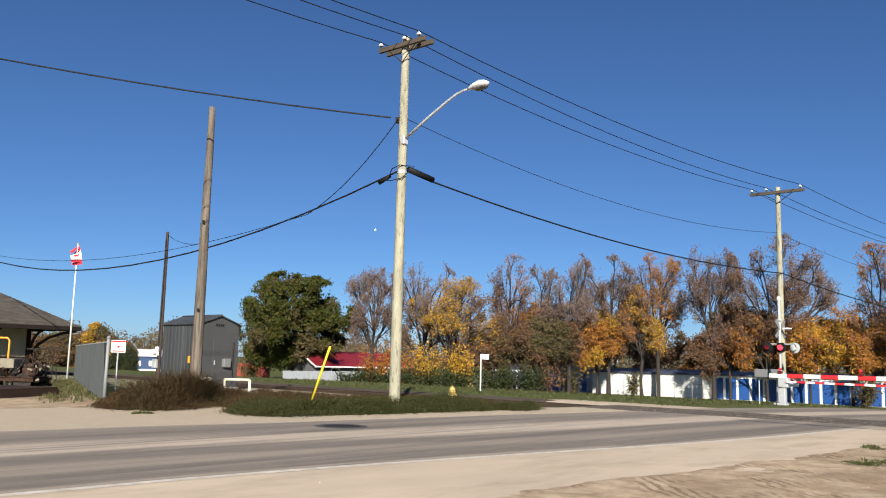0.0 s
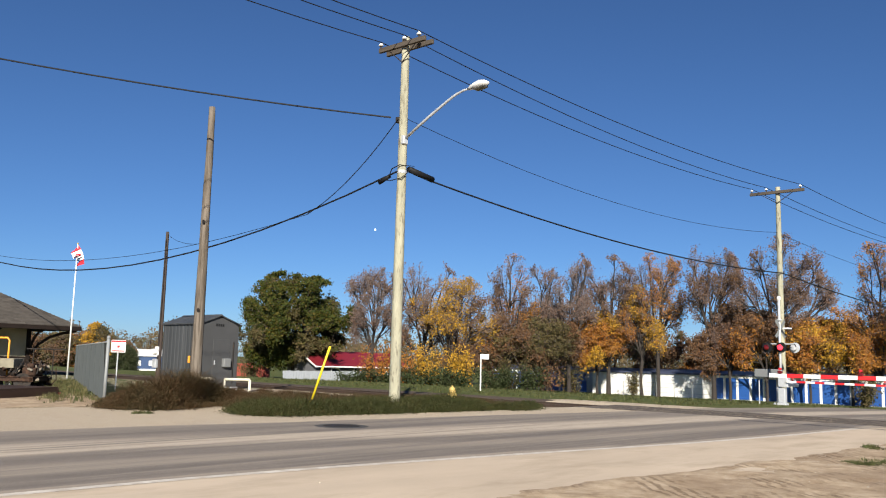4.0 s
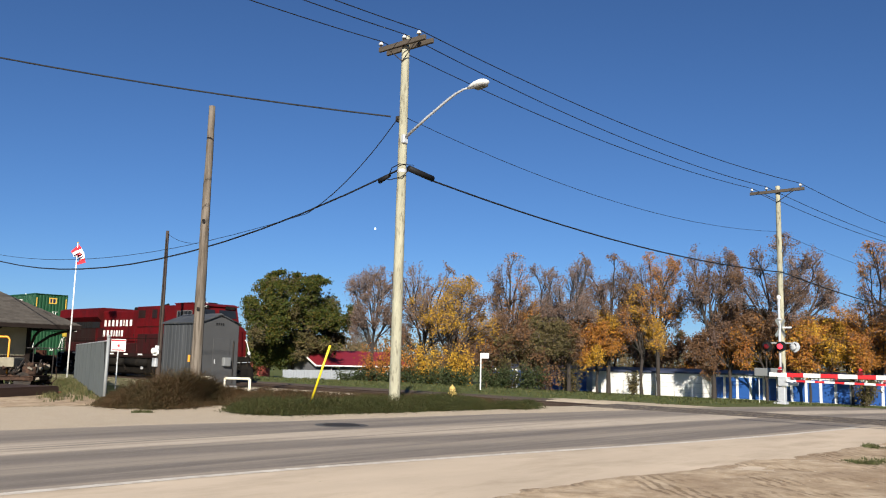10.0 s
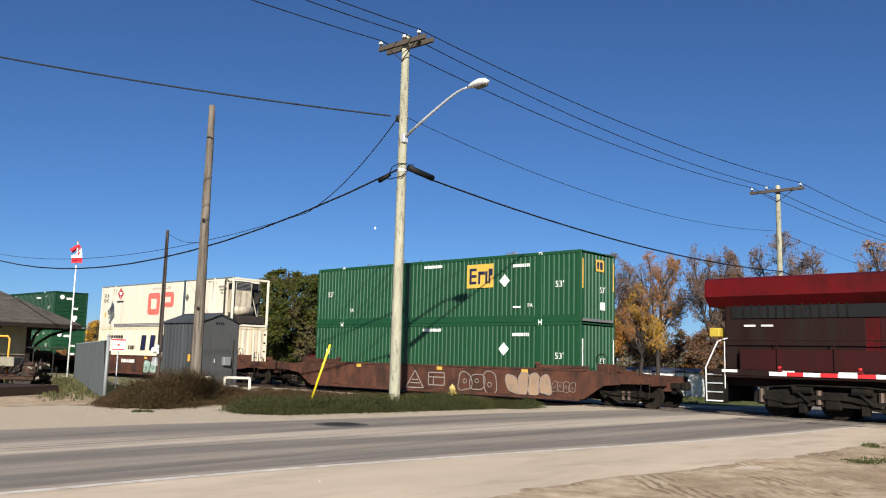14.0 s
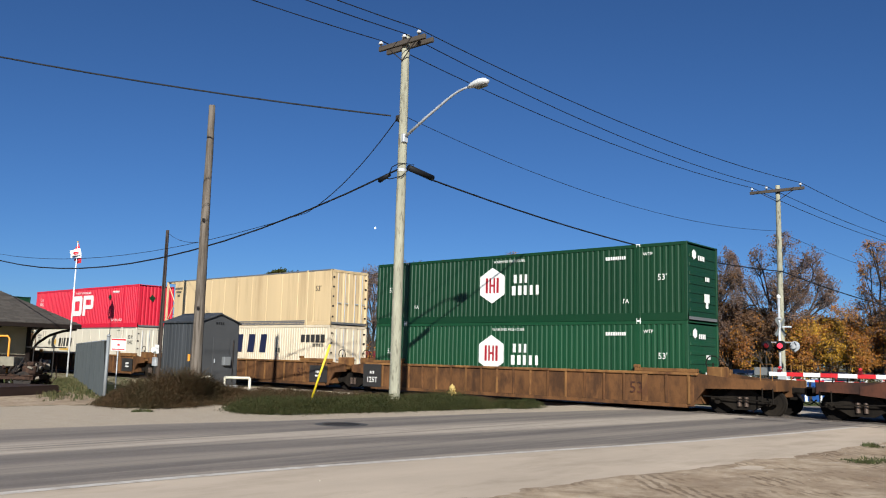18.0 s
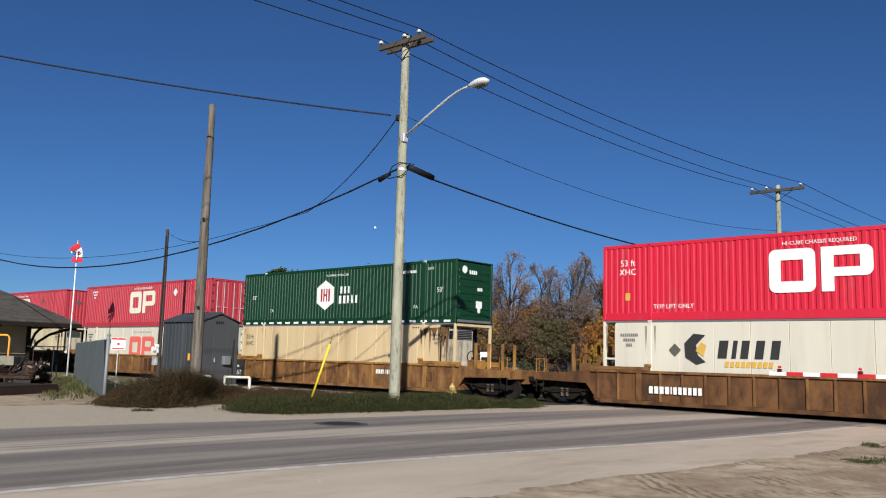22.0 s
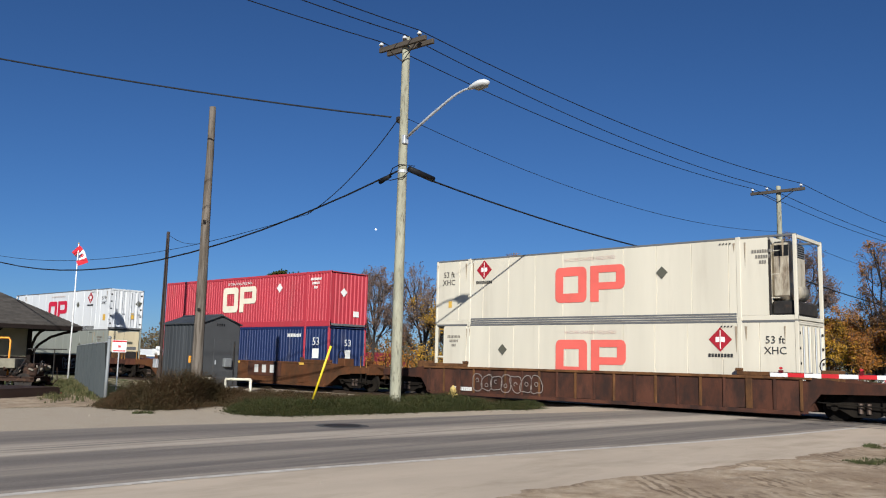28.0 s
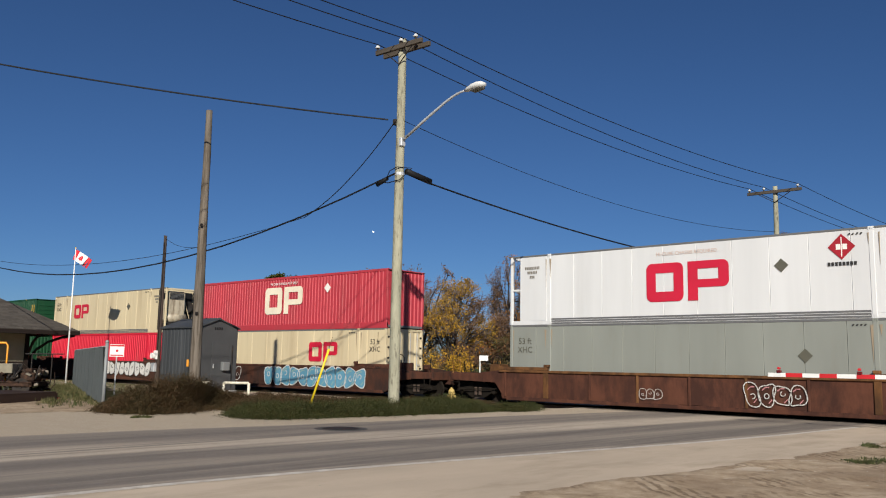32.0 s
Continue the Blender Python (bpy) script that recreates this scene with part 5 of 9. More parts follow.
        if kind == 1:
            truck(t, e * 9.95)
            coupler(t, e * 11.2, e)
            part("end_beam", MB().box(*sorted((e * 11.1, e * 11.24)), -W + 0.05, W - 0.05, 0.85, 1.22, 0.015), skin, t)
            part("brake_rod", MB().tube([(e * 11.0, -W + 0.2, 0.5), (e * 8.6, -W + 0.2, 0.6)], 0.025, 6), "truck_grime", t)
            for y in (-W + 0.03, W - 0.03):
                part("grab_iron", MB().tube([(e * 10.7, y, 1.2), (e * 10.7, y, 1.75), (e * 11.1, y, 1.75), (e * 11.1, y, 1.2)], 0.02, 6), "well_yellow" if skin != "well_rust" else "truck_grime", t)
                part("step", MB().tube([(e * 10.75, y, 0.95), (e * 10.75, y, 0.45), (e * 11.1, y, 0.45), (e * 11.1, y, 0.95)], 0.022, 6), "truck_grime", t)
            if rails:
                for y in (-W + 0.08, -0.5, 0.5, W - 0.08):
                    part("end_post", MB().box(*sorted((e * 9.3, e * 9.42)), y - 0.05, y + 0.05, 1.15, 2.35, 0.01), top, t)
        elif kind == 2:
            truck(t, e * 9.8)
            part("articulated_joint", MB().box(*sorted((e * 9.4, e * 10.2)), -0.4, 0.4, 0.72, 1.1, 0.05), "truck_grime", t)
        # small cabinet and brake gear on the deck
        part("deck_box", MB().box(*sorted((e * 8.7, e * 9.25)), -1.2, -0.55, 1.18, 1.62, 0.03), top, t)
        part("brake_wheel", MB().tube([(e * 8.9 + 0.25 * math.cos(a), -W + 0.35, 1.75 + 0.25 * math.sin(a)) for a in np.linspace(0, 6.283, 17)], 0.02, 5), "truck_grime", t)
        part("brake_stand", MB().tube([(e * 8.9, -W + 0.38, 1.18), (e * 8.9, -W + 0.38, 1.75)], 0.03, 6), "truck_grime", t)
    return t


def car_side(x, z, out=0.075):
    return Matrix.Translation((x, -1.47 - out, z)) @ SIDE


def scrawl(t, x, z, wide, high, materials, seed, out=0.03, label="sprayed graffiti", filled=False):
    """Sprayed bubble shapes: swelling closed outlines side by side, each with a loop and a dash inside, filled or not."""
    rnd = random.Random(seed)
    n = max(2, round(wide / (high * 0.72)))

    def stroke(mb, pts, w, z0):
        for (ax, ay), (bx, by) in zip(pts, pts[1:]):
            L = math.hypot(bx - ax, by - ay) or 1
            px, py = -(by - ay) / L * w / 2, (bx - ax) / L * w / 2
            ex, ey = (bx - ax) / L * w * 0.3, (by - ay) / L * w * 0.3
            mb.prism([(ax - ex - px, ay - ey - py), (bx + ex - px, by + ey - py), (bx + ex + px, by + ey + py), (ax - ex + px, ay - ey + py)], "z", z0, z0 + 0.002)

    line, fill, glint = MB(), MB(), MB()
    for i in range(n):
        cx, rx, ry = -wide / 2 + wide * (i + 0.5) / n, wide / n * 0.54, high * rnd.uniform(0.42, 0.52)
        lean, ph, lobes = rnd.uniform(-0.25, 0.25), rnd.uniform(0, 6.3), rnd.choice((2, 3, 3))
        ring_ = []
        for k in range(19):
            a = math.tau * k / 18
            q = abs(math.cos(a)) ** 3.2 + abs(math.sin(a)) ** 3.2
            rr = q ** (-1 / 3.2) * (1 + 0.13 * math.sin(lobes * a + ph))
            ring_.append((cx + rx * rr * math.cos(a) + lean * ry * math.sin(a), ry * rr * math.sin(a)))
        if filled:
            fill.prism(ring_[:-1], "z", 0.0004 * (i % 2), 0.001 + 0.0004 * (i % 2))
        stroke(line, ring_, high * 0.05, 0.003)
        hx, hy = cx + rnd.uniform(-0.1, 0.1) * rx, rnd.uniform(-0.3, 0.3) * ry
        loop = [(hx + rx * 0.3 * math.cos(math.tau * k / 9 + ph), hy + ry * 0.24 * math.sin(math.tau * k / 9 + ph)) for k in range(rnd.choice((7, 8, 10)))]
        stroke(line, loop, high * 0.045, 0.003)
        stroke(glint, [(cx - rx * 0.55, ry * 0.45), (cx - rx * 0.2, ry * 0.7), (cx + rx * 0.25, ry * 0.72)], high * 0.05, 0.006)
        stroke(glint, [(cx + rx * 0.2, -ry * 0.75), (cx + rx * 0.6, -ry * 0.4)], high * 0.04, 0.006)
    at = car_side(x, z, out)
    if filled:
        part("graffiti_fill", fill, materials[0], t, m=at, kind="stuff")
    part("graffiti", line, materials[1 if filled and len(materials) > 1 else 0], t, label, at, kind="stuff")
    if len(materials) > (2 if filled else 1):
        part("graffiti_glint", glint, materials[-1], t, m=at, kind="stuff")


def reporting(t, x, z, text="", h=0.3, panel=False, out=0.008):
    if panel:
        flat_shape([rect(-0.62, 0.62, -0.46, 0.6)], "logo_dark", t, car_side(x, z, out), "number_panel", "black panel with white writing")
    if text:
        lettering(text, h, "logo_white", t, car_side(x, z - (0.14 if panel else 0), out + 0.006))
        if panel:
            flat_shape(bars([0.5] * 3, 0.12, 0.4), "logo_white", t, car_side(x, z + 0.22, out + 0.006), "small_writing")
    else:
        flat_shape(bars([0.6] * 4 + [0.2] + [0.5] * 6, h, 0.22), "logo_white", t, car_side(x, z, out), "small_writing")


w = well_car("rust-brown well car sprayed with graffiti", "well_rust", "plain")
scrawl(w, 3.0, 0.72, 2.1, 0.85, ("spray_faint",), 3)
scrawl(w, 5.7, 0.72, 2.2, 0.85, ("spray_tan", "spray_faint"), 4, filled=True)
scrawl(w, 7.4, 0.68, 1.1, 0.4, ("spray_faint",), 6)
# a drawn triangle and a drawn box
for pts in (((-1.25, 0.34), (-0.15, 0.34), (-0.7, 1.12), (-1.25, 0.34)), ((-1.0, 0.55), (-0.4, 0.55)), ((-0.9, 0.7), (-0.5, 0.7)), ((0.15, 0.5), (1.1, 0.5), (1.1, 1.05), (0.15, 1.05), (0.15, 0.5)), ((0.15, 0.85), (1.1, 0.85)), ((0.45, 0.5), (0.45, 0.85))):
    mb = MB()
    for (ax, az), (bx, bz) in zip(pts, pts[1:]):
        L = math.hypot(bx - ax, bz - az)
        px, pz = -(bz - az) / L * 0.022, (bx - ax) / L * 0.022
        mb.prism([(ax - px, az - pz), (bx - px, bz - pz), (bx + px, bz + pz), (ax + px, az + pz)], "z", 0, 0.003)
    part("graffiti", mb, "spray_faint", w, m=car_side(0, 0, 0.03), kind="stuff")
for x in (-4.5, 0.8, 5.5):
    flat_shape([rect(-0.16, 0.16, -0.07, 0.07)], "logo_gold", w, car_side(x, 1.25, 0.03), "reflector")
ride(w, "a")
w = well_car("dark rust-brown well car with a mint graffiti piece", "well_rust", "plain")
scrawl(w, 0.4, 0.68, 3.2, 1.0, ("spray_mint", "spray_dark", "spray_white"), 8, filled=True)
reporting(w, -3.3, 1.02, "", 0.22, out=0.03)
for x in (-7, -1.0, 3.5, 7):
    flat_shape([rect(-0.16, 0.16, -0.07, 0.07)], "logo_gold", w, car_side(x, 1.25, 0.03), "reflector")
ride(w, "b")
for key, ends in (("c", (2, 1)), ("d", (2, 0)), ("e", (1, 0))):
    w = well_car("brown ribbed well car of a three-unit set", "well_brown", "ribs", ends, top="well_tan", rails=key == "e")
    reporting(w, -8.0 if key != "e" else -5.0, 0.72, "1257" if key == "d" else ("125T" if key == "c" else ""), 0.26, panel=key != "e", out=0.07)
    lettering("53", 0.42, "well_rust", w, car_side(6.1, 0.78, 0.02))
    if key != "c":
        flat_shape([rect(-0.7, 0.7, -0.42, 0.42)], "logo_dark", w, car_side(7.6, 0.75, 0.07), "number_panel", "black panel with white writing")
        flat_shape(bars([0.6] * 4, 0.12, 0.3) + [[(p[0], p[1] - 0.2) for p in q] for q in bars([0.6] * 6, 0.09, 0.3)], "logo_white", w, car_side(7.6, 0.85, 0.076), "small_writing")
    ride(w, key)
for key, ends in (("f", (2, 1)), ("g", (2, 0)), ("h", (1, 0))):
    w = well_car("yellow-brown ribbed well car of a three-unit set", "well_tan", "ribs", ends, top="well_yellow", rails=key == "f")
    if key == "f":
        lettering("53", 0.42, "well_rust", w, car_side(6.65, 0.8, 0.02))
        reporting(w, 4.04, 0.96, "", 0.2, out=0.02)
        reporting(w, -8.0, 0.72, "125T", 0.26, panel=True, out=0.07)
    elif key == "g":
        name_shapes([0.5, 0.5, 1.2], 0.8, "well_rust", w, car_side(2.2, 0.8, 0.062), 0.2)
        reporting(w, -8.0, 0.72, "1251", 0.26, panel=True, out=0.07)
        lettering("53", 0.42, "well_rust", w, car_side(6.1, 0.78, 0.02))
    else:
        reporting(w, 7.6, 0.75, "", 0.1, panel=True, out=0.07)
    ride(w, key)
w = well_car("dark rust-brown ribbed well car with chalky graffiti", "well_rust", "ribs", top="well_brown")
scrawl(w, -3.8, 0.75, 3.6, 0.7, ("spray_faint",), 12, 0.06)
reporting(w, -6.2, 0.45, "", 0.16, out=0.02)
ride(w, "i")
w = well_car("rust-brown smooth-sided well car with white lettering bars", "well_stained", "plain")
flat_shape([rect(-1.5, 1.5, -0.38, 0.38)], "well_rust", w, car_side(3.0, 0.97, 0.026), "name_panel")
name_shapes([1.5, 1.5, 1.6], 0.42, "spray_white", w, car_side(3.0, 0.97, 0.032), 0.16)
reporting(w, -3.5, 0.99, "", 0.24, out=0.03)
for x in (-6, 0.5, 6.2):
    flat_shape([rect(-0.2, 0.2, -0.06, 0.06)], "logo_gold", w, car_side(x, 1.3, 0.03), "reflector")
ride(w, "j")
w = well_car("brown ribbed well car with a chalky white scrawl", "well_oxide", "ribs", top="well_brown", bays=8)
scrawl(w, -1.5, 0.64, 0.9, 0.4, ("spray_white",), 14, 0.06)
scrawl(w, 3.0, 0.77, 2.0, 0.7, ("spray_white", "spray_pink"), 15, 0.06)
ride(w, "k")
w = well_car("rust-brown well car with a blue and white graffiti piece", "well_rust", "plain")
scrawl(w, 2.9, 0.82, 8.0, 1.0, ("spray_blue", "spray_white", "spray_mint"), 17, filled=True)
scrawl(w, -4.2, 0.86, 1.7, 0.7, ("spray_white",), 18)
ride(w, "l")
w = well_car("rust-brown well car with a white graffiti piece", "well_rust", "plain", (0, 1))
scrawl(w, 4.0, 0.9, 6.0, 0.9, ("spray_white", "spray_dark"), 19, filled=True)
ride(w, "m")
w = well_car("plain rust-brown well car at the end", "well_rust", "plain", (1, 2))
ride(w, "n")


# ---------------------------------------------------------------- locomotive
def locomotive():
    t = thing("locomotive", "dark red diesel freight locomotive with white lettering, grimy along its sill", "locomotive")
    part("underframe", MB().box(-10.6, 9.45, -1.5, 1.5, 1.28, 1.52, 0.03).box(-10.4, 9.2, -0.9, 0.9, 1.0, 1.3), "loco_grime", t)
    for s in (-1, 1):
        part("walkway_edge", MB().box(-10.5, 8.6, *sorted((s * 1.5, s * 1.53)), 1.36, 1.56, 0.006), "loco_grime", t)
        part("lower_cabinet", MB().box(-9.6, 0.8, *sorted((s * 1.44, s * 0.9)), 1.53, 2.24, 0.04), "loco_maroon", t, "dirty maroon equipment cabinet")
        part("lower_cabinet", MB().box(0.84, 5.0, *sorted((s * 1.46, s * 0.9)), 1.53, 2.85, 0.04), "loco_maroon", t)
        for i in range(11):
            x = -9.9 + i * 1.9
            part("reflective_strip", MB().box(x - 0.27, x + 0.27, *sorted((s * 1.53, s * 1.536)), 1.46, 1.55), "logo_white", t, "white reflective strip")
    hood = part("engine_hood", MB().box(-5.7, 5.45, -1.18, 1.18, 1.53, 4.46, 0.07), "loco_red", t, "dark red engine hood")
    part("raised_hood", MB().box(0.1, 5.45, -1.2, 1.2, 3.3, 4.68, 0.06), "loco_red", t)
    part("rear_hood", MB().box(-10.2, -5.6, -1.2, 1.2, 1.53, 4.0, 0.05), "loco_grime", t, "very dark red-black rear hood")
    part("radiator_housing", MB().prism([(-1.52, 4.62), (-1.55, 4.05), (-1.2, 3.72), (1.2, 3.72), (1.55, 4.05), (1.52, 4.62), (1.2, 4.72), (-1.2, 4.72)], "x", -10.75, -4.7), "loco_red", t, "overhanging red radiator housing")
    for s in (-1, 1):
        # the grille's black stands in for the shade under the radiator housing
        g = part("radiator_grille", MB().box(-9.9, -5.0, *sorted((s * 1.21, s * 1.24)), 3.3, 3.72), "black", t)
        for i in range(14):
            part("louvre", MB().box(-9.8 + i * 0.28, -9.74 + i * 0.28, *sorted((s * 1.24, s * 1.255)), 3.32, 3.83), "loco_black", g)
        # hood doors with their seams and latches
        for i in range(8):
            x = -5.2 + i * 1.05
            part("hood_door", MB().box(x, x + 0.97, *sorted((s * 1.18, s * 1.197)), 2.28, 3.28, 0.006), "loco_red" if i > 0 else "loco_maroon", t)
            part("latch", MB().box(x + 0.85, x + 0.9, *sorted((s * 1.195, s * 1.215)), 2.7, 2.85), "loco_black", t)
        for x0, n in ((2.12, 4), (3.02, 4)):
            gg = part("intake_grille", MB().box(x0, x0 + 0.64, *sorted((s * 1.2, s * 1.215)), 3.86, 4.46, 0.01), "loco_maroon", t)
            for i in range(n):
                part("louvre", MB().box(x0 + 0.05 + i * 0.15, x0 + 0.13 + i * 0.15, *sorted((s * 1.215, s * 1.235)), 3.9, 4.42), "black", gg)
        part("cooling_screen", MB().box(0.35, 1.25, *sorted((s * 1.2, s * 1.215)), 3.9, 4.42, 0.01), "loco_grime", t)
        part("hood_seam", MB().box(0.2, 5.4, *sorted((s * 1.2, s * 1.212)), 3.3, 3.33), "loco_black", t)
        for x in (1.9, 3.55):
            part("door_gap", MB().box(x, x + 0.12, *sorted((s * 1.46, s * 1.468)), 2.3, 2.78), "loco_black", t)
        for x in (-3.2, -1.2, 1.2, 3.1):
            part("step_recess", MB().box(x, x + 0.16, *sorted((s * 1.44, s * 1.455)), 1.6, 2.1), "loco_black", t)
    part("exhaust_stack", MB().box(-1.9, -0.9, -0.35, 0.35, 4.4, 4.74, 0.04), "loco_black", t)
    part("air_reservoir", MB().tube([(0.8, 0.2, 4.55), (2.4, 0.2, 4.55)], 0.17, 10), "spray_blue", t, smooth=True)
    part("horn", MB().tube([(1.9, -0.25, 4.78), (2.4, -0.25, 4.8)], 0.05, 8, 0.11).box(1.8, 2.2, -0.35, -0.15, 4.66, 4.76), "loco_black", t)
    # cab
    cab = part("cab", MB().prism([(5.1, 1.53), (5.1, 4.66), (5.25, 4.72), (6.95, 4.72), (7.28, 4.62), (7.62, 3.55), (7.62, 1.53)], "y", -1.52, 1.52), "loco_red", t, "dark red cab", pose(0.37, 0, 0))
    part("cab_roof", MB().prism([(4.98, 4.70), (5.02, 4.77), (7.0, 4.77), (7.42, 4.64), (7.43, 4.58), (6.95, 4.70)], "y", -1.55, 1.55), "loco_red", cab)
    part("radome", MB().lathe([(0.3, 0.0), (0.28, 0.1), (0.18, 0.16), (0.02, 0.18)], 14, (5.9, 0.0, 4.76)), "galv", cab, smooth=True)
    part("aerial", MB().tube([(7.0, -0.6, 4.75), (7.0, -0.6, 5.1)], 0.02, 5), "loco_black", cab)
    part("air_conditioner", MB().box(4.9, 5.8, 0.3, 1.1, 4.75, 4.92, 0.05), "loco_grime", cab)
    for s in (-1, 1):
        yy = sorted((s * 1.52, s * 1.535))
        for a, b in ((5.38, 5.72), (5.78, 6.1), (6.14, 6.56), (6.6, 7.02)):
            win = part("window", MB().box(a, b, *yy, 3.58, 4.24, 0.01), "glass", cab, "dark cab window")
            for f in (MB().box(a - 0.035, a, *sorted((s * 1.52, s * 1.55)), 3.54, 4.28), MB().box(b, b + 0.035, *sorted((s * 1.52, s * 1.55)), 3.54, 4.28), MB().box(a, b, *sorted((s * 1.52, s * 1.55)), 4.24, 4.28), MB().box(a, b, *sorted((s * 1.52, s * 1.55)), 3.54, 3.58)):
                part("frame", f, "rail_grey", win)
        part("mirror", MB().box(5.28, 5.34, *sorted((s * 1.55, s * 1.7)), 3.45, 3.75, 0.01), "loco_black", cab)
        part("armrest", MB().box(5.4, 7.0, *sorted((s * 1.52, s * 1.57)), 3.47, 3.51, 0.01), "loco_black", cab)
        part("door_gap", MB().box(4.96, 5.09, *sorted((s * 1.2, s * 1.45)), 1.6, 4.4), "black", cab)
        part("front_window", MB().prism([(7.36, 4.38), (7.525, 3.88), (7.545, 3.88), (7.38, 4.38)], "y", *sorted((s * 0.16, s * 1.36))), "glass", cab, "dark cab windscreen")
        part("numberboard", MB().box(7.34, 7.44, *sorted((s * 0.6, s * 1.3)), 4.44, 4.64, 0.01), "loco_black", cab)
    # nose
    nose = part("nose", MB().prism([(7.6, 1.53), (7.6, 3.52), (8.2, 3.44), (8.7, 3.15), (8.82, 1.53)], "y", -1.05, 1.05), "loco_red", t, "sloped red nose", pose(0.3, 0, 0))
    part("nose_side", MB().prism([(7.6, 1.53), (7.6, 3.5), (8.1, 3.36), (8.48, 3.1), (8.6, 1.53)], "y", -1.5, 1.5), "loco_red", t, m=pose(0.3, 0, 0))
    flat_shape([rect(-0.17, 0.17, -0.18, 0.18)], "loco_black", t, Matrix.Translation((8.55, -1.506, 2.68)) @ SIDE, "shield_plate", "small dark plate with a cream cross")
    flat_shape([rect(-0.11, 0.11, -0.03, 0.03), rect(-0.03, 0.03, -0.11, 0.11)], "logo_cream", t, Matrix.Translation((8.55, -1.511, 2.68)) @ SIDE, "cream_cross")
    part("headlight", MB().box(8.62, 8.8, -0.2, 0.2, 2.95, 3.5, 0.04), "loco_black", nose)
    for z in (3.09, 3.36):
        part("lamp", MB().lathe([(0.02, 0.0), (0.1, 0.0), (0.11, 0.03), (0.02, 0.03)], 12, (8.8, 0, z), "x"), "lamp_glass", nose)
    part("nose_window", MB().box(8.62, 8.7, -0.62, -0.3, 2.85, 3.2, 0.02), "glass", nose)
    lettering("8915", 0.13, "logo_white", cab, on_front(-0.95, 4.54, 7.446))
    for y in (-1.28, 1.28):
        part("ditch_light", MB().lathe([(0.02, 0.0), (0.09, 0.0), (0.1, 0.06), (0.02, 0.06)], 12, (9.5, y, 1.75), "x"), "lamp_glass", t)
        part("light_stand", MB().box(9.38, 9.5, y - 0.06, y + 0.06, 1.5, 1.84, 0.01), "loco_black", t)
    part("porch_edge", MB().box(8.62, 9.5, -1.5, -1.46, 1.44, 1.56, 0.006), "logo_white", t, "white edge strip")
    part("owner_mark", cells([-0.16, -0.06, 0.06, 0.16], [-0.16, -0.06, 0.06, 0.16], [(1, 1)]), "logo_white", nose, "white block-shaped mark on the nose", on_front(-1.3, 2.42, 8.56))
    part("owner_mark", cells([-0.42, -0.24, 0.0, 0.18], [-0.4, -0.2, 0.2, 0.4], [(1, 1)]), "logo_white", nose, "white block-shaped mark", Matrix.Translation((8.79, -0.45, 2.5)) @ FRONT)
    # steps, rails, pilot
    part("pilot", MB().box(9.12, 9.48, -1.48, 1.48, 0.55, 1.5, 0.03), "loco_black", t)
    part("snow_plough", MB().prism([(9.46, 1.05), (9.7, 0.8), (9.86, 0.2), (9.6, 0.14), (9.46, 0.3)], "y", -1.5, 1.5), "loco_black", t)
    for y in (-1.2, -0.7, 0.7, 1.2):
        part("plough_brace", MB().box(9.3, 9.6, y - 0.06, y + 0.06, 0.35, 1.3, 0.02), "truck_grime", t)
    part("air_hose", MB().tube([(9.5, -0.7, 1.2), (9.75, -0.7, 0.9), (9.78, -0.72, 0.5)], 0.03, 6), "black", t)
    part("uncoupling_lever", MB().tube([(9.55, -1.4, 1.2), (9.58, -0.4, 1.15), (9.58, 0.4, 1.15), (9.55, 1.4, 1.2)], 0.02, 6), "galv", t)
    part("rear_pilot", MB().box(-10.85, -10.5, -1.48, 1.48, 0.4, 1.5, 0.03), "loco_black", t)
    coupler(t, 9.46, 1)
    coupler(t, -10.6, -1)
    for e, x0 in ((1, 9.05), (-1, -10.45)):
        for s in (-1, 1):
            st = part("step_well", MB().box(x0 - 0.35, x0 + 0.3, *sorted((s * 1.46, s * 1.1)), 0.4, 1.5), "loco_black", t)
            for i in range(4):
                part("step", MB().box(x0 - 0.32, x0 + 0.27, *sorted((s * 1.52, s * 1.3)), 0.45 + i * 0.3, 0.49 + i * 0.3), "logo_white" if i == 0 else "galv", st)
            part("handrail", MB().tube([(x0 + 0.3 * e, s * 1.5, 0.5), (x0 + 0.32 * e, s * 1.5, 1.6), (x0 - 0.1 * e, s * 1.46, 2.5), (x0 - 0.45 * e, s * 1.44, 2.62)], 0.022, 6), "logo_white", t, "white handrail")
            part("handrail", MB().tube([(x0 - 0.38 * e, s * 1.52, 0.9), (x0 - 0.38 * e, s * 1.52, 2.5)], 0.015, 6), "logo_white", t)
    for s in (-1, 1):
        pts = [(-10.2, s * 1.47, 2.55), (4.6, s * 1.47, 2.55)]
        part("handrail", MB().tube(pts, 0.02, 6), "loco_grime", t)
        for i in range(9):
            part("stanchion", MB().tube([(-10.1 + i * 1.8, s * 1.47, 1.53), (-10.1 + i * 1.8, s * 1.47, 2.56)], 0.02, 6), "loco_grime", t)
    part("rear_light", MB().box(-10.78, -10.7, -0.25, 0.25, 3.9, 4.1, 0.02), "lamp_glass", t)
    part("yellow_box", MB().box(-10.72, -10.35, -1.3, -0.85, 2.66, 2.98, 0.03), "hydrant_yellow", t)
    # tank and running gear
    part("fuel_tank", MB().prism([(-1.42, 0.95), (-1.25, 0.3), (-1.0, 0.18), (1.0, 0.18), (1.25, 0.3), (1.42, 0.95), (1.35, 1.25), (-1.35, 1.25)], "x", -4.7, 3.2), "loco_black", t, "black fuel tank")
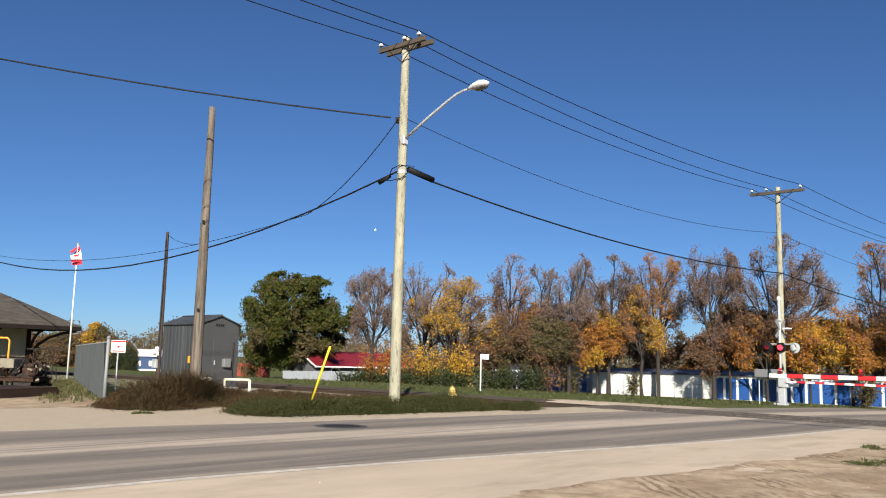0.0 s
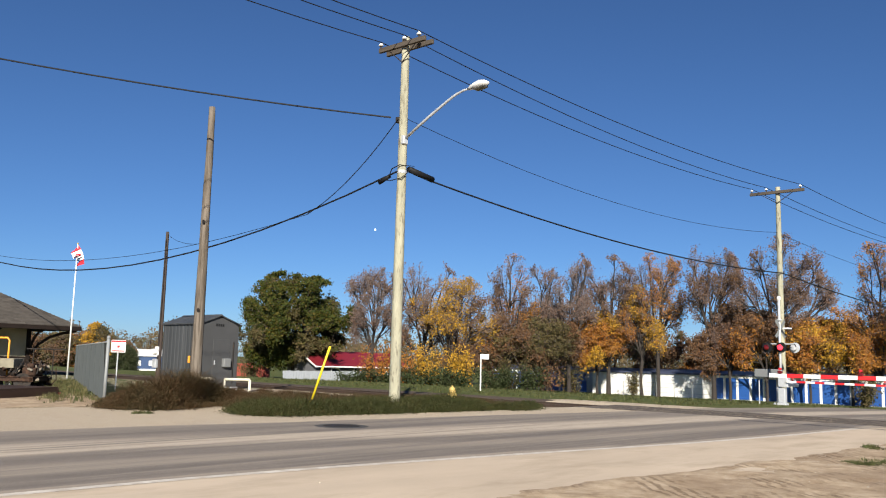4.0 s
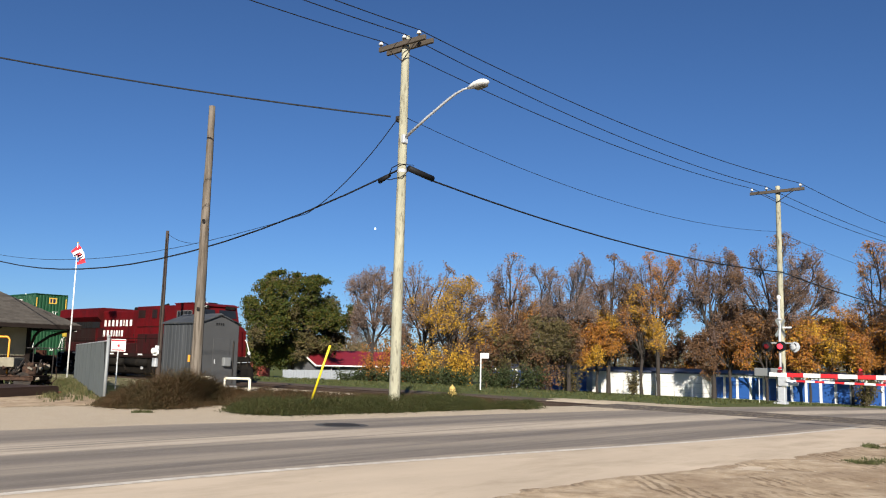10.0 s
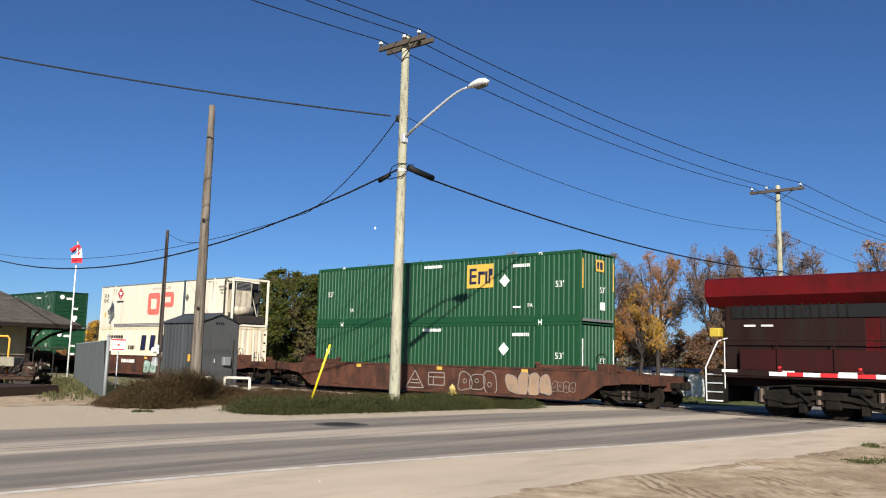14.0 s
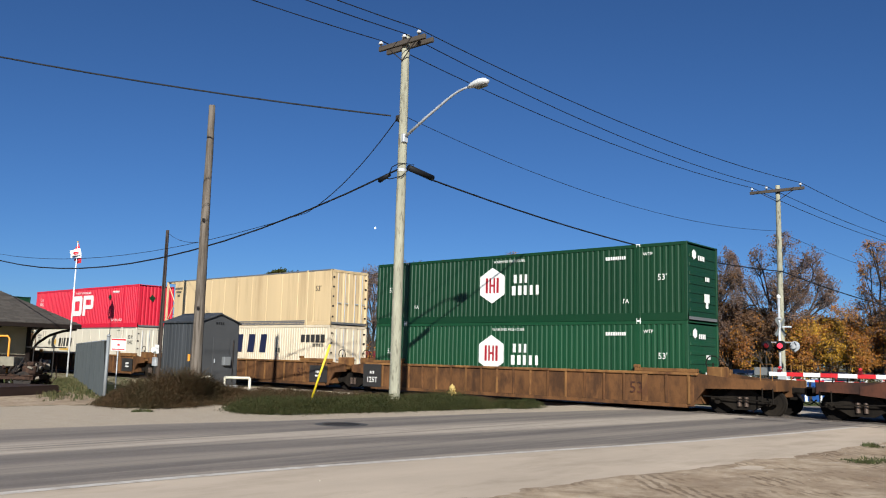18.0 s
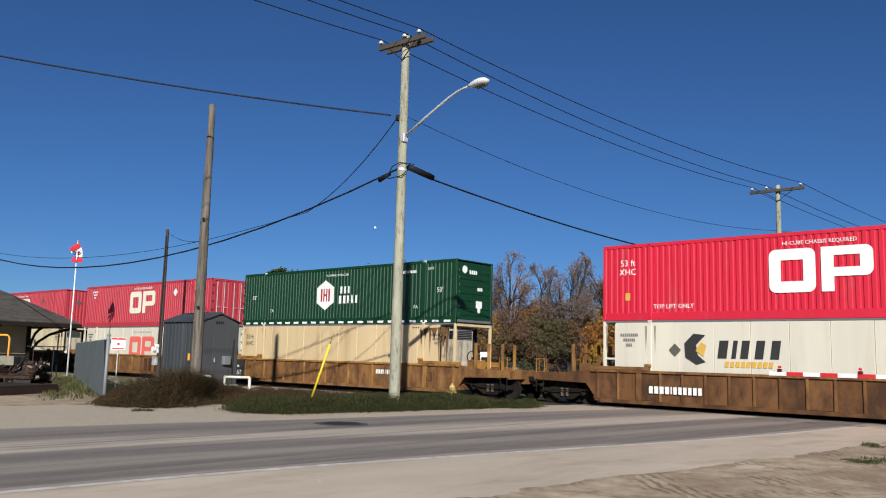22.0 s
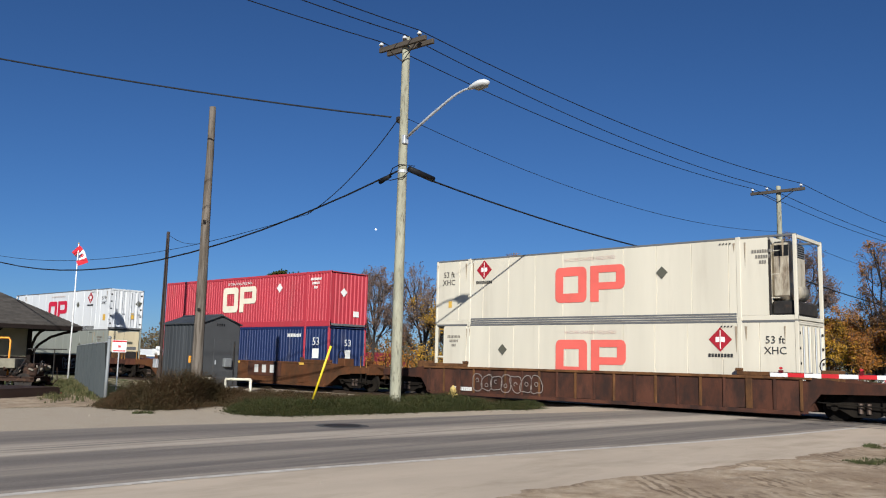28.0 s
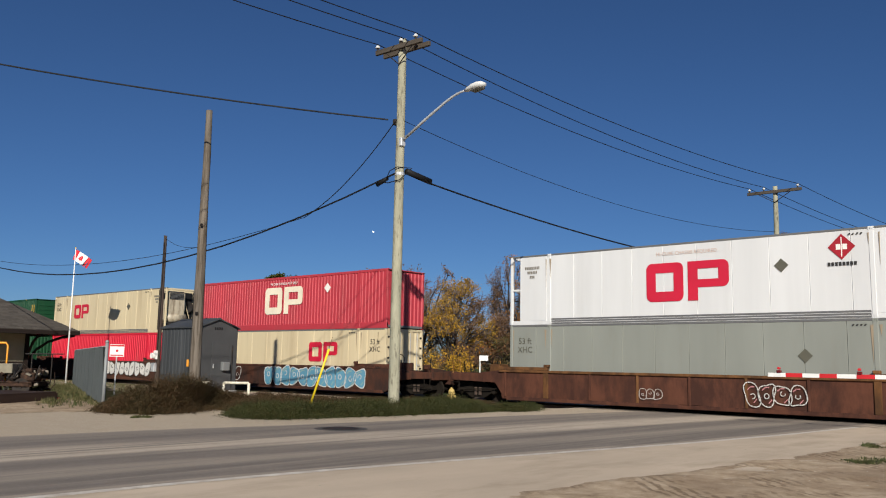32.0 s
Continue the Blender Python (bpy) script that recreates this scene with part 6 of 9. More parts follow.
    for s in (-1, 1):
        part("air_reservoir", MB().tube([(-3.9, s * 1.36, 0.98), (-0.9, s * 1.36, 0.98)], 0.27, 10), "loco_black", t, smooth=True)
        part("air_reservoir", MB().tube([(-0.4, s * 1.36, 0.98), (2.2, s * 1.36, 0.98)], 0.27, 10), "loco_black", t, smooth=True)
        for x in (-4.2, -0.65, 2.6):
            part("tank_band", MB().box(x, x + 0.09, *sorted((s * 1.43, s * 1.3)), 0.42, 1.22, 0.01), "truck_grime", t)
        part("fuel_gauge", MB().box(1.5, 1.72, *sorted((s * 1.44, s * 1.36)), 0.55, 0.8, 0.01), "galv", t)
        part("sill_pipe", MB().tube([(-4.6, s * 1.46, 1.3), (3.2, s * 1.46, 1.3)], 0.03, 6), "loco_black", t)
        part("tank_ladder", MB().box(3.0, 3.3, *sorted((s * 1.46, s * 1.3)), 0.35, 1.28), "truck_grime", t)
    for cx in (-6.65, 6.05):
        b = part("bogie", MB().box(-2.3, 2.3, -1.0, 1.0, 0.5, 0.9, 0.04), "truck_grime", t, m=pose(cx, 0, 0))
        for s in (-1, 1):
            y = s * 1.16
            part("side_frame", MB().prism([(-2.55, 0.5), (-2.5, 0.85), (-1.2, 1.02), (-0.4, 0.9), (0.4, 0.9), (1.2, 1.02), (2.5, 0.85), (2.55, 0.5), (2.2, 0.42), (1.5, 0.34), (0.7, 0.44), (-0.7, 0.44), (-1.5, 0.34), (-2.2, 0.42)], "y", y - 0.09, y + 0.09), "truck_grime", b)
            for x in (-1.85, 0.0, 1.85):
                part("journal_box", MB().box(x - 0.26, x + 0.26, y - 0.16 if s < 0 else y - 0.1, y + 0.1 if s < 0 else y + 0.16, 0.34, 0.78, 0.05), "truck_grime", b)
                part("spring", MB().tube([(x - 0.42, y - 0.1, 0.5), (x - 0.42, y - 0.1, 0.95)], 0.1, 8), "rail", b)
            part("equaliser", MB().prism([(-2.2, 0.62), (-1.3, 0.5), (-0.5, 0.66), (0.5, 0.66), (1.3, 0.5), (2.2, 0.62), (2.2, 0.74), (1.3, 0.64), (0.5, 0.8), (-0.5, 0.8), (-1.3, 0.64), (-2.2, 0.74)], "y", *sorted((y + s * 0.1, y + s * 0.2))), "truck_grime", b)
            for x in (-0.95, 0.95):
                part("damper", MB().tube([(x - 0.3, y + s * 0.2, 1.05), (x + 0.25, y + s * 0.2, 0.55)], 0.055, 8), "loco_black", b)
                part("brake_hanger", MB().box(x - 0.12, x + 0.12, y - 0.16, y + 0.16, 0.2, 0.52, 0.03), "truck_grime", b)
            part("brake_pipe", MB().tube([(-2.4, y + s * 0.2, 0.98), (-1.0, y + s * 0.22, 1.1), (1.0, y + s * 0.22, 1.1), (2.4, y + s * 0.2, 0.98)], 0.025, 6), "truck_grime", b)
            part("brake_cylinder", MB().tube([(-1.2, y - 0.14, 0.95), (-0.6, y - 0.14, 0.95)], 0.13, 8), "truck_grime", b)
            part("brake_cylinder", MB().tube([(0.6, y - 0.14, 0.95), (1.2, y - 0.14, 0.95)], 0.13, 8), "truck_grime", b)
            part("sand_pipe", MB().tube([(2.6, y, 1.0), (2.65, y, 0.4), (2.5, y, 0.12)], 0.03, 6), "truck_grime", b)
        for x in (-1.85, 0.0, 1.85):
            wheelset(b, x, 0.53)
    # lettering
    up_y = -1.2
    name_shapes([1.15, 1.0, 1.1, 1.0, 1.1, 0.34, 1.0, 1.1], 0.42, "logo_white", t, Matrix.Translation((-2.4, up_y - 0.004, 3.6)) @ SIDE, 0.26, 0.66, "white block shapes of a name")
    name_shapes([1.1, 1.0, 1.0, 0.34, 0.9, 0.34, 1.0], 0.42, "logo_white", t, Matrix.Translation((-3.02, up_y - 0.004, 2.9)) @ SIDE, 0.24, 0.66)
    lettering("8915", 0.33, "logo_white", cab, Matrix.Translation((6.13, -1.526, 3.2)) @ SIDE @ Matrix.Diagonal((1.4, 1, 1, 1)))
    flat_shape([rect(-0.15, 0.15, -0.15, 0.15)], "logo_white", t, Matrix.Translation((7.85, -1.526, 2.1)) @ SIDE, "white_placard")
    flat_shape([rect(-0.5, -0.1, -0.03, 0.03), rect(0.1, 0.5, -0.03, 0.03)], "logo_white", t, Matrix.Translation((-9.0, -1.206, 3.05)) @ SIDE, "small_writing")
    return t


loco = locomotive()
ride(loco, "loco", 0, 32.15 - HX)


# ---------------------------------------------------------------- things before the track
# topped old pole
op = thing("old_pole", "bare topped old pole of grey cracked wood among weeds", "pole", pose(-26.8, 16.8, 0))
part("post", bent_pole((0, 0, -0.2), (0, 0, 10.8), 0.215, 0.115, 0.06, 22), "oldpole", op, smooth=True)
part("warning_plate", MB().box(-0.27, -0.2, -0.2, -0.13, 1.35, 1.6, 0.01), "orange_paint", op)
part("conduit", MB().tube([(-0.21, -0.1, 0.0), (-0.2, -0.1, 1.3)], 0.03, 6), "dark_metal", op)
for z in (3.2, 6.4):
    part("staple", MB().box(0.12, 0.2, -0.2, -0.14, z, z + 0.1), "dark_metal", op)

sp = thing("service_pole", "slim dark service pole with a meter box", "utility pole", pose(-44.4, 25.4, 0))
part("post", bent_pole((0, 0, -0.2), (0, 0, 8.7), 0.14, 0.09, 0.04), "tarred_pole", sp, smooth=True)
part("meter", MB().lathe([(0.02, -0.16), (0.16, -0.16), (0.17, 0.0), (0.12, 0.06), (0.02, 0.07)], 14, (-0.05, -0.25, 1.75), "y"), "white_paint", sp)
part("meter_box", MB().box(-0.24, 0.12, -0.3, -0.12, 0.85, 1.35, 0.02), "galv", sp, "grey meter box")
part("meter_back", MB().box(-0.2, 0.14, -0.2, -0.1, 1.55, 2.05, 0.02), "white_paint", sp)
part("conduit", MB().tube([(0.1, -0.16, 1.3), (0.12, -0.13, 5.0), (0.1, -0.12, 8.3)], 0.025, 6), "dark_metal", sp)
part("looped_wire", MB().tube([(0.1, 0, 8.4), (0.35, -0.1, 8.2), (0.3, -0.1, 7.6), (0.12, -0.1, 7.2)], 0.012, 5), "black", sp)

# signal hut
M["hut"] = surface("hut_sheet_metal", (0.05, 0.053, 0.056), 0.55, 0.0, vary=0.25, scale=0.9, fine=20, streak=(1, 1, 0.1), dirt=(0.12, 0.12, 0.12), dirt_max=0.5, spec=0.15)
M["hut_end"] = surface("hut_end_metal", (0.062, 0.063, 0.065), 0.55, 0.0, vary=0.12, scale=0.9, fine=20, dirt=(0.06, 0.06, 0.06), dirt_max=0.6, spec=0.15)
M["box_grey"] = surface("dull_grey_box", (0.17, 0.175, 0.175), 0.6, 0.1, vary=0.12)
hut = thing("signal_hut", "dark grey ribbed metal railway signal hut", "hut", pose(-35.0, 22.0, 0))
part("side_wall", corrugated(3.2, 2.95, 0.32, 0.022), "hut", hut, m=pose(-3.2, 0.0, 0.15))
part("side_wall", corrugated(3.2, 2.95, 0.32, 0.022), "hut", hut, m=pose(0.0, 2.2, 0.15, 0, 0, 180))
gable = [(0.02, 0.15), (2.18, 0.15), (2.18, 3.12), (1.1, 3.52), (0.02, 3.12)]
for x in (-3.19, -0.05):
    part("end_wall", MB().prism(gable, "x", x, x + 0.05), "hut_end", hut)
for s, y in ((-1, 0.0), (1, 2.2)):
    part("roof_panel", MB().prism([(y + s * 0.08, 3.07), (y + s * 0.08, 3.13), (1.1, 3.57), (1.1, 3.51)], "x", -3.3, 0.1), "hut", hut)
part("ridge_cap", MB().prism([(0.95, 3.5), (1.1, 3.6), (1.25, 3.5)], "x", -3.32, 0.12), "hut_end", hut)
d = part("door", MB().box(0.0, 0.03, 0.78, 1.72, 0.3, 2.4, 0.01), "hut_end", hut)
part("handle", MB().box(0.03, 0.07, 0.86, 0.9, 1.2, 1.4), "galv", d)
part("meter_box", MB().box(0.0, 0.22, 1.3, 1.7, 1.08, 1.5, 0.03), "box_grey", hut, "grey meter box")
part("conduit", MB().tube([(0.05, 1.9, 0.3), (0.05, 1.9, 2.3)], 0.025, 6), "dark_metal", hut)
for i in range(4):
    part("vent_slot", MB().box(0.0, 0.02, 0.9 + i * 0.12, 0.96 + i * 0.12, 3.02, 3.14), "black", hut)
part("footing", MB().box(-3.25, 0.05, -0.05, 2.25, -0.1, 0.15), "galv", hut)

# white pipe barriers
M["pipe"] = surface("cream_pipe_paint", (0.72, 0.66, 0.52), 0.5, vary=0.08, dirt=(0.35, 0.28, 0.2), dirt_at=(0.55, 0.8))
for a, b, legs in (((-27.9, 19.92), (-28.62, 19.25), (0,)), ((-28.92, 18.96), (-29.35, 18.58), (1,))):
    g = thing("pipe_barrier", "low cream-painted pipe barrier beside the weeds", "barrier", pose(a[0], a[1], 0), "pipe barriers")
    v = Vector((b[0] - a[0], b[1] - a[1], 0))
    part("rail", MB().tube([(0, 0, 0.72), v + Vector((0, 0, 0.72))], 0.055, 10), "pipe", g, smooth=True)
    for k in (0, 1):
        q = v * k
        part("leg", MB().tube([(q.x, q.y, -0.1), (q.x, q.y, 0.72)], 0.055 if k in legs else 0.04, 10), "pipe", g, smooth=True)

# chain-link fence
M["fence_steel"] = surface("weathered_fence_steel", (0.24, 0.25, 0.25), 0.6, 0.2, vary=0.12)
M["wire"] = surface("galvanised_wire", (0.05, 0.057, 0.057), 0.65, 0.0, vary=0.1)
A, B = Vector((-26.62, 13.38, 0)), Vector((-49.0, 22.7, 0))
fence = thing("chain_link_fence", "tall grey chain-link fence with a steel corner post", "fence", pose(*A))
fd = (B - A).normalized()
fl = (B - A).length
part("corner_post", MB().tube([(0, 0, -0.2), (0, 0, 2.12)], 0.055, 12).lathe([(0.06, 2.1), (0.065, 2.14), (0.03, 2.19), (0.005, 2.2)], 12), "fence_steel", fence, smooth=True)
for i in range(1, 9):
    q = fd * (fl * i / 8)
    part("post", MB().tube([(q.x, q.y, -0.2), (q.x, q.y, 2.02)], 0.026, 8), "wire", fence)
part("top_rail", MB().tube([(0, 0, 2.0), (fd * fl).to_tuple()[:2] + (2.0,)], 0.02, 6), "galv", fence)
net = MB()
pitch = 0.06
for k in range(int(fl / pitch)):
    for s in (1, -1):
        u0, u1 = k * pitch, k * pitch + s * 1.9
        z0, z1 = 0.08, 1.98
        if u1 > fl:
            z1, u1 = z0 + (fl - u0), fl
        if u1 < 0:
            z1, u1 = z0 + u0, 0
        p, q = fd * u0, fd * u1
        w = 0.008
        o = Vector((-fd.y, fd.x, 0)) * 0.004 * s
        net.tube([(p.x + o.x, p.y + o.y, z0), (q.x + o.x, q.y + o.y, z1)], 0.0065, 3, cap=False)
part("chain_link_mesh", net, "wire", fence, kind="stuff")

# red and white notice
no = thing("notice_sign", "white notice sign with red bands on a steel post", "sign", pose(-35.68, 18.41, 0, 0, 0, 66))
part("post", MB().tube([(0, 0.03, -0.2), (0, 0.03, 2.1)], 0.03, 8), "galv", no)
pl = part("panel", MB().box(-0.3, 0.3, -0.02, 0.0, 1.66, 2.2, 0.004), "white_paint", no)
part("red_band", MB().box(-0.29, 0.29, -0.024, -0.02, 2.11, 2.18), "red_paint", pl)
part("red_band", MB().box(-0.26, 0.26, -0.024, -0.02, 1.7, 1.75), "red_paint", pl)
part("red_mark", MB().box(-0.05, 0.05, -0.024, -0.02, 1.87, 1.97), "red_paint", pl)

# flagpole
fp = thing("flagpole", "slim white flagpole flying a red and white flag", "flagpole", pose(-52.2, 23.75, 0))
part("pole", MB().tube([(0, 0, -0.1), (0, 0, 8.35)], 0.055, 10, 0.03), "white_paint", fp, smooth=True)
part("finial", MB().lathe([(0.02, 8.34), (0.05, 8.37), (0.05, 8.41), (0.01, 8.44)], 10), "logo_gold", fp)
M["flag_red"] = surface("red_flag_cloth", (0.62, 0.02, 0.035), 0.8, vary=0.06)
M["flag_white"] = surface("white_flag_cloth", (0.8, 0.79, 0.78), 0.8, vary=0.04)
FLAG = []
for i in range(8):
    cloth = MB().box(0, 0.165, -0.004, 0.004, -0.64, 0.0)
    ob = part("flag_strip", cloth, "flag_red" if i in (0, 1, 6, 7) else "flag_white", fp, m=pose(0.04 + i * 0.22, 0, 8.28, 0, 0, 42))
    if i in (3, 4):
        leaf = MB()
        for s in (-0.007, 0.005):
            leaf.prism([(0.02, -0.42), (0.155, -0.5), (0.155, -0.12), (0.07, -0.22)] if i == 3 else [(0.005, -0.5), (0.145, -0.42), (0.1, -0.22), (0.005, -0.12)], "y", s, s + 0.002)
        part("leaf_mark", leaf, "flag_red", ob)
    FLAG.append(ob)

# guy-wire guard, hydrant
gg = thing("guy_guard", "leaning yellow plastic guard on a guy wire", "guy guard", pose(-23.02, 18.95, 0))
part("guard", MB().tube([(0, 0, -0.05), (0.68, 0.24, 2.05)], 0.04, 10), "yellow_paint", gg, smooth=True)
part("guy_wire", MB().tube([(0.66, 0.23, 2.0), (0.8, 0.28, 2.45)], 0.006, 4), "dark_metal", gg)
hy = thing("fire_hydrant", "yellow fire hydrant standing in the grass", "hydrant", pose(-20.64, 23.7, 0))
M["hydrant"] = surface("faded_hydrant_yellow", (0.5, 0.36, 0.11), 0.6, vary=0.15, dirt=(0.3, 0.2, 0.1))
part("barrel", MB().lathe([(0.15, -0.05), (0.15, 0.03), (0.1, 0.05), (0.1, 0.5), (0.13, 0.52), (0.13, 0.56)], 14), "hydrant", hy, smooth=True)
part("bonnet", MB().lathe([(0.125, 0.56), (0.11, 0.64), (0.06, 0.7), (0.03, 0.71), (0.03, 0.75), (0.01, 0.755)], 14), "hydrant", hy, smooth=True)
for s in (-1, 1):
    part("cap", MB().lathe([(0.03, 0.08), (0.06, 0.1), (0.065, 0.17), (0.03, 0.19)], 10, (0, 0, 0.42), "x") if s > 0 else MB().lathe([(0.03, -0.19), (0.065, -0.17), (0.06, -0.1), (0.03, -0.08)], 10, (0, 0, 0.42), "x"), "hydrant", hy)

# ---------------------------------------------------------------- old station
M["shingle"] = surface("grey_shingles", (0.075, 0.066, 0.057), 0.9, vary=0.4, scale=2, fine=18, bump=0.4, streak=(1, 1, 1), piece=0.35, spec=0.15)
M["eave"] = surface("dark_brown_eave", (0.016, 0.011, 0.009), 0.7, vary=0.2, spec=0.15)
M["cream_wall"] = surface("station_cream_wall", (0.30, 0.26, 0.18), 0.8, vary=0.1, scale=2)
st = thing("station_building", "old station with a wide hipped shingle roof and dark brackets", "building", pose(-55.4, 25.9, 0))
RX, RY, EZ, RISE = 24.0, 10.0, 3.3, 2.75
ridge0, ridge1 = (-5, -5, EZ + RISE), (-RX + 5, -5, EZ + RISE)
c = [(0, 0, EZ), (0, -RY, EZ), (-RX, -RY, EZ), (-RX, 0, EZ)]
roof = MB()
for poly in ((c[0], c[1], ridge0), (c[1], c[2], ridge1, ridge0), (c[2], c[3], ridge1), (c[3], c[0], ridge0, ridge1)):
    low = [(x, y, z - 0.12) for x, y, z in poly]
    k = len(poly)
    roof.add(list(poly) + low, [tuple(range(k))[::-1], tuple(range(k, 2 * k))] + [(i, (i + 1) % k, k + (i + 1) % k, k + i) for i in range(k)])
part("roof", roof, "shingle", st, "grey hipped shingle roof")
# shingle courses on the end slope: uneven strips
rnd = random.Random(5)
for i in range(24):
    u0 = i / 24
    z = EZ + RISE * u0 + 0.012
    y0, y1 = -5 * u0 - 0.24, -RY + 5 * u0 + 0.24
    n = max(2, int((y0 - y1) / 0.55))
    for j in range(n):
        a, b = y0 + (y1 - y0) * j / n, y0 + (y1 - y0) * (j + 1) / n
        x0 = -5 * u0 + rnd.uniform(0, 0.02)
        x1 = x0 - 5 / 24 - 0.05
        sh = MB().add([(x0, a - 0.006, z), (x0, b + 0.006, z), (x1, b + 0.006, z + (x0 - x1) * RISE / 5), (x1, a - 0.006, z + (x0 - x1) * RISE / 5),
                       (x0, a - 0.006, z + 0.022), (x0, b + 0.006, z + 0.022), (x1, b + 0.006, z + 0.008 + (x0 - x1) * RISE / 5), (x1, a - 0.006, z + 0.008 + (x0 - x1) * RISE / 5)],
                      [(0, 1, 2, 3), (4, 7, 6, 5), (0, 4, 5, 1), (0, 3, 7, 4), (1, 5, 6, 2)])
        part("shingle", sh, "shingle", st)
part("soffit", MB().box(-RX + 0.05, -0.05, -RY + 0.05, -0.05, EZ - 0.24, EZ - 0.13), "eave", st)
part("fascia", MB().box(-0.06, 0.02, -RY, 0.0, EZ - 0.28, EZ - 0.02), "eave", st)
part("fascia", MB().box(-RX, 0.0, -0.04, 0.02, EZ - 0.28, EZ - 0.02), "eave", st)
part("wall", MB().box(-RX + 2.3, -2.3, -RY + 2.3, -2.3, 0, EZ - 0.2), "cream_wall", st)
part("wainscot", MB().box(-RX + 2.25, -2.25, -RY + 2.25, -2.25, 0, 1.25), "eave", st)
for y in (-2.35, -5.0, -7.6):
    part("corner_board", MB().box(-2.3, -2.2, y - 0.2, y + 0.05, 0, EZ - 0.2), "eave", st)
    pts = [(-2.2, y, 1.45), (-1.95, y, 2.05), (-1.5, y, 2.55), (-0.9, y, 2.85), (-0.25, y, 3.0)]
    part("bracket", MB().tube(pts, 0.09, 6), "eave", st)
pts = [(-2.3, -2.2, 1.45), (-2.0, -1.9, 2.05), (-1.5, -1.4, 2.55), (-0.9, -0.8, 2.85), (-0.25, -0.2, 3.0)]
part("bracket", MB().tube(pts, 0.09, 6), "eave", st)
part("chimney", MB().box(-8.5, -7.8, -5.4, -4.7, 5.2, 6.9, 0.03), "shingle", st)

# platform, old rail cart and railing before the station
# timber colour darkened to hold the shadow that lies on the platform
M["platform_wood"] = surface("shadowed_platform_timber", (0.045, 0.028, 0.022), 0.9, vary=0.3, scale=3, fine=30, bump=0.4, streak=(0.2, 1, 1), piece=0.4, spec=0.15)
pf = thing("timber_platform", "low timber platform at the edge of the gravel, coloured as if in shadow", "platform", pose(-32.4, 14.3, 0, 0, 0, 300))
for i in range(6):
    part("plank", MB().box(0, 14, -0.35 - i * 0.52, 0.14 - i * 0.52, 0.24, 0.32, 0.01), "platform_wood", pf)
part("skirt", MB().box(0, 14, 0.1, 0.16, -0.05, 0.25), "platform_wood", pf)
part("end_board", MB().box(-0.04, 0.02, -3.0, 0.16, -0.05, 0.27), "platform_wood", pf)
part("red_marker", MB().box(-0.25, -0.05, -0.1, 0.12, 0.0, 0.1, 0.01), "red_paint", pf)
M["crate_wood"] = surface("weathered_crate_wood", (0.2, 0.18, 0.13), 0.85, vary=0.25, scale=4)
M["rusty_iron"] = surface("rusty_iron", (0.04, 0.024, 0.018), 0.85, 0.1, vary=0.35, scale=4, bump=0.3, dirt=(0.13, 0.07, 0.04), dirt_max=0.6, spec=0.15)
ct = thing("rail_cart", "rusty old railway cart loaded with track machinery", "cart", pose(-37.92, 17.0, -0.12, 0, 0, 222))
part("frame", MB().box(0.9, 5.2, -0.75, -0.6, 0.42, 0.58, 0.01).box(0.9, 5.2, 0.6, 0.75, 0.42, 0.58, 0.01).box(0.9, 1.05, -0.75, 0.75, 0.42, 0.58).box(5.05, 5.2, -0.75, 0.75, 0.42, 0.58), "rusty_iron", ct)
for x in (1.4, 3.9):
    for s in (-1, 1):
        part("wheel", MB().lathe([(0.05, -0.05), (0.16, -0.04), (0.2, -0.02), (0.33, -0.05), (0.36, -0.05), (0.36, 0.04), (0.39, 0.06), (0.2, 0.03)], 18, (x, s * 0.62, 0.39), "y"), "dark_metal", ct)
    part("axle", MB().tube([(x, -0.7, 0.39), (x, 0.7, 0.39)], 0.04, 6), "dark_metal", ct)
for i in range(7):
    part("deck_board", MB().box(0.9 + i * 0.6, 1.4 + i * 0.6, -0.8, 0.8, 0.58, 0.63, 0.006), "rusty_iron", ct)
part("skirt_plate", MB().box(1.7, 2.4, -0.82, -0.78, 0.1, 0.55, 0.01), "rusty_iron", ct)
part("engine_block", MB().box(1.0, 1.6, -0.4, 0.4, 0.64, 1.02, 0.05).box(1.15, 1.45, -0.3, 0.3, 1.02, 1.2, 0.04), "rusty_iron", ct)
for i in range(70):
    a, b, c_ = rnd.uniform(0.02, 0.1), rnd.uniform(0.02, 0.1), rnd.uniform(0.02, 0.09)
    part("machine_part", MB().box(-a, a, -b, b, -c_, c_, 0.01), ("rusty_iron", "dark_metal", "rusty_iron", "rail")[i % 4], ct, m=pose(rnd.uniform(0.9, 2.7), rnd.uniform(-1.15, -0.7), rnd.uniform(0.15, 1.0), rnd.uniform(-60, 60), rnd.uniform(-60, 60), rnd.uniform(0, 90)))
for i in range(10):
    x = 0.95 + i * 0.17
    part("linkage", MB().tube([(x, -1.0, 0.15), (x + rnd.uniform(-0.3, 0.3), -1.05, rnd.uniform(0.4, 0.7)), (x + rnd.uniform(-0.4, 0.4), -0.8, rnd.uniform(0.8, 1.25))], 0.022, 5), "rusty_iron", ct)
part("crate", MB().box(1.95, 2.65, -0.45, 0.45, 0.98, 1.4, 0.02), "crate_wood", ct, "pale weathered crate")
part("crate_slat", MB().box(1.95, 2.65, -0.47, -0.45, 1.16, 1.21), "rusty_iron", ct)
part("tool_box", MB().box(3.1, 3.7, -0.5, 0.3, 0.64, 1.05, 0.02), "cream_wall", ct)
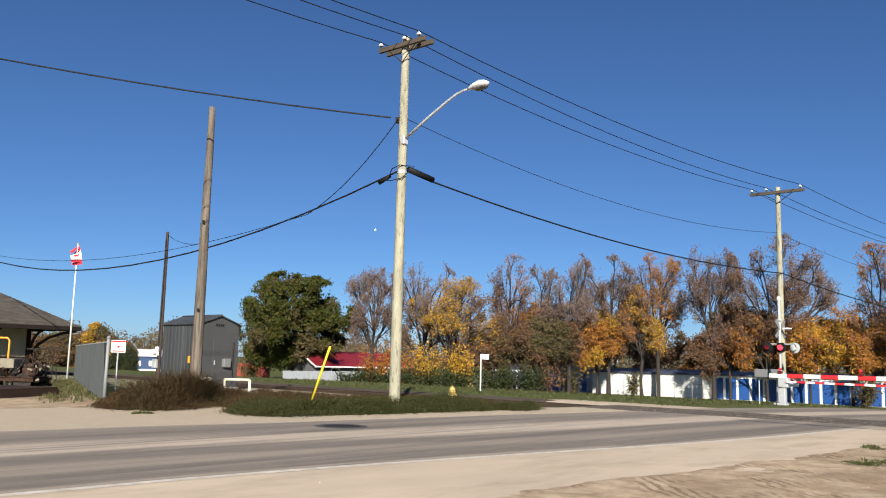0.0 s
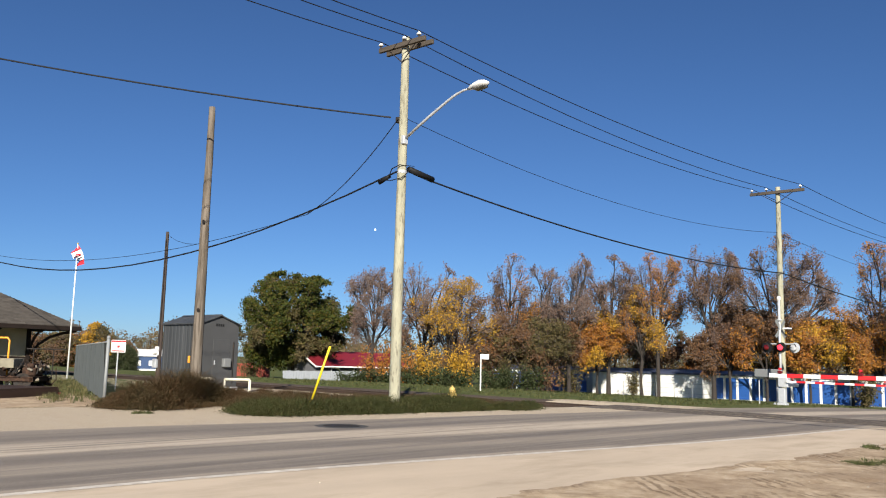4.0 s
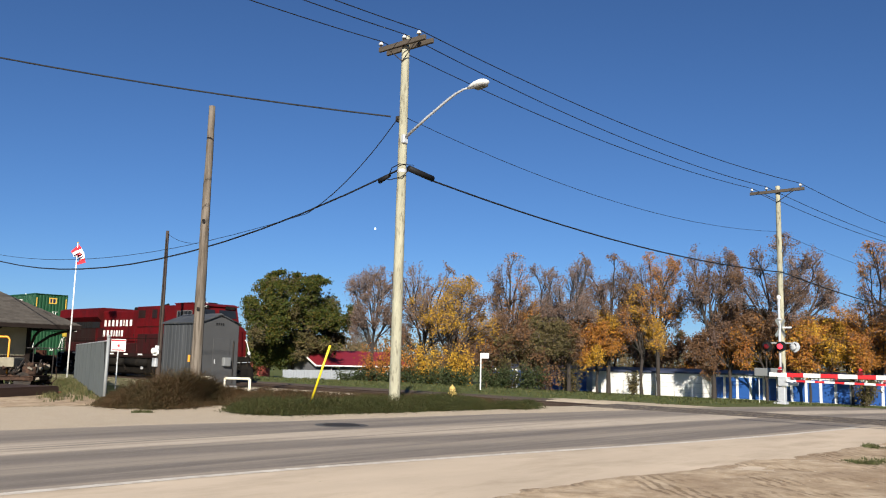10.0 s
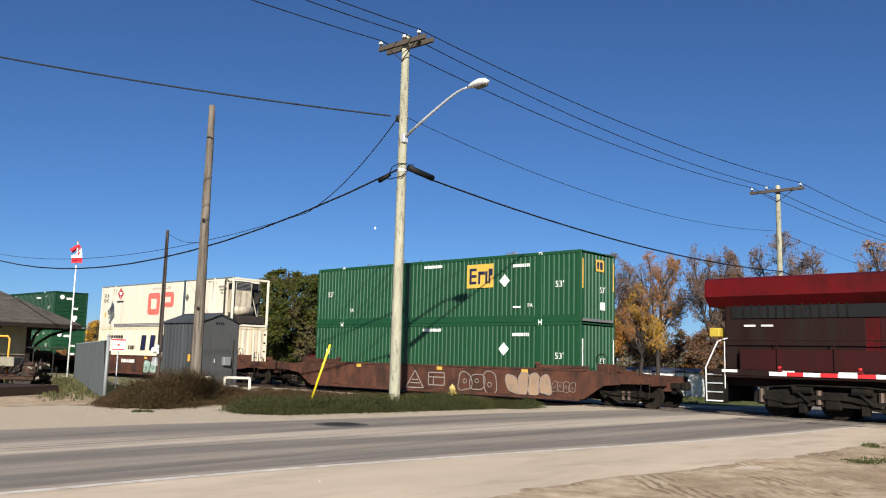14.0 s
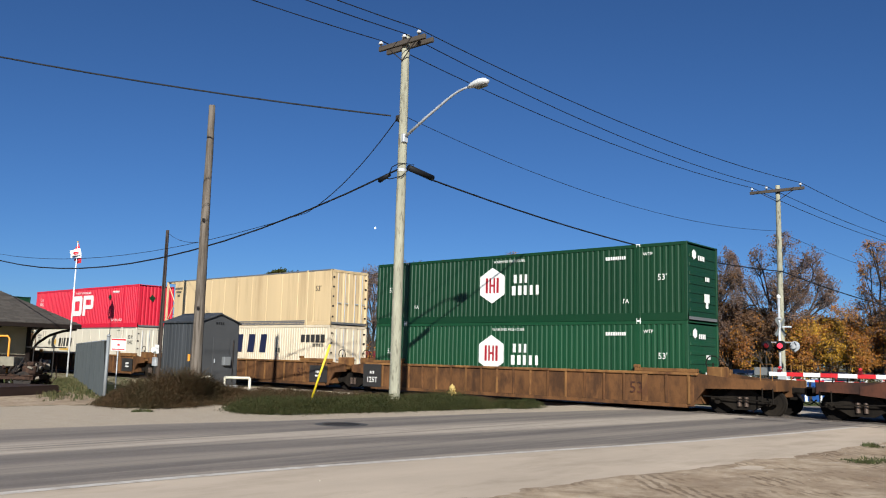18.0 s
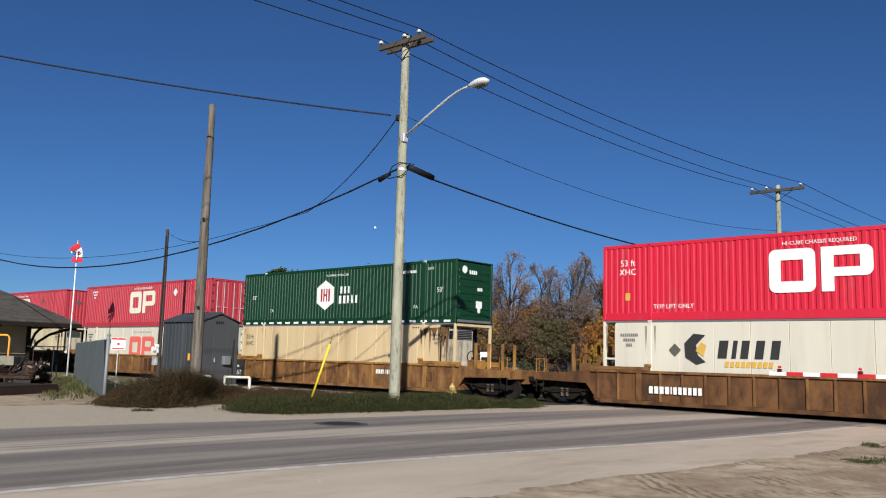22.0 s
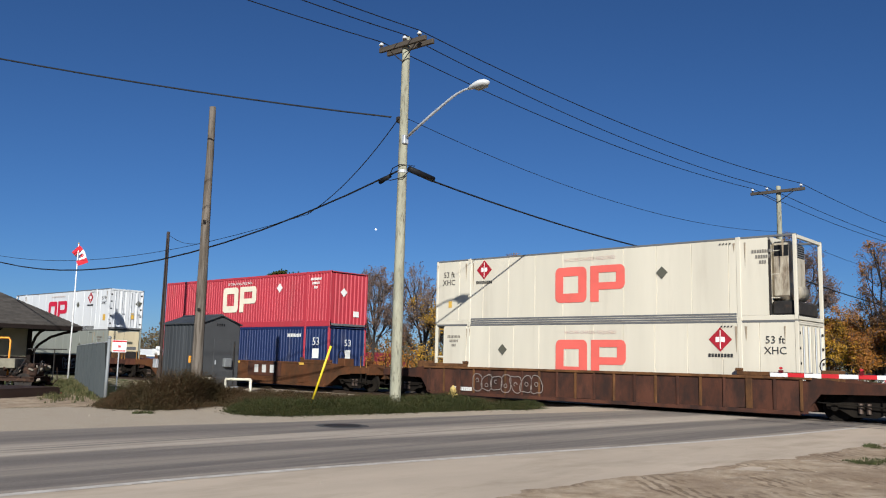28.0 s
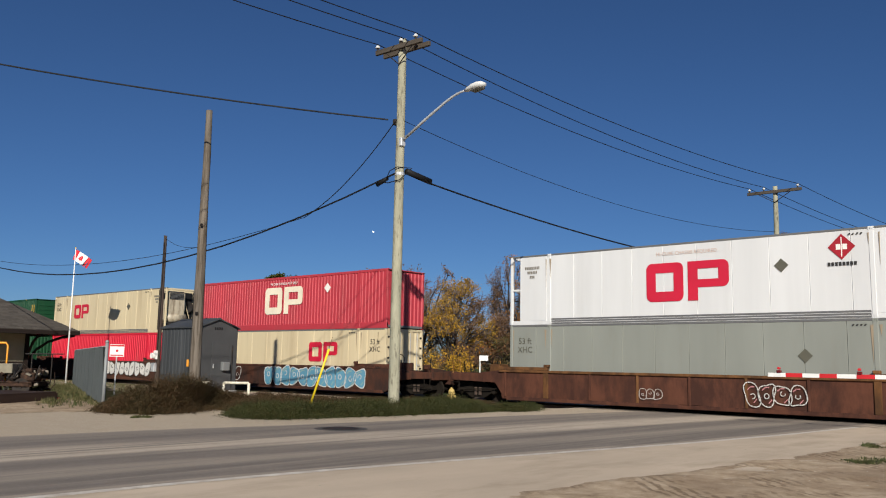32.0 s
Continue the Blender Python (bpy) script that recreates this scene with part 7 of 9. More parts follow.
for i in range(7):
    a = rnd.uniform(-0.5, 0.5)
    x = 1.0 + i * 0.24
    part("linkage", MB().tube([(x, -0.5, 0.7 + rnd.uniform(0, 0.3)), (x + a, 0.1, 1.0 + rnd.uniform(0, 0.4)), (x + a * 1.4, 0.5, 0.75)], 0.03, 6), "dark_metal", ct)
for i in range(80):
    x, y, z = rnd.uniform(0.9, 2.6), rnd.uniform(-0.95, 0.5), rnd.uniform(0.15, 1.15)
    a, b, c_ = rnd.uniform(0.03, 0.13), rnd.uniform(0.03, 0.13), rnd.uniform(0.03, 0.1)
    part("machine_part", MB().box(-a, a, -b, b, -c_, c_, 0.015), ("rusty_iron", "rail", "wood", "rusty_iron", "dark_metal")[i % 5], ct, m=pose(x, y, max(0.12 + c_, z), rnd.uniform(-40, 40), rnd.uniform(-40, 40), rnd.uniform(0, 90)))
for i, m_ in enumerate(("white_paint", "dark_metal", "white_paint")):
    part("striped_board", MB().box(2.55 + i * 0.3, 2.77 + i * 0.3, -0.86, -0.82, 0.0, 1.3), m_, ct, m=pose(0, 0, -0.1, 0, 12, 0))
part("safety_rail", MB().tube([(2.75, -0.6, 0.6), (2.75, -0.6, 2.2), (2.85, -0.6, 2.32), (3.9, -0.6, 2.32), (4.0, -0.6, 2.2), (4.0, -0.6, 0.6)], 0.045, 8), "orange_paint", ct, "orange tubular safety rail", smooth=True)
part("rail_base", MB().box(2.65, 4.1, -0.7, 0.6, 0.98, 1.04, 0.01), "orange_paint", ct)
ra = thing("iron_railing", "thin dark iron railing on the platform", "railing", pose(-45.2, 20.3, 0, 0, 0, 222))
part("top_bar", MB().tube([(-0.1, 0, 1.75), (2.0, 0, 1.73)], 0.03, 6), "dark_metal", ra)
for x in (0.55, 1.62):
    part("post", MB().tube([(x, 0, -0.05), (x, 0, 1.74)], 0.03, 6), "dark_metal", ra)


# ---------------------------------------------------------------- crossing signals
def striped_arm(parent, length, first, h=0.12, tip_first=True):
    """Gate arm along -X from the mast: red and white blocks."""
    x, i = 0.0, 0
    while x < length - 0.01:
        w = min(0.46 if i % 4 else 0.5, length - x)
        part("arm_stripe", MB().box(-length + x, -length + x + w - 0.002, -0.02, 0.02, -h / 2, h / 2, 0.004), "white_paint" if i % 2 == 0 else "red_paint", parent)
        x, i = x + w, i + 1
    for x in (0.25, 2.4, 4.6):
        lamp = part("arm_lamp", MB().box(-length + x, -length + x + 0.12, -0.05, 0.05, h / 2, h / 2 + 0.08, 0.01), "red_dark", parent)
        part("lens", MB().lathe([(0.02, -0.05), (0.038, -0.045), (0.038, 0.045), (0.02, 0.05)], 10, (-length + x + 0.06, 0, h / 2 + 0.13), "y"), "red_paint", lamp)


M["dull_steel"] = surface("dull_weathered_steel", (0.16, 0.17, 0.165), 0.7, 0.1, vary=0.15)
sg = thing("crossing_signal", "silver railway crossing signal with one lit red lamp", "crossing signal", pose(-16.5, 45.2, -0.24))
part("mast", MB().tube([(0, 0, 0), (0, 0, 5.55)], 0.065, 10), "galv", sg, smooth=True)
part("mast_cap", MB().lathe([(0.07, 5.53), (0.1, 5.56), (0.1, 5.68), (0.03, 5.74)], 10), "white_paint", sg)
part("base", MB().box(-0.32, 0.3, -0.25, 0.25, 0.0, 0.14, 0.02).box(-0.12, 0.25, -0.16, 0.16, 0.14, 0.9, 0.03), "galv", sg)
part("mechanism", MB().box(-0.1, 0.42, -0.22, 0.24, 0.95, 1.5, 0.04), "galv", sg)
part("crossbar", MB().tube([(-0.75, -0.08, 3.2), (0.75, -0.08, 3.2)], 0.035, 8), "galv", sg)
for x, y, mat in ((-0.6, -0.3, "red_dark"), (0.12, -0.3, "red_lit"), (-0.12, 0.28, "red_dark"), (0.62, 0.28, "lamp_glass")):
    h = part("lamp", MB().lathe([(0.05, -0.12), (0.15, -0.1), (0.17, 0.0), (0.13, 0.12), (0.05, 0.16)], 16, (x, y + (0.1 if y < 0 else 0), 3.02), "y"), "black" if mat != "lamp_glass" else "galv", sg)
    part("backboard", MB().lathe([(0.02, 0.0), (0.27, 0.0), (0.27, 0.015), (0.02, 0.015)], 20, (x, y + 0.14, 3.02), "y"), "black" if x < 0.3 else "galv", h)
    part("lens", MB().lathe([(0.01, -0.06), (0.09, -0.05), (0.145, -0.02), (0.145, 0.0), (0.02, 0.0)], 16, (x, y - 0.02, 3.02), "y"), mat, h, "glowing red lens" if mat == "red_lit" else "", smooth=True)
    part("hood", MB().tube([(x - 0.17, y - 0.12, 3.06), (x - 0.1, y - 0.14, 3.2), (x, y - 0.15, 3.24), (x + 0.1, y - 0.14, 3.2), (x + 0.17, y - 0.12, 3.06)], 0.02, 5), "black", h)
for k, a in enumerate((48, -48)):
    part("crossbuck", MB().box(-0.6, 0.6, 0.07 + 0.012 * k, 0.08 + 0.012 * k, -0.1, 0.1), "dull_steel", sg, m=pose(0.12, 0, 4.0, 0, a, 76))
part("side_lamp", MB().box(0.2, 0.62, -0.1, 0.06, 3.98, 4.06, 0.01), "lamp_glass", sg)
part("bell", MB().lathe([(0.03, 5.3), (0.14, 5.32), (0.16, 5.36), (0.05, 5.45)], 12, (0, 0, -0.9)), "galv", sg)
arm = part("gate_arm", MB().box(0.0, 0.9, -0.05, 0.05, 1.0, 1.16, 0.02), "galv", sg, "red and white striped gate arm")
far_arm = part("arm_holder", MB().box(-0.06, 0.02, -0.03, 0.03, -0.09, 0.09), "galv", sg, m=pose(8.0, -0.3, 1.18, 0, 0.6, 0))
striped_arm(far_arm, 7.6, 0, 0.105)
ng = thing("crossing_gate", "lowered red and white striped crossing gate", "crossing gate", pose(-2.4, 24.6, 0))
part("mast", MB().tube([(0, 0.3, 0), (0, 0.3, 4.6)], 0.065, 10), "galv", ng, smooth=True)
part("base", MB().box(-0.3, 0.3, 0.05, 0.6, 0.0, 0.16, 0.02), "galv", ng)
part("mechanism", MB().box(-0.25, 0.25, 0.02, 0.5, 1.1, 1.7, 0.04), "galv", ng)
near_arm = part("gate_arm", MB().box(-0.1, 0.15, -0.03, 0.06, -0.1, 0.1, 0.01), "galv", ng, "red and white striped gate arm", pose(-0.1, -0.02, 1.47, 0, 0, 0))
striped_arm(near_arm, 6.8, 0, 0.115)
cb = thing("relay_box", "small dull grey metal relay box beside the signal", "cabinet", pose(-17.6, 46.6, -0.26))
part("body", MB().box(-0.75, 0.6, -0.3, 0.3, 1.45, 1.9, 0.03), "box_grey", cb)
for x in (-0.6, 0.6):
    part("leg", MB().tube([(x, 0, 0), (x, 0, 1.46)], 0.03, 6), "galv", cb)
ws = thing("white_marker_sign", "small white marker sign on a thin post", "sign", pose(-33.4, 41.0, -0.2, 0, 0, 42))
part("post", MB().tube([(0, 0.02, -0.1), (0.0, 0.02, 2.25)], 0.04, 8), "white_paint", ws)
part("panel", MB().box(-0.04, 0.5, -0.02, 0.0, 2.0, 2.32, 0.004), "white_paint", ws)
# the moon's weak emission stands in for sunlight falling on it
tagged(part("moon", MB().lathe([(0.2, -3), (2.1, -2.2), (3, 0), (2.1, 2.2), (0.2, 3)], 16, (-0.7182 * 2500, 0.6791 * 2500, 0.1516 * 2500 + 1.66)), surface("moon_glow", (0.75, 0.8, 0.9), 1.0, emit=0.9, bump=0), smooth=True), "small pale daytime moon in the sky", "moon", kind="structure")


# ---------------------------------------------------------------- beyond the track
M["storage_white"] = surface("white_metal_siding", (0.72, 0.71, 0.68), 0.5, vary=0.05, scale=0.5, fine=8, streak=(6, 6, 0.3))
M["storage_blue"] = surface("blue_roller_door", (0.02, 0.085, 0.30), 0.45, vary=0.1, scale=1, fine=12, streak=(0.2, 0.2, 8))
M["storage_roof"] = surface("dark_roof_metal", (0.05, 0.06, 0.1), 0.5, vary=0.1)
LOW = -2.0


def storage(x0, x1, y, doors, label):
    t = thing("storage_building", label, "building", pose(x0, y, LOW), "storage buildings")
    w = x1 - x0
    part("wall", MB().box(0, w, 0.1, 9.0, 0, 2.75), "storage_white", t)
    part("roof", MB().prism([(-0.15, 2.72), (-0.15, 2.9), (4.6, 3.3), (9.3, 2.9), (9.3, 2.72)], "x", -0.15, w + 0.15), "storage_roof", t)
    if doors:
        n = max(1, round(w / 1.5))
        p = w / n
        for i in range(n):
            d = part("door", MB().box(i * p + 0.14, (i + 1) * p - 0.14, 0.04, 0.12, 0.05, 2.45), "storage_blue", t, "blue roller door")
            for k in range(6):
                part("slat", MB().box(i * p + 0.16, (i + 1) * p - 0.16, 0.025, 0.04, 0.1 + k * 0.39, 0.44 + k * 0.39, 0.005), "storage_blue", d)
            part("pillar", MB().box(i * p - 0.135, i * p + 0.135, 0.0, 0.12, 0, 2.6), "storage_white", t)
        part("header", MB().box(0, w, 0.02, 0.12, 2.46, 2.74), "storage_white", t)
    else:
        n = round(w / 0.9)
        for i in range(n):
            part("siding_sheet", MB().box(i * w / n + 0.01, (i + 1) * w / n - 0.01, 0.06, 0.1, 0.02, 2.7, 0.01), "storage_white", t)
    return t


storage(-43.2, -17.0, 96.2, True, "low white storage building with blue roller doors")
storage(-58.5, -43.6, 94.5, False, "low plain white metal storage building")
storage(-76.0, -60.2, 96.0, True, "low white storage building with blue roller doors")
mw = thing("wire_fence", "thin wire fence before the white building", "fence", pose(-52.0, 91.0, LOW))
for i in range(6):
    part("post", MB().tube([(i * 2.2, 0, 0), (i * 2.2, 0, 1.75)], 0.035, 6), "fence_steel", mw)
for z in (0.6, 1.2, 1.7):
    part("wire", MB().tube([(0, 0, z), (11, 0, z)], 0.012, 4), "wire", mw)

M["house_grey"] = surface("grey_house_siding", (0.1, 0.1, 0.105), 0.8, vary=0.08, streak=(1, 1, 10))
M["roof_red"] = surface("red_metal_roof", (0.17, 0.012, 0.02), 0.5, vary=0.1, streak=(6, 1, 1))
M["fence_grey"] = surface("grey_board_fence", (0.30, 0.32, 0.35), 0.85, vary=0.12, streak=(8, 8, 1))
ho = thing("house", "grey bungalow with a red metal roof behind a fence", "house", pose(-93.5, 78.0, LOW, 0, 0, 83))
part("wall", MB().box(0, 16, 0, 8.0, 0, 2.5).prism([(0.0, 2.5), (8.0, 2.5), (4.0, 4.3)], "x", 0.02, 15.98), "house_grey", ho)
for a, b in (((-0.6, 2.35), (4.0, 4.45)), ((8.6, 2.35), (4.0, 4.45))):
    part("roof", MB().prism([a, (a[0], a[1] + 0.14), (b[0], b[1] + 0.14), b], "x", -0.5, 16.5), "roof_red", ho, "red metal roof")
    part("bargeboard", MB().prism([(a[0], a[1] - 0.1), (a[0], a[1] + 0.16), (b[0], b[1] + 0.16), (b[0], b[1] - 0.1)], "x", -0.56, -0.5), "white_paint", ho)
part("gutter", MB().box(-0.5, 16.5, -0.72, -0.6, 2.3, 2.48), "white_paint", ho)
for x in (2.5, 6.5, 11):
    wdw = part("window", MB().box(x, x + 1.3, -0.03, 0.02, 1.0, 2.1), "glass", ho)
    part("frame", MB().box(x - 0.08, x, -0.06, 0.0, 0.92, 2.18).box(x + 1.3, x + 1.38, -0.06, 0.0, 0.92, 2.18).box(x, x + 1.3, -0.06, 0.0, 2.1, 2.18).box(x, x + 1.3, -0.06, 0.0, 0.92, 1.0), "white_paint", wdw)
bf = thing("board_fence", "grey board fence along the yard", "fence", pose(-90.8, 70.0, LOW, 0, 0, 83))
for i in range(42):
    part("board", MB().box(i * 0.42, i * 0.42 + 0.40, 0, 0.03, 0.03, 1.8 + 0.02 * (i % 3), 0.004), "fence_grey", bf)
for z in (0.4, 1.5):
    part("rail", MB().box(0, 17.6, 0.03, 0.09, z, z + 0.1), "fence_grey", bf)
M["red_box"] = surface("faded_red_steel_box", (0.32, 0.06, 0.04), 0.6, vary=0.15, streak=(1, 1, 0.2), dirt=(0.2, 0.1, 0.08), dirt_max=0.5)
rb = thing("storage_container", "faded red steel storage container on the lawn", "container", pose(-113.6, 76.5, LOW, 0, 0, 88))
part("side_wall", corrugated(8.2, 2.3, 0.3, 0.05), "red_box", rb, m=pose(0, 0, 0.1))
part("body", MB().box(0, 8.2, 0.08, 2.4, 0.1, 2.42, 0.03), "red_box", rb)
for x in (0.0, 8.1):
    part("post", MB().box(x, x + 0.1, -0.02, 0.1, 0, 2.45), "red_box", rb)
M["barn_blue"] = surface("dark_blue_siding", (0.02, 0.05, 0.13), 0.7, vary=0.1)
bb = thing("blue_shop", "dark blue building with a white roof far off", "building", pose(-168.5, 89.5, LOW, 0, 0, 55))
part("wall", MB().box(0, 13, 0, 9, 0, 3.1), "barn_blue", bb)
part("roof", MB().prism([(-0.4, 3.0), (-0.4, 3.15), (4.5, 4.5), (9.4, 3.15), (9.4, 3.0)], "x", -0.4, 13.4), "storage_white", bb)
part("plinth", MB().box(0, 13, -0.05, 0.02, 0, 0.35), "storage_white", bb)
for x in (1.5, 4, 8, 11):
    part("window", MB().box(x, x + 0.9, -0.04, 0.02, 1.0, 2.1), "storage_white", bb)


# ---------------------------------------------------------------- trees and weeds
M["bark"] = surface("dark_bark", (0.032, 0.025, 0.021), 0.95, vary=0.3, scale=3, fine=14, bump=0.5, streak=(1, 1, 0.25))
M["bark_pale"] = surface("pale_bark", (0.19, 0.15, 0.12), 0.95, vary=0.3, scale=3, fine=14, bump=0.4, streak=(1, 1, 0.25))
M["twig"] = surface("twigs", (0.155, 0.122, 0.112), 0.95, vary=0.25, scale=2, fine=10, bump=0)
PALETTE = {
    "green": [(0.016, 0.03, 0.004), (0.034, 0.05, 0.007), (0.06, 0.07, 0.009), (0.11, 0.075, 0.01), (0.036, 0.05, 0.007)],
    "gold": [(0.30, 0.15, 0.018), (0.52, 0.28, 0.022), (0.64, 0.37, 0.03), (0.34, 0.19, 0.025), (0.16, 0.10, 0.025)],
    "orange": [(0.22, 0.075, 0.02), (0.38, 0.14, 0.02), (0.28, 0.105, 0.027), (0.12, 0.055, 0.025), (0.44, 0.21, 0.03)],
    "brown": [(0.11, 0.062, 0.032), (0.17, 0.08, 0.032), (0.12, 0.07, 0.045), (0.21, 0.10, 0.035), (0.10, 0.065, 0.042)],
    "mauve": [(0.15, 0.088, 0.062), (0.12, 0.08, 0.062), (0.19, 0.10, 0.055), (0.16, 0.105, 0.08)],
    "olive": [(0.06, 0.06, 0.022), (0.09, 0.08, 0.028), (0.13, 0.095, 0.035), (0.08, 0.06, 0.03)],
    "hedge": [(0.018, 0.03, 0.01), (0.03, 0.045, 0.014), (0.045, 0.05, 0.018)],
    "far": [(0.10, 0.075, 0.045), (0.13, 0.09, 0.05), (0.075, 0.075, 0.035), (0.16, 0.105, 0.045)],
    "russet": [(0.05, 0.027, 0.011), (0.075, 0.038, 0.015), (0.034, 0.027, 0.01), (0.10, 0.05, 0.022), (0.032, 0.033, 0.012)],
    "weed": [(0.02, 0.031, 0.007), (0.035, 0.045, 0.01), (0.052, 0.052, 0.013), (0.066, 0.048, 0.016), (0.026, 0.034, 0.009)],
    "straw": [(0.05, 0.06, 0.02), (0.15, 0.12, 0.055), (0.035, 0.055, 0.015), (0.09, 0.08, 0.03)],
    "lawn": [(0.035, 0.05, 0.015), (0.055, 0.07, 0.02), (0.085, 0.08, 0.03)],
}
for k, v in PALETTE.items():
    M["leaf_" + k] = leafy("leaf_" + k, v, 0.12 if k not in ("russet", "weed", "straw", "lawn") else 0.1, 0.22 if k not in ("russet", "weed", "straw", "lawn") else 0.9)


def leaf_cloud(points, size, rnd, flat=0.6):
    """Small folded leaf clumps at the points."""
    P = np.array(points, dtype=float)
    n = len(P)
    if n == 0:
        return [], []
    a = rnd.normal(size=(n, 3))
    a /= np.linalg.norm(a, axis=1)[:, None]
    b = np.cross(a, rnd.normal(size=(n, 3)))
    b /= np.linalg.norm(b, axis=1)[:, None]
    s = size * rnd.uniform(0.55, 1.35, n)[:, None]
    c = np.cross(a, b)
    v = np.stack([P - a * s, P + b * s * flat + c * s * 0.2, P + a * s, P - b * s * flat + c * s * 0.2], 1).reshape(-1, 3)
    f = [(4 * i, 4 * i + 1, 4 * i + 2, 4 * i + 3) for i in range(n)]
    return v, f


def round_bars(paths, radii, sides):
    """Many tapered bars at once: paths (n, k, 3), radii (n, k)."""
    n, k, _ = paths.shape
    t = np.gradient(paths, axis=1)
    t /= np.linalg.norm(t, axis=2)[:, :, None] + 1e-9
    u = np.cross(t, np.array([0.31, 0.87, 0.38]))
    u /= np.linalg.norm(u, axis=2)[:, :, None] + 1e-9
    w = np.cross(t, u)
    a = np.arange(sides) * math.tau / sides
    v = paths[:, :, None, :] + radii[:, :, None, None] * (np.cos(a)[:, None] * u[:, :, None, :] + np.sin(a)[:, None] * w[:, :, None, :])
    base = (np.arange(n)[:, None, None] * k + np.arange(k - 1)[None, :, None]) * sides
    j = np.arange(sides)[None, None, :]
    f = np.stack([base + j, base + (j + 1) % sides, base + sides + (j + 1) % sides, base + sides + j], -1).reshape(-1, 4)
    return v.reshape(-1, 3), f


def joined(pieces):
    mb, k = MB(), 0
    for v, f in pieces:
        mb.v += v.tolist()
        mb.f += (np.asarray(f) + k).tolist()
        k += len(v)
    return mb


def tree(x, y, z, h, spread, leaves, seed, fill=1.0, base=0.2, bark="bark", leaf=0.1, lean=0.0, top_bare=0.0, limbs=6, label="", per=4, second=None, mix_at=0.08, open_=0.75, kids=(6, 6, 6), twigs=4, round_=0.0):
    """A trunk that forks into rising limbs; four orders of branches, fine twigs and small leaves on their ends."""
    rnd = np.random.default_rng(seed)

    def unit(a):
        return a / (np.linalg.norm(a, axis=-1, keepdims=True) + 1e-9)

    def curves(p, d, length, k, lift, wander):
        out = [p]
        for _ in range(k - 1):
            d = unit(d + np.array([0, 0, lift]) + rnd.normal(size=d.shape) * wander)
            p = p + d * (length / (k - 1))[:, None]
            out.append(p)
        return np.stack(out, 1)

    fork = base * h
    a = np.arange(limbs) * 2.4 + rnd.uniform(0, 6.28) + rnd.uniform(-0.4, 0.4, limbs)
    tilt = open_ * (np.arange(limbs) + rnd.uniform(0.3, 0.9, limbs)) / limbs
    d = np.stack([np.cos(a) * np.sin(tilt), np.sin(a) * np.sin(tilt), np.cos(tilt)], 1)
    d[:, 0] += lean / h
    p = np.zeros((limbs, 3))
    p[:, 2] = fork * rnd.uniform(0.75, 1.25, limbs)
    # limbs end on a rounded crown
    half = (h - fork) * 0.5
    k = np.array([1 / (spread * 0.8), 1 / (spread * 0.8), 1 / (half * 0.92)])
    q, e = (p - np.array([0, 0, fork + half])) * k, unit(d) * k
    qa, qb, qc = (e * e).sum(1), 2 * (q * e).sum(1), (q * q).sum(1) - 1
    length = (-qb + np.sqrt(np.maximum(qb * qb - 4 * qa * qc, 0.01))) / (2 * qa) * rnd.uniform(0.68, 0.86, limbs) * (0.7 + 0.3 * tilt / open_)
    levels = [curves(p, d, length, 7, 0.02, 0.09)]
    radius = [np.full(limbs, 0.0105 * h)]
    for order, n in enumerate(kids):
        c = levels[-1]
        m, k, _ = c.shape
        u = np.sort(rnd.uniform(0.22 if order == 0 else 0.3, 1.0, (m, n)), 1)
        u[:, -1] = 1.0
        at = u * (k - 1)
        i = np.minimum(at.astype(int), k - 2)
        g = (at - i)[:, :, None]
        rows = np.arange(m)[:, None]
        start = c[rows, i] * (1 - g) + c[rows, i + 1] * g
        way = unit(c[rows, i + 1] - c[rows, i])
        side = unit(np.cross(way, rnd.normal(size=way.shape)))
        out = unit(start - np.array([lean * 0.5, 0, h * 0.45])) * np.array([1, 1, 0.5])
        turn = rnd.uniform(0.45, 0.95, (m, n, 1)) * np.where(u[:, :, None] > 0.99, 0.3, 1.0)
        way = unit(way + side * turn + out * (0.25 + round_))
        size = np.linalg.norm(c[:, -1] - c[:, 0], axis=1)[:, None] * (0.62 - 0.27 * u) * rnd.uniform(0.75, 1.2, (m, n))
        if order == 2:
            size = np.clip(size, 0.5, 1.5)
        levels.append(curves(start.reshape(-1, 3), way.reshape(-1, 3), size.reshape(-1), (6, 4, 3)[order], 0.05, 0.16))
        radius.append(np.repeat(radius[-1] * (0.5, 0.5, 0.55)[order], n) * rnd.uniform(0.8, 1.15, m * n))
    # fine twigs as thin spikes
    c = np.repeat(levels[-1], twigs, 0)
    u = rnd.uniform(0.2, 1.0, (len(c), 1))
    b = c[:, 0] + (c[:, -1] - c[:, 0]) * u
    w = unit(unit(c[:, -1] - c[:, 0]) + rnd.normal(size=b.shape) * 0.55 + np.array([0, 0, 0.15]))
    tip = b + w * rnd.uniform(0.35, 1.0, (len(b), 1))
    # fit the whole to its height and spread
    far = np.hypot(tip[:, 0] - lean * tip[:, 2] / h, tip[:, 1])
    k = np.array([spread / np.quantile(far, 0.9), spread / np.quantile(far, 0.9), h * 0.97 / np.quantile(tip[:, 2], 0.95)])
    levels = [q * k for q in levels]
    b, tip = b * k, tip * k
    # draw stray ends back into a rounded crown
    mid, size = np.array([0, 0, fork + (h - fork) * 0.5]), np.array([spread * 1.08, spread * 1.08, (h - fork) * 0.52])

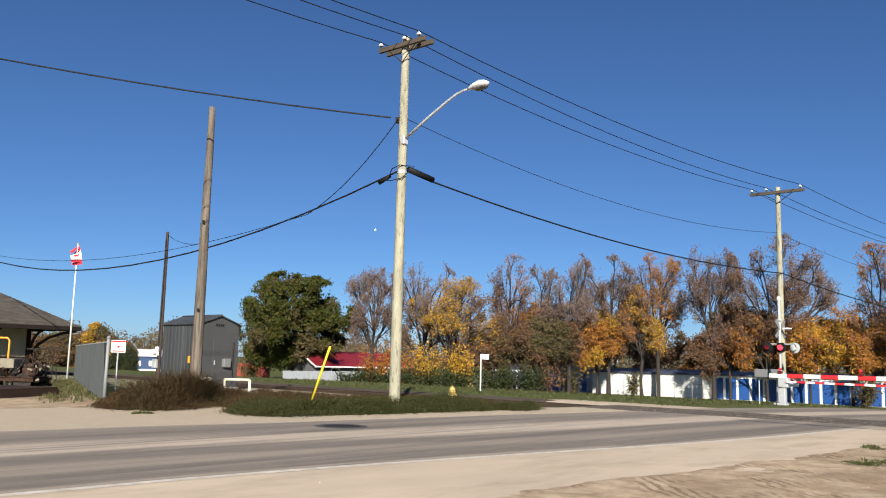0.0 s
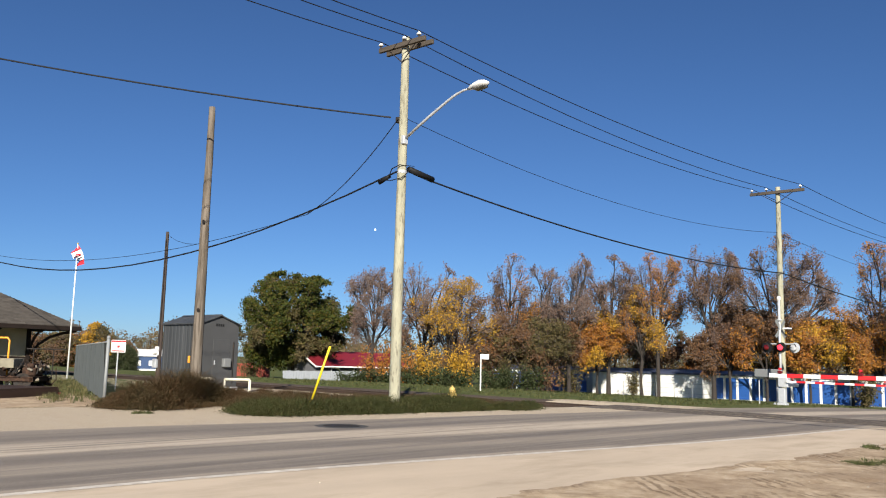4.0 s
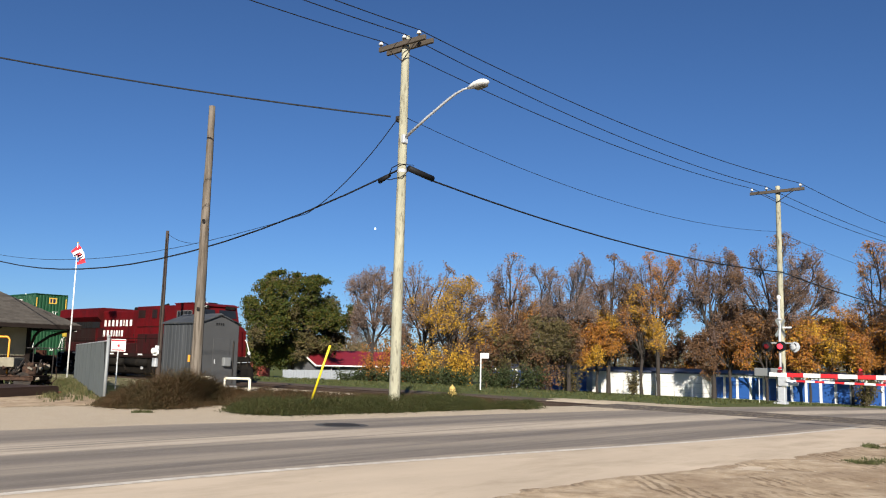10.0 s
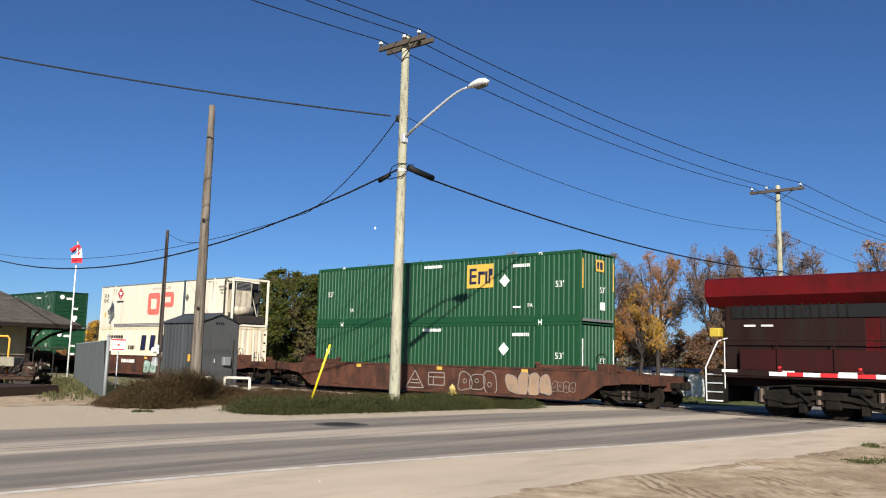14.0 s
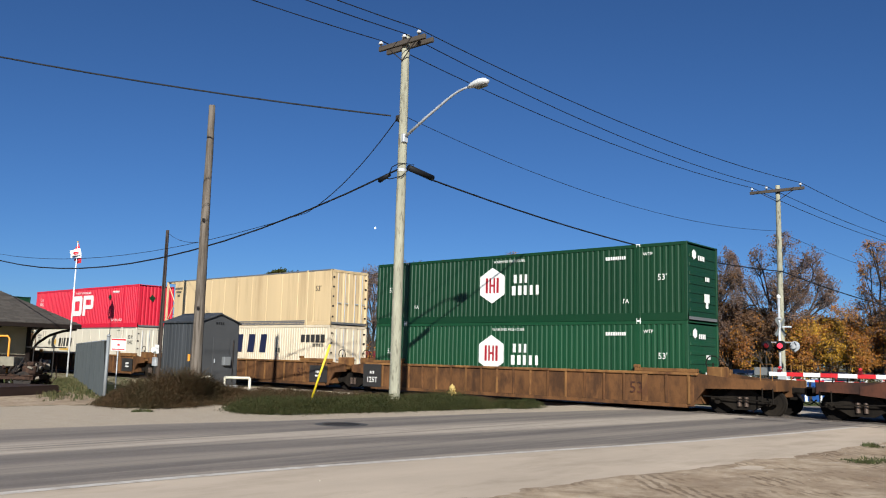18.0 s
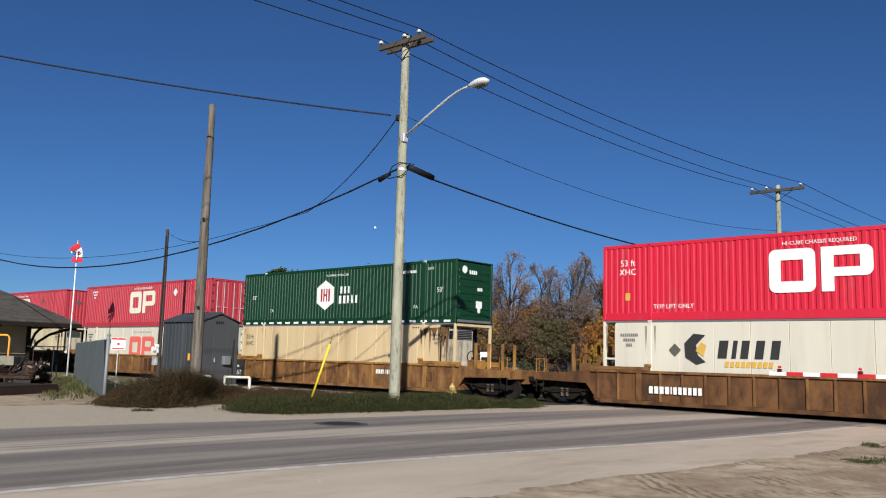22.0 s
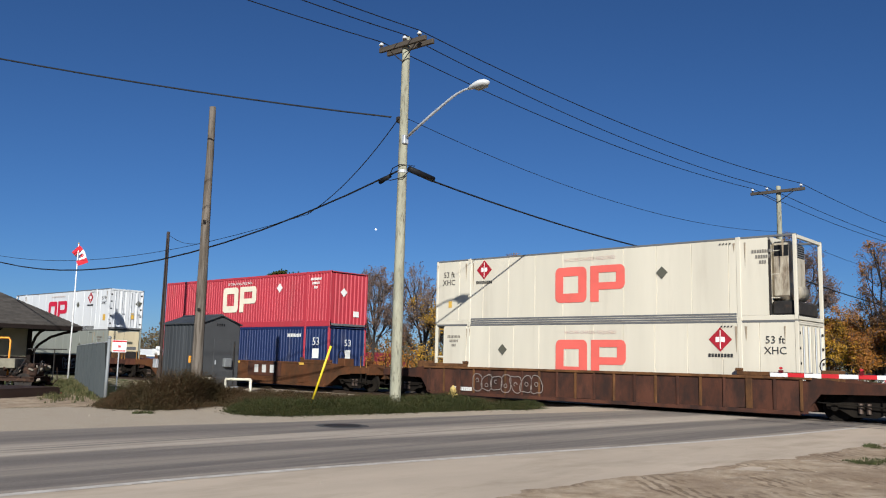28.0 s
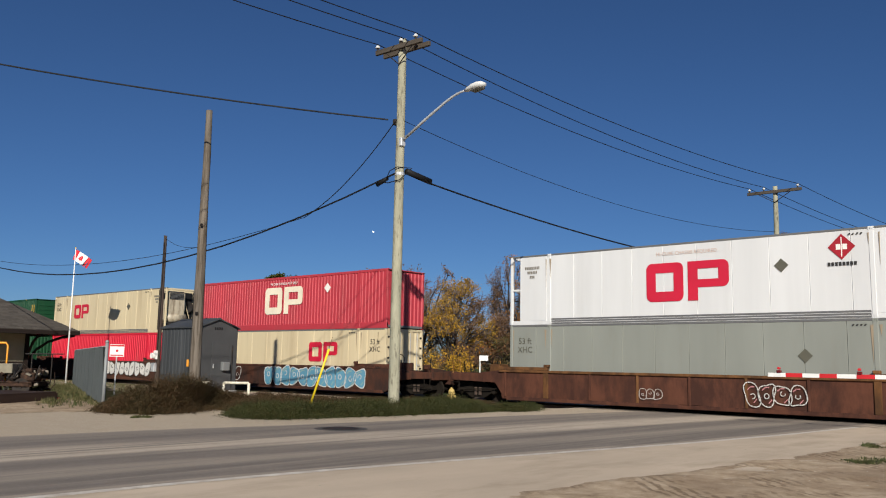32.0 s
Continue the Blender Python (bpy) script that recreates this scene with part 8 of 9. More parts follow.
    def rounded(q):
        off = (q - mid - np.array([lean * 0.5, 0, 0])) / size
        far = np.linalg.norm(off, axis=-1, keepdims=True) + 1e-9
        near = np.where(far > 0.8, 0.8 + 0.3 * np.tanh((far - 0.8) / 0.3), far)
        keep = np.clip((q[..., 2:] - fork * 1.1) / (0.25 * h), 0, 1)
        return q + off * (near / far - 1) * size * keep

    levels = [rounded(q) for q in levels]
    b, tip = rounded(b), rounded(tip)
    r0 = 0.0145 * h
    foot = np.array([[[0, 0, -0.4], [rnd.normal() * 0.08, rnd.normal() * 0.08, fork * 0.5], [0, 0, fork * k[2] * 1.1]]])
    wood = [round_bars(foot, np.array([[r0 * 1.3, r0, r0 * 0.9]]), 9)]
    for order, q in enumerate(levels[:3]):
        taper = np.linspace(1.0, 0.42, q.shape[1])
        wood.append(round_bars(q, np.maximum(radius[order][:, None] * taper, 0.02), (7, 5, 4)[order]))
    fine = [round_bars(levels[3], np.maximum(radius[3][:, None] * np.linspace(1.0, 0.6, levels[3].shape[1]), 0.014), 3)]
    s1 = np.cross(unit(tip - b), rnd.normal(size=b.shape))
    s1 = unit(s1) * 0.013
    s2 = np.cross(unit(tip - b), s1)
    k0 = np.arange(len(b))[:, None] * 4
    fine.append((np.stack([b + s1, b - s1, b + s2, tip], 1).reshape(-1, 3), np.concatenate([k0 + np.array([q]) for q in ((0, 1, 3, 3), (1, 2, 3, 3), (2, 0, 3, 3))])))
    # leaves along the twigs; whole sprays are full, thin or bare
    spray = np.repeat(np.clip(rnd.normal(1.0, 0.45, len(levels[2])), 0, 1.6), kids[2] * twigs)
    up = np.clip((tip[:, 2] / h - 0.45) / 0.4, 0, 1)
    keep = fill * spray * (1 - (0.25 + 0.75 * top_bare) * up)
    pts = b[:, None] + (tip - b)[:, None] * rnd.uniform(0.1, 1.1, (len(b), per, 1)) + rnd.normal(size=(len(b), per, 3)) * 0.13
    tone = np.array([noise.noise((q[0] * 0.28 + seed, q[1] * 0.28, q[2] * 0.28)) for q in levels[2][:, -1]])
    tone = np.repeat(tone, kids[2] * twigs)[:, None] + rnd.normal(size=(len(b), per)) * 0.05
    alive = rnd.uniform(size=(len(b), per)) < keep[:, None]
    t = thing("tree", label, "tree", pose(x, y, z), "trees beyond the track")
    part("trunk", joined(wood), bark, t, smooth=True)
    fine_mb = joined(fine)
    fine_mb.f = [q[:3] if q[2] == q[3] else q for q in fine_mb.f]
    part("fine_twig", fine_mb, "twig", t, kind="stuff")
    other = (tone > mix_at) & bool(second)
    for pick, mat in ((alive & ~other, leaves), (alive & other, second)):
        group = pts[pick]
        if len(group):
            v, f = leaf_cloud(group, leaf, rnd)
            mb = MB()
            mb.v, mb.f = v.tolist(), f
            part("crown", mb, "leaf_" + mat, t, kind="stuff")
    return t


TREES = [
    # x, y, height, spread, leaves, fullness
    (-99.8, 78.6, 15.4, 8.6, "green", 1.0, dict(limbs=22, open_=1.6, kids=(6, 6, 5), twigs=4, per=10, leaf=0.16, round_=0.4, base=0.2, second="olive", mix_at=0.26, label="broad tree with dense dark green leaves turning brown")),
    (-71.5, 67.8, 14.3, 3.47, "mauve", 0.3, dict(kids=(6, 6, 5), twigs=6, base=0.25, lean=-1.0, label="half-bare tree with thin mauve-brown leaves")),
    (-67.6, 72.2, 15.2, 4.09, "mauve", 0.3, dict(kids=(6, 6, 5), twigs=6, top_bare=0.4, base=0.2, second="brown", label="thin brown-leaved tree behind a hedge")),
    (-63, 72.4, 12.8, 5.25, "gold", 1.0, dict(second="brown", mix_at=0.3, top_bare=0.2, base=0.2, label="tree with golden leaves and dark limbs")),
    (-60.2, 79, 15.5, 3.67, "brown", 1.0, dict(kids=(6, 6, 5), second="orange", mix_at=0.15, top_bare=0.65, base=0.15, label="thin brown-leaved tree in autumn")),
    (-57.4, 81.8, 15.3, 2.83, "mauve", 0.3, dict(kids=(6, 6, 5), twigs=6, base=0.2, label="nearly bare grey tree with fine twigs")),
    (-54.9, 83.6, 16.2, 3.35, "mauve", 0.3, dict(kids=(6, 6, 5), twigs=6, base=0.2, label="tall bare grey-brown tree with fine twigs")),
    (-56, 81, 8.9, 4.1, "brown", 1.0, dict(open_=0.75, per=7, leaf=0.115, second="olive", base=0.26, label="bushy brown tree in late autumn")),
    (-58.6, 80, 7.4, 4, "olive", 1.0, dict(open_=0.75, per=7, leaf=0.115, second="brown", base=0.26, label="bushy olive tree in late autumn")),
    (-53.6, 90.3, 16.4, 3.99, "brown", 0.42, dict(kids=(6, 6, 5), twigs=5, second="mauve", mix_at=0.0, base=0.28, label="tall forked tree with russet leaves")),
    (-54.2, 88.8, 10.1, 3.78, "orange", 1.0, dict(open_=0.75, per=7, leaf=0.115, second="gold", base=0.22, label="smaller orange-leaved tree by the white building")),
    (-48.5, 93, 17.0, 3.88, "brown", 0.4, dict(kids=(6, 6, 5), twigs=5, second="orange", mix_at=-0.05, base=0.25, label="tall tree with russet leaves")),
    (-49.8, 91.6, 13.1, 3.04, "gold", 1.0, dict(kids=(6, 6, 5), second="orange", mix_at=0.15, base=0.24, label="golden-leaved tree before the white building")),
    (-40.6, 91, 17.2, 4.1, "brown", 0.55, dict(kids=(6, 6, 5), lean=-1.8, second="mauve", mix_at=0.1, base=0.25, label="leaning tree with thin russet leaves")),
    (-39.2, 92, 10.6, 3.7, "orange", 0.75, dict(open_=0.75, per=7, leaf=0.115, second="brown", mix_at=0.0, base=0.22, label="russet-leaved tree by the storage doors")),
    (-34.1, 94.2, 17.9, 5.9, "mauve", 0.5, dict(kids=(6, 6, 5), twigs=6, second="brown", base=0.2, label="tall rounded tree, nearly bare, mauve-brown")),
    (-35.6, 93.4, 10.0, 3.8, "brown", 0.8, dict(open_=0.75, per=7, leaf=0.115, second="orange", base=0.22, label="lower tree with russet and orange leaves")),
    (-31.4, 94.5, 9.2, 4, "gold", 1.0, dict(open_=0.75, per=7, leaf=0.115, second="orange", base=0.22, label="low golden tree before the storage doors")),
    (-27.6, 96, 8.6, 3.46, "orange", 0.9, dict(open_=0.75, per=7, leaf=0.115, second="gold", base=0.22, label="low golden tree before the storage doors")),
    (-25.2, 97, 16.6, 4.3, "orange", 1.0, dict(kids=(6, 6, 5), second="brown", mix_at=0.15, top_bare=0.5, base=0.15, label="big tree with deep orange leaves")),
    (-20.6, 97.4, 18.2, 5.87, "orange", 0.95, dict(kids=(6, 6, 5), second="brown", mix_at=0.25, base=0.15, label="big tree with deep orange leaves")),
    (-84, 101, 7.5, 5, "brown", 0.9, dict(kids=(6, 5, 5), twigs=3, per=5, leaf=0.16, open_=0.8, base=0.05, label="brown-leaved tree in the second row")),
    (-76, 104, 8.5, 5, "olive", 0.9, dict(kids=(6, 5, 5), twigs=3, per=5, leaf=0.16, open_=0.8, second="brown", base=0.05, label="olive-brown tree in the second row")),
    (-69, 104, 12.1, 5.61, "brown", 0.9, dict(kids=(6, 5, 5), twigs=3, per=5, leaf=0.16, open_=0.8, second="olive", base=0.05, label="brown-leaved tree in the second row")),
    (-62, 105, 11, 4.6, "olive", 0.9, dict(kids=(6, 5, 5), twigs=3, per=5, leaf=0.16, open_=0.8, second="brown", base=0.05, label="olive-brown tree in the second row")),
    (-56, 107, 9.6, 4.8, "brown", 0.9, dict(kids=(6, 5, 5), twigs=3, per=5, leaf=0.16, open_=0.8, second="olive", base=0.05, label="brown-leaved tree in the second row")),
    (-50, 110, 7.5, 4.2, "brown", 0.9, dict(kids=(6, 5, 5), twigs=3, per=5, leaf=0.16, open_=0.8, second="orange", base=0.05, label="brown-leaved tree in the second row")),
    (-44, 112, 7.5, 4.2, "olive", 0.9, dict(kids=(6, 5, 5), twigs=3, per=5, leaf=0.16, open_=0.8, second="gold", base=0.05, label="olive-brown tree in the second row")),
    (-38, 114, 10.5, 4.6, "brown", 0.9, dict(kids=(6, 5, 5), twigs=3, per=5, leaf=0.16, open_=0.8, second="orange", base=0.05, label="brown-leaved tree in the second row")),
    (-31, 116, 10, 5, "brown", 0.9, dict(kids=(6, 5, 5), twigs=3, per=5, leaf=0.16, open_=0.8, second="gold", base=0.05, label="brown-leaved tree in the second row")),
    (-24, 116, 10, 5, "orange", 0.9, dict(kids=(6, 5, 5), twigs=3, per=5, leaf=0.16, open_=0.8, second="brown", base=0.05, label="orange tree in the second row")),
    (-127, 50, 5.6, 4.6, "brown", 1.0, dict(limbs=11, kids=(6, 6, 5), twigs=3, per=8, leaf=0.11, open_=1.45, base=0.03, label="low autumn-brown tree far off by the lane")),
    (-126, 55.6, 6.3, 4.6, "olive", 1.0, dict(limbs=11, kids=(6, 6, 5), twigs=3, per=8, leaf=0.11, open_=1.45, second="brown", base=0.03, label="low olive-brown tree far off by the lane")),
    (-124, 59, 6.3, 4, "brown", 1.0, dict(limbs=11, kids=(6, 6, 5), twigs=3, per=8, leaf=0.11, open_=1.45, second="orange", mix_at=0.2, base=0.03, label="low autumn-brown tree far off by the lane")),
    (-122, 59.4, 7.4, 2.2, "gold", 1.0, dict(limbs=11, kids=(6, 6, 5), twigs=3, per=8, leaf=0.11, open_=1.45, second="olive", mix_at=0.0, base=0.05, label="slim yellow-olive tree far off by the lane")),
    (-150, 76, 6.2, 4.4, "olive", 1.0, dict(limbs=11, kids=(6, 6, 5), twigs=3, per=8, leaf=0.11, open_=1.45, second="brown", base=0.03, label="low olive-brown tree far off by the lane")),
    (-120, 62.6, 4.6, 2.6, "hedge", 1.0, dict(limbs=11, kids=(6, 6, 5), twigs=3, per=8, leaf=0.11, open_=1.45, base=0.03, label="low dark green tree far off by the lane")),
]
for i, (x, y, h, spread, leaves, fill, kw) in enumerate(TREES):
    tree(x, y, LOW, h, spread, leaves, 100 + i, fill, **kw)


def shrub(x, y, z, r, h, leaves, seed, n, label, leaf=0.13, category="shrub", group="shrubs beyond the track"):
    """A many-stemmed shrub with an uneven outline."""
    rnd = np.random.default_rng(seed)
    stems, pts = MB(), []
    for i in range(12):
        a = rnd.uniform(0, 6.283)
        tip = np.array([math.cos(a) * r * rnd.uniform(0.3, 1), math.sin(a) * r * rnd.uniform(0.3, 1), h * rnd.uniform(0.6, 1.0)])
        mid = tip * 0.5 + np.array([0, 0, h * 0.1])
        stems.tube([(tip[0] * 0.1, tip[1] * 0.1, -0.1), mid, tip], 0.04, 4, 0.012)
        for k in range(n // 6):
            u = rnd.uniform(0.15, 1.08)
            c = tip * u + rnd.normal(size=3) * np.array([r, r, h * 0.6]) * 0.2
            c[2] = max(0.05, c[2])
            pts.append(c)
    t = thing("shrub", label, category, pose(x, y, z), group)
    part("brushwood", stems, "bark", t, kind="stuff")
    v, f = leaf_cloud(pts, leaf, rnd)
    mb = MB()
    mb.v, mb.f = v.tolist(), f
    part("crown", mb, "leaf_" + leaves, t, kind="stuff")
    return t


for i, (x, y, r, h, leaves, n) in enumerate([
    (-70.0, 67.0, 2.0, 5.0, "orange", 900), (-67.2, 68.8, 1.9, 4.6, "orange", 800), (-64.6, 70.2, 1.9, 4.8, "gold", 800), (-61.6, 71.4, 2.4, 5.0, "gold", 1200),
    (-71.0, 64.5, 2.2, 2.2, "hedge", 1100), (-67.6, 66.3, 2.4, 2.4, "hedge", 1100), (-64.2, 68.4, 2.4, 2.4, "hedge", 1100), (-60.8, 70.2, 2.4, 2.5, "hedge", 1100), (-57.6, 73.5, 2.4, 2.8, "hedge", 1100), (-56.0, 77.0, 2.2, 3.2, "hedge", 900),
    (-59.0, 78.0, 2.4, 4.5, "olive", 700), (-56.5, 81.0, 2.6, 5.0, "brown", 700), (-55.5, 85.0, 2.2, 4.0, "olive", 600), (-62.5, 79.5, 2.4, 5.5, "brown", 700),
    (-25.6, 93.0, 1.6, 3.2, "olive", 700), (-50.6, 91.0, 1.0, 2.6, "olive", 300), (-97.5, 80.5, 2.2, 5.5, "brown", 700), (-104, 74.5, 2.0, 3.0, "olive", 600)]):
    shrub(x, y, LOW, r, h, leaves, 300 + i, n, leaf=0.13 if x > -105 else 0.17, label={"orange": "orange-leaved autumn shrub under trees", "gold": "bright yellow-leaved autumn shrub by a hedge", "hedge": "low dark green hedge bush", "olive": "olive-brown shrub under the trees", "brown": "brown thinning shrub under trees"}[leaves])

# far woods round the horizon
rnd_f = np.random.default_rng(77)
far_pts, far_stems = [], MB()
for i in range(420):
    yaw = radians(rnd_f.uniform(-95, 15))
    dist = rnd_f.uniform(230, 420)
    cx, cy = math.sin(yaw) * dist, math.cos(yaw) * dist
    if cy < 105:
        continue
    hh = rnd_f.uniform(7, 15)
    rr = hh * rnd_f.uniform(0.3, 0.5)
    far_stems.tube([(cx, cy, LOW - 0.3), (cx, cy, LOW + hh * 0.8)], 0.3, 4, 0.08)
    for k in range(300):
        d = rnd_f.normal(size=3)
        d /= np.linalg.norm(d)
        q = rnd_f.uniform(0.3, 1.0) ** 0.5
        far_pts.append((cx + d[0] * rr * q, cy + d[1] * rr * q, LOW + hh * 0.55 + d[2] * hh * 0.45 * q))
woods = thing("far_woods", "distant band of brown and olive autumn woods", "woods", kind="stuff")
v, f = leaf_cloud(far_pts, 0.42, rnd_f)
mb = MB()
mb.v, mb.f = v.tolist(), f
part("crowns", mb, "leaf_far", woods, kind="stuff")
part("trunks", far_stems, "bark", woods, kind="stuff")


def weeds(name, label, category, places, height, blades, width, material, seed, lean=0.5, fuzz=0, fuzz_size=0.03):
    """Tufts of thin blades, one mesh."""
    rnd = np.random.default_rng(seed)
    vs, fs = [], []
    for x, y, s in places:
        z = land(x, y)
        for b in range(blades):
            a = rnd.uniform(0, 6.283)
            o = rnd.uniform(0, 0.22) * s
            hgt = height * s * rnd.uniform(0.45, 1.1)
            out = rnd.uniform(0.05, lean) * hgt
            bx, by = x + o * math.cos(a * 1.7), y + o * math.sin(a * 1.7)
            w = width * rnd.uniform(0.6, 1.4)
            px, py = -math.sin(a) * w, math.cos(a) * w
            mx, my = bx + math.cos(a) * out * 0.4, by + math.sin(a) * out * 0.4
            tx, ty = bx + math.cos(a) * out, by + math.sin(a) * out
            k = len(vs)
            vs += [(bx - px, by - py, z - 0.02), (bx + px, by + py, z - 0.02), (mx + px * 1.3, my + py * 1.3, z + hgt * 0.6), (mx - px * 1.3, my - py * 1.3, z + hgt * 0.6), (tx, ty, z + hgt)]
            fs += [(k, k + 1, k + 2, k + 3), (k + 3, k + 2, k + 4)]
    if fuzz:
        heads = []
        for x, y, s in places:
            c = rnd.normal(size=(fuzz, 3)) * np.array([0.2, 0.2, 0.0]) * (0.6 + s)
            top = height * s * np.clip(1.0 - (c[:, 0] ** 2 + c[:, 1] ** 2) * 2.2, 0.15, 1)
            c[:, 2] = top * rnd.uniform(0.15, 1.05, fuzz)
            heads.append(c + np.array([x, y, land(x, y)]))
        lv, lf = leaf_cloud(np.concatenate(heads), fuzz_size, rnd, 0.35)
        k = len(vs)
        vs += lv.tolist()
        fs += [tuple(i + k for i in f) for f in lf]
    mb = MB()
    mb.v, mb.f = vs, fs
    ob = part(name, mb, material)
    return tagged(ob, label, category, kind="stuff")


rw = random.Random(9)
brown, green, dry, tuft, verge = [], [], [], [], []


def bed(out, front, deep, n, rise):
    """Weeds behind a front line of (x, y, height); they thin out and sink over the depth."""
    legs = [math.dist(a[:2], b[:2]) for a, b in zip(front, front[1:])]
    for _ in range(n):
        d = rw.random() * sum(legs)
        i = 0
        while d > legs[i] and i < len(legs) - 1:
            d, i = d - legs[i], i + 1
        u = d / legs[i]
        (ax, ay, ah), (bx, by, bh) = front[i], front[i + 1]
        w = rw.random() ** 1.15 * deep
        x, y = ax + (bx - ax) * u - 0.72 * w + rw.gauss(0, 0.07), ay + (by - ay) * u + 0.69 * w + rw.gauss(0, 0.07)
        lump = 0.86 + 0.55 * noise.noise((x * 0.8, y * 0.8, 1.0)) + 0.3 * noise.noise((x * 2.1, y * 2.1, 4.0))
        dome = min(1.0, 0.42 + 0.58 * w / rise) * (1.0 if w < deep * 0.6 else 1.0 - 0.9 * (w / deep - 0.6))
        out.append((x, y, max(0.12, (ah + (bh - ah) * u) * lump * dome)))


bed(brown, [(-25.3, 12.75, 0.4), (-24.3, 12.3, 0.6), (-23.3, 12.35, 0.95), (-22.9, 12.75, 1.2), (-22.85, 13.5, 1.36), (-23.6, 14.5, 1.3), (-24.5, 15.5, 0.85)], 3.0, 430, 1.1)
bed(brown, [(-25.4, 16.3, 0.75), (-24.5, 16.0, 0.62), (-23.4, 16.0, 0.56), (-22.2, 15.6, 0.52), (-21.2, 15.2, 0.5)], 3.0, 260, 0.5)
bed(brown, [(-26.4, 18.8, 0.4), (-24.0, 19.6, 0.35), (-22.4, 21.0, 0.35), (-21.2, 23.6, 0.3), (-20.4, 26.0, 0.25)], 4.5, 230, 0.5)
bed(green, [(-21.2, 14.75, 0.5), (-20.6, 14.3, 0.66), (-19.6, 14.15, 0.72), (-19.05, 14.7, 0.78), (-18.9, 15.8, 0.8), (-18.7, 17.4, 0.95), (-18.55, 18.7, 1.02), (-18.35, 21.0, 0.9), (-18.2, 22.4, 0.75), (-18.7, 23.3, 0.5)], 4.2, 980, 0.7)
bed(green, [(-18.7, 23.5, 0.45), (-17.75, 23.3, 0.6), (-17.65, 24.4, 0.55), (-18.5, 26.0, 0.35)], 1.5, 110, 0.4)
for i in range(330):
    u = rw.random()
    x, y = -27.0 - 19 * u, 13.6 + 8 * u
    dry.append((x - rw.uniform(0, 1.2), y - rw.uniform(-0.4, 1.8), rw.uniform(0.4, 1.2)))
for x, y in ((-4.6, 16.3), (-4.4, 16.6), (-4.75, 16.5), (-4.35, 16.2), (-4.5, 16.9), (-5.3, 19.6), (-5.1, 19.9), (-5.5, 20.2), (-22.0, 12.2), (-21.9, 12.1)):
    for k in range(5):
        tuft.append((x + rw.uniform(-0.2, 0.2), y + rw.uniform(-0.2, 0.2), rw.uniform(0.4, 1.0)))
for i in range(1500):
    y = rw.uniform(33.5, 60)
    verge.append((far_x(y) - 1.5 - rw.random() * 42, y, rw.uniform(0.5, 1.2)))
weeds("brown_weeds", "dense thicket of russet-brown weeds", "weeds", brown, 0.98, 30, 0.0045, "leaf_russet", 21, 1.4, 270, 0.026)
weeds("green_weeds", "low dense dark green weeds along the road", "weeds", green, 0.58, 18, 0.0045, "leaf_weed", 22, 1.4, 110, 0.025)
weeds("dry_grass", "patchy dry grass by the fence", "grass", dry, 0.2, 16, 0.006, "leaf_straw", 23, 0.7)
weeds("grass_tufts", "small green grass tufts in the dirt", "grass", tuft, 0.11, 34, 0.006, "leaf_lawn", 24, 1.2)
weeds("verge_grass", "short green grass beyond the track", "grass", verge, 0.16, 10, 0.012, "leaf_lawn", 25, 0.9)

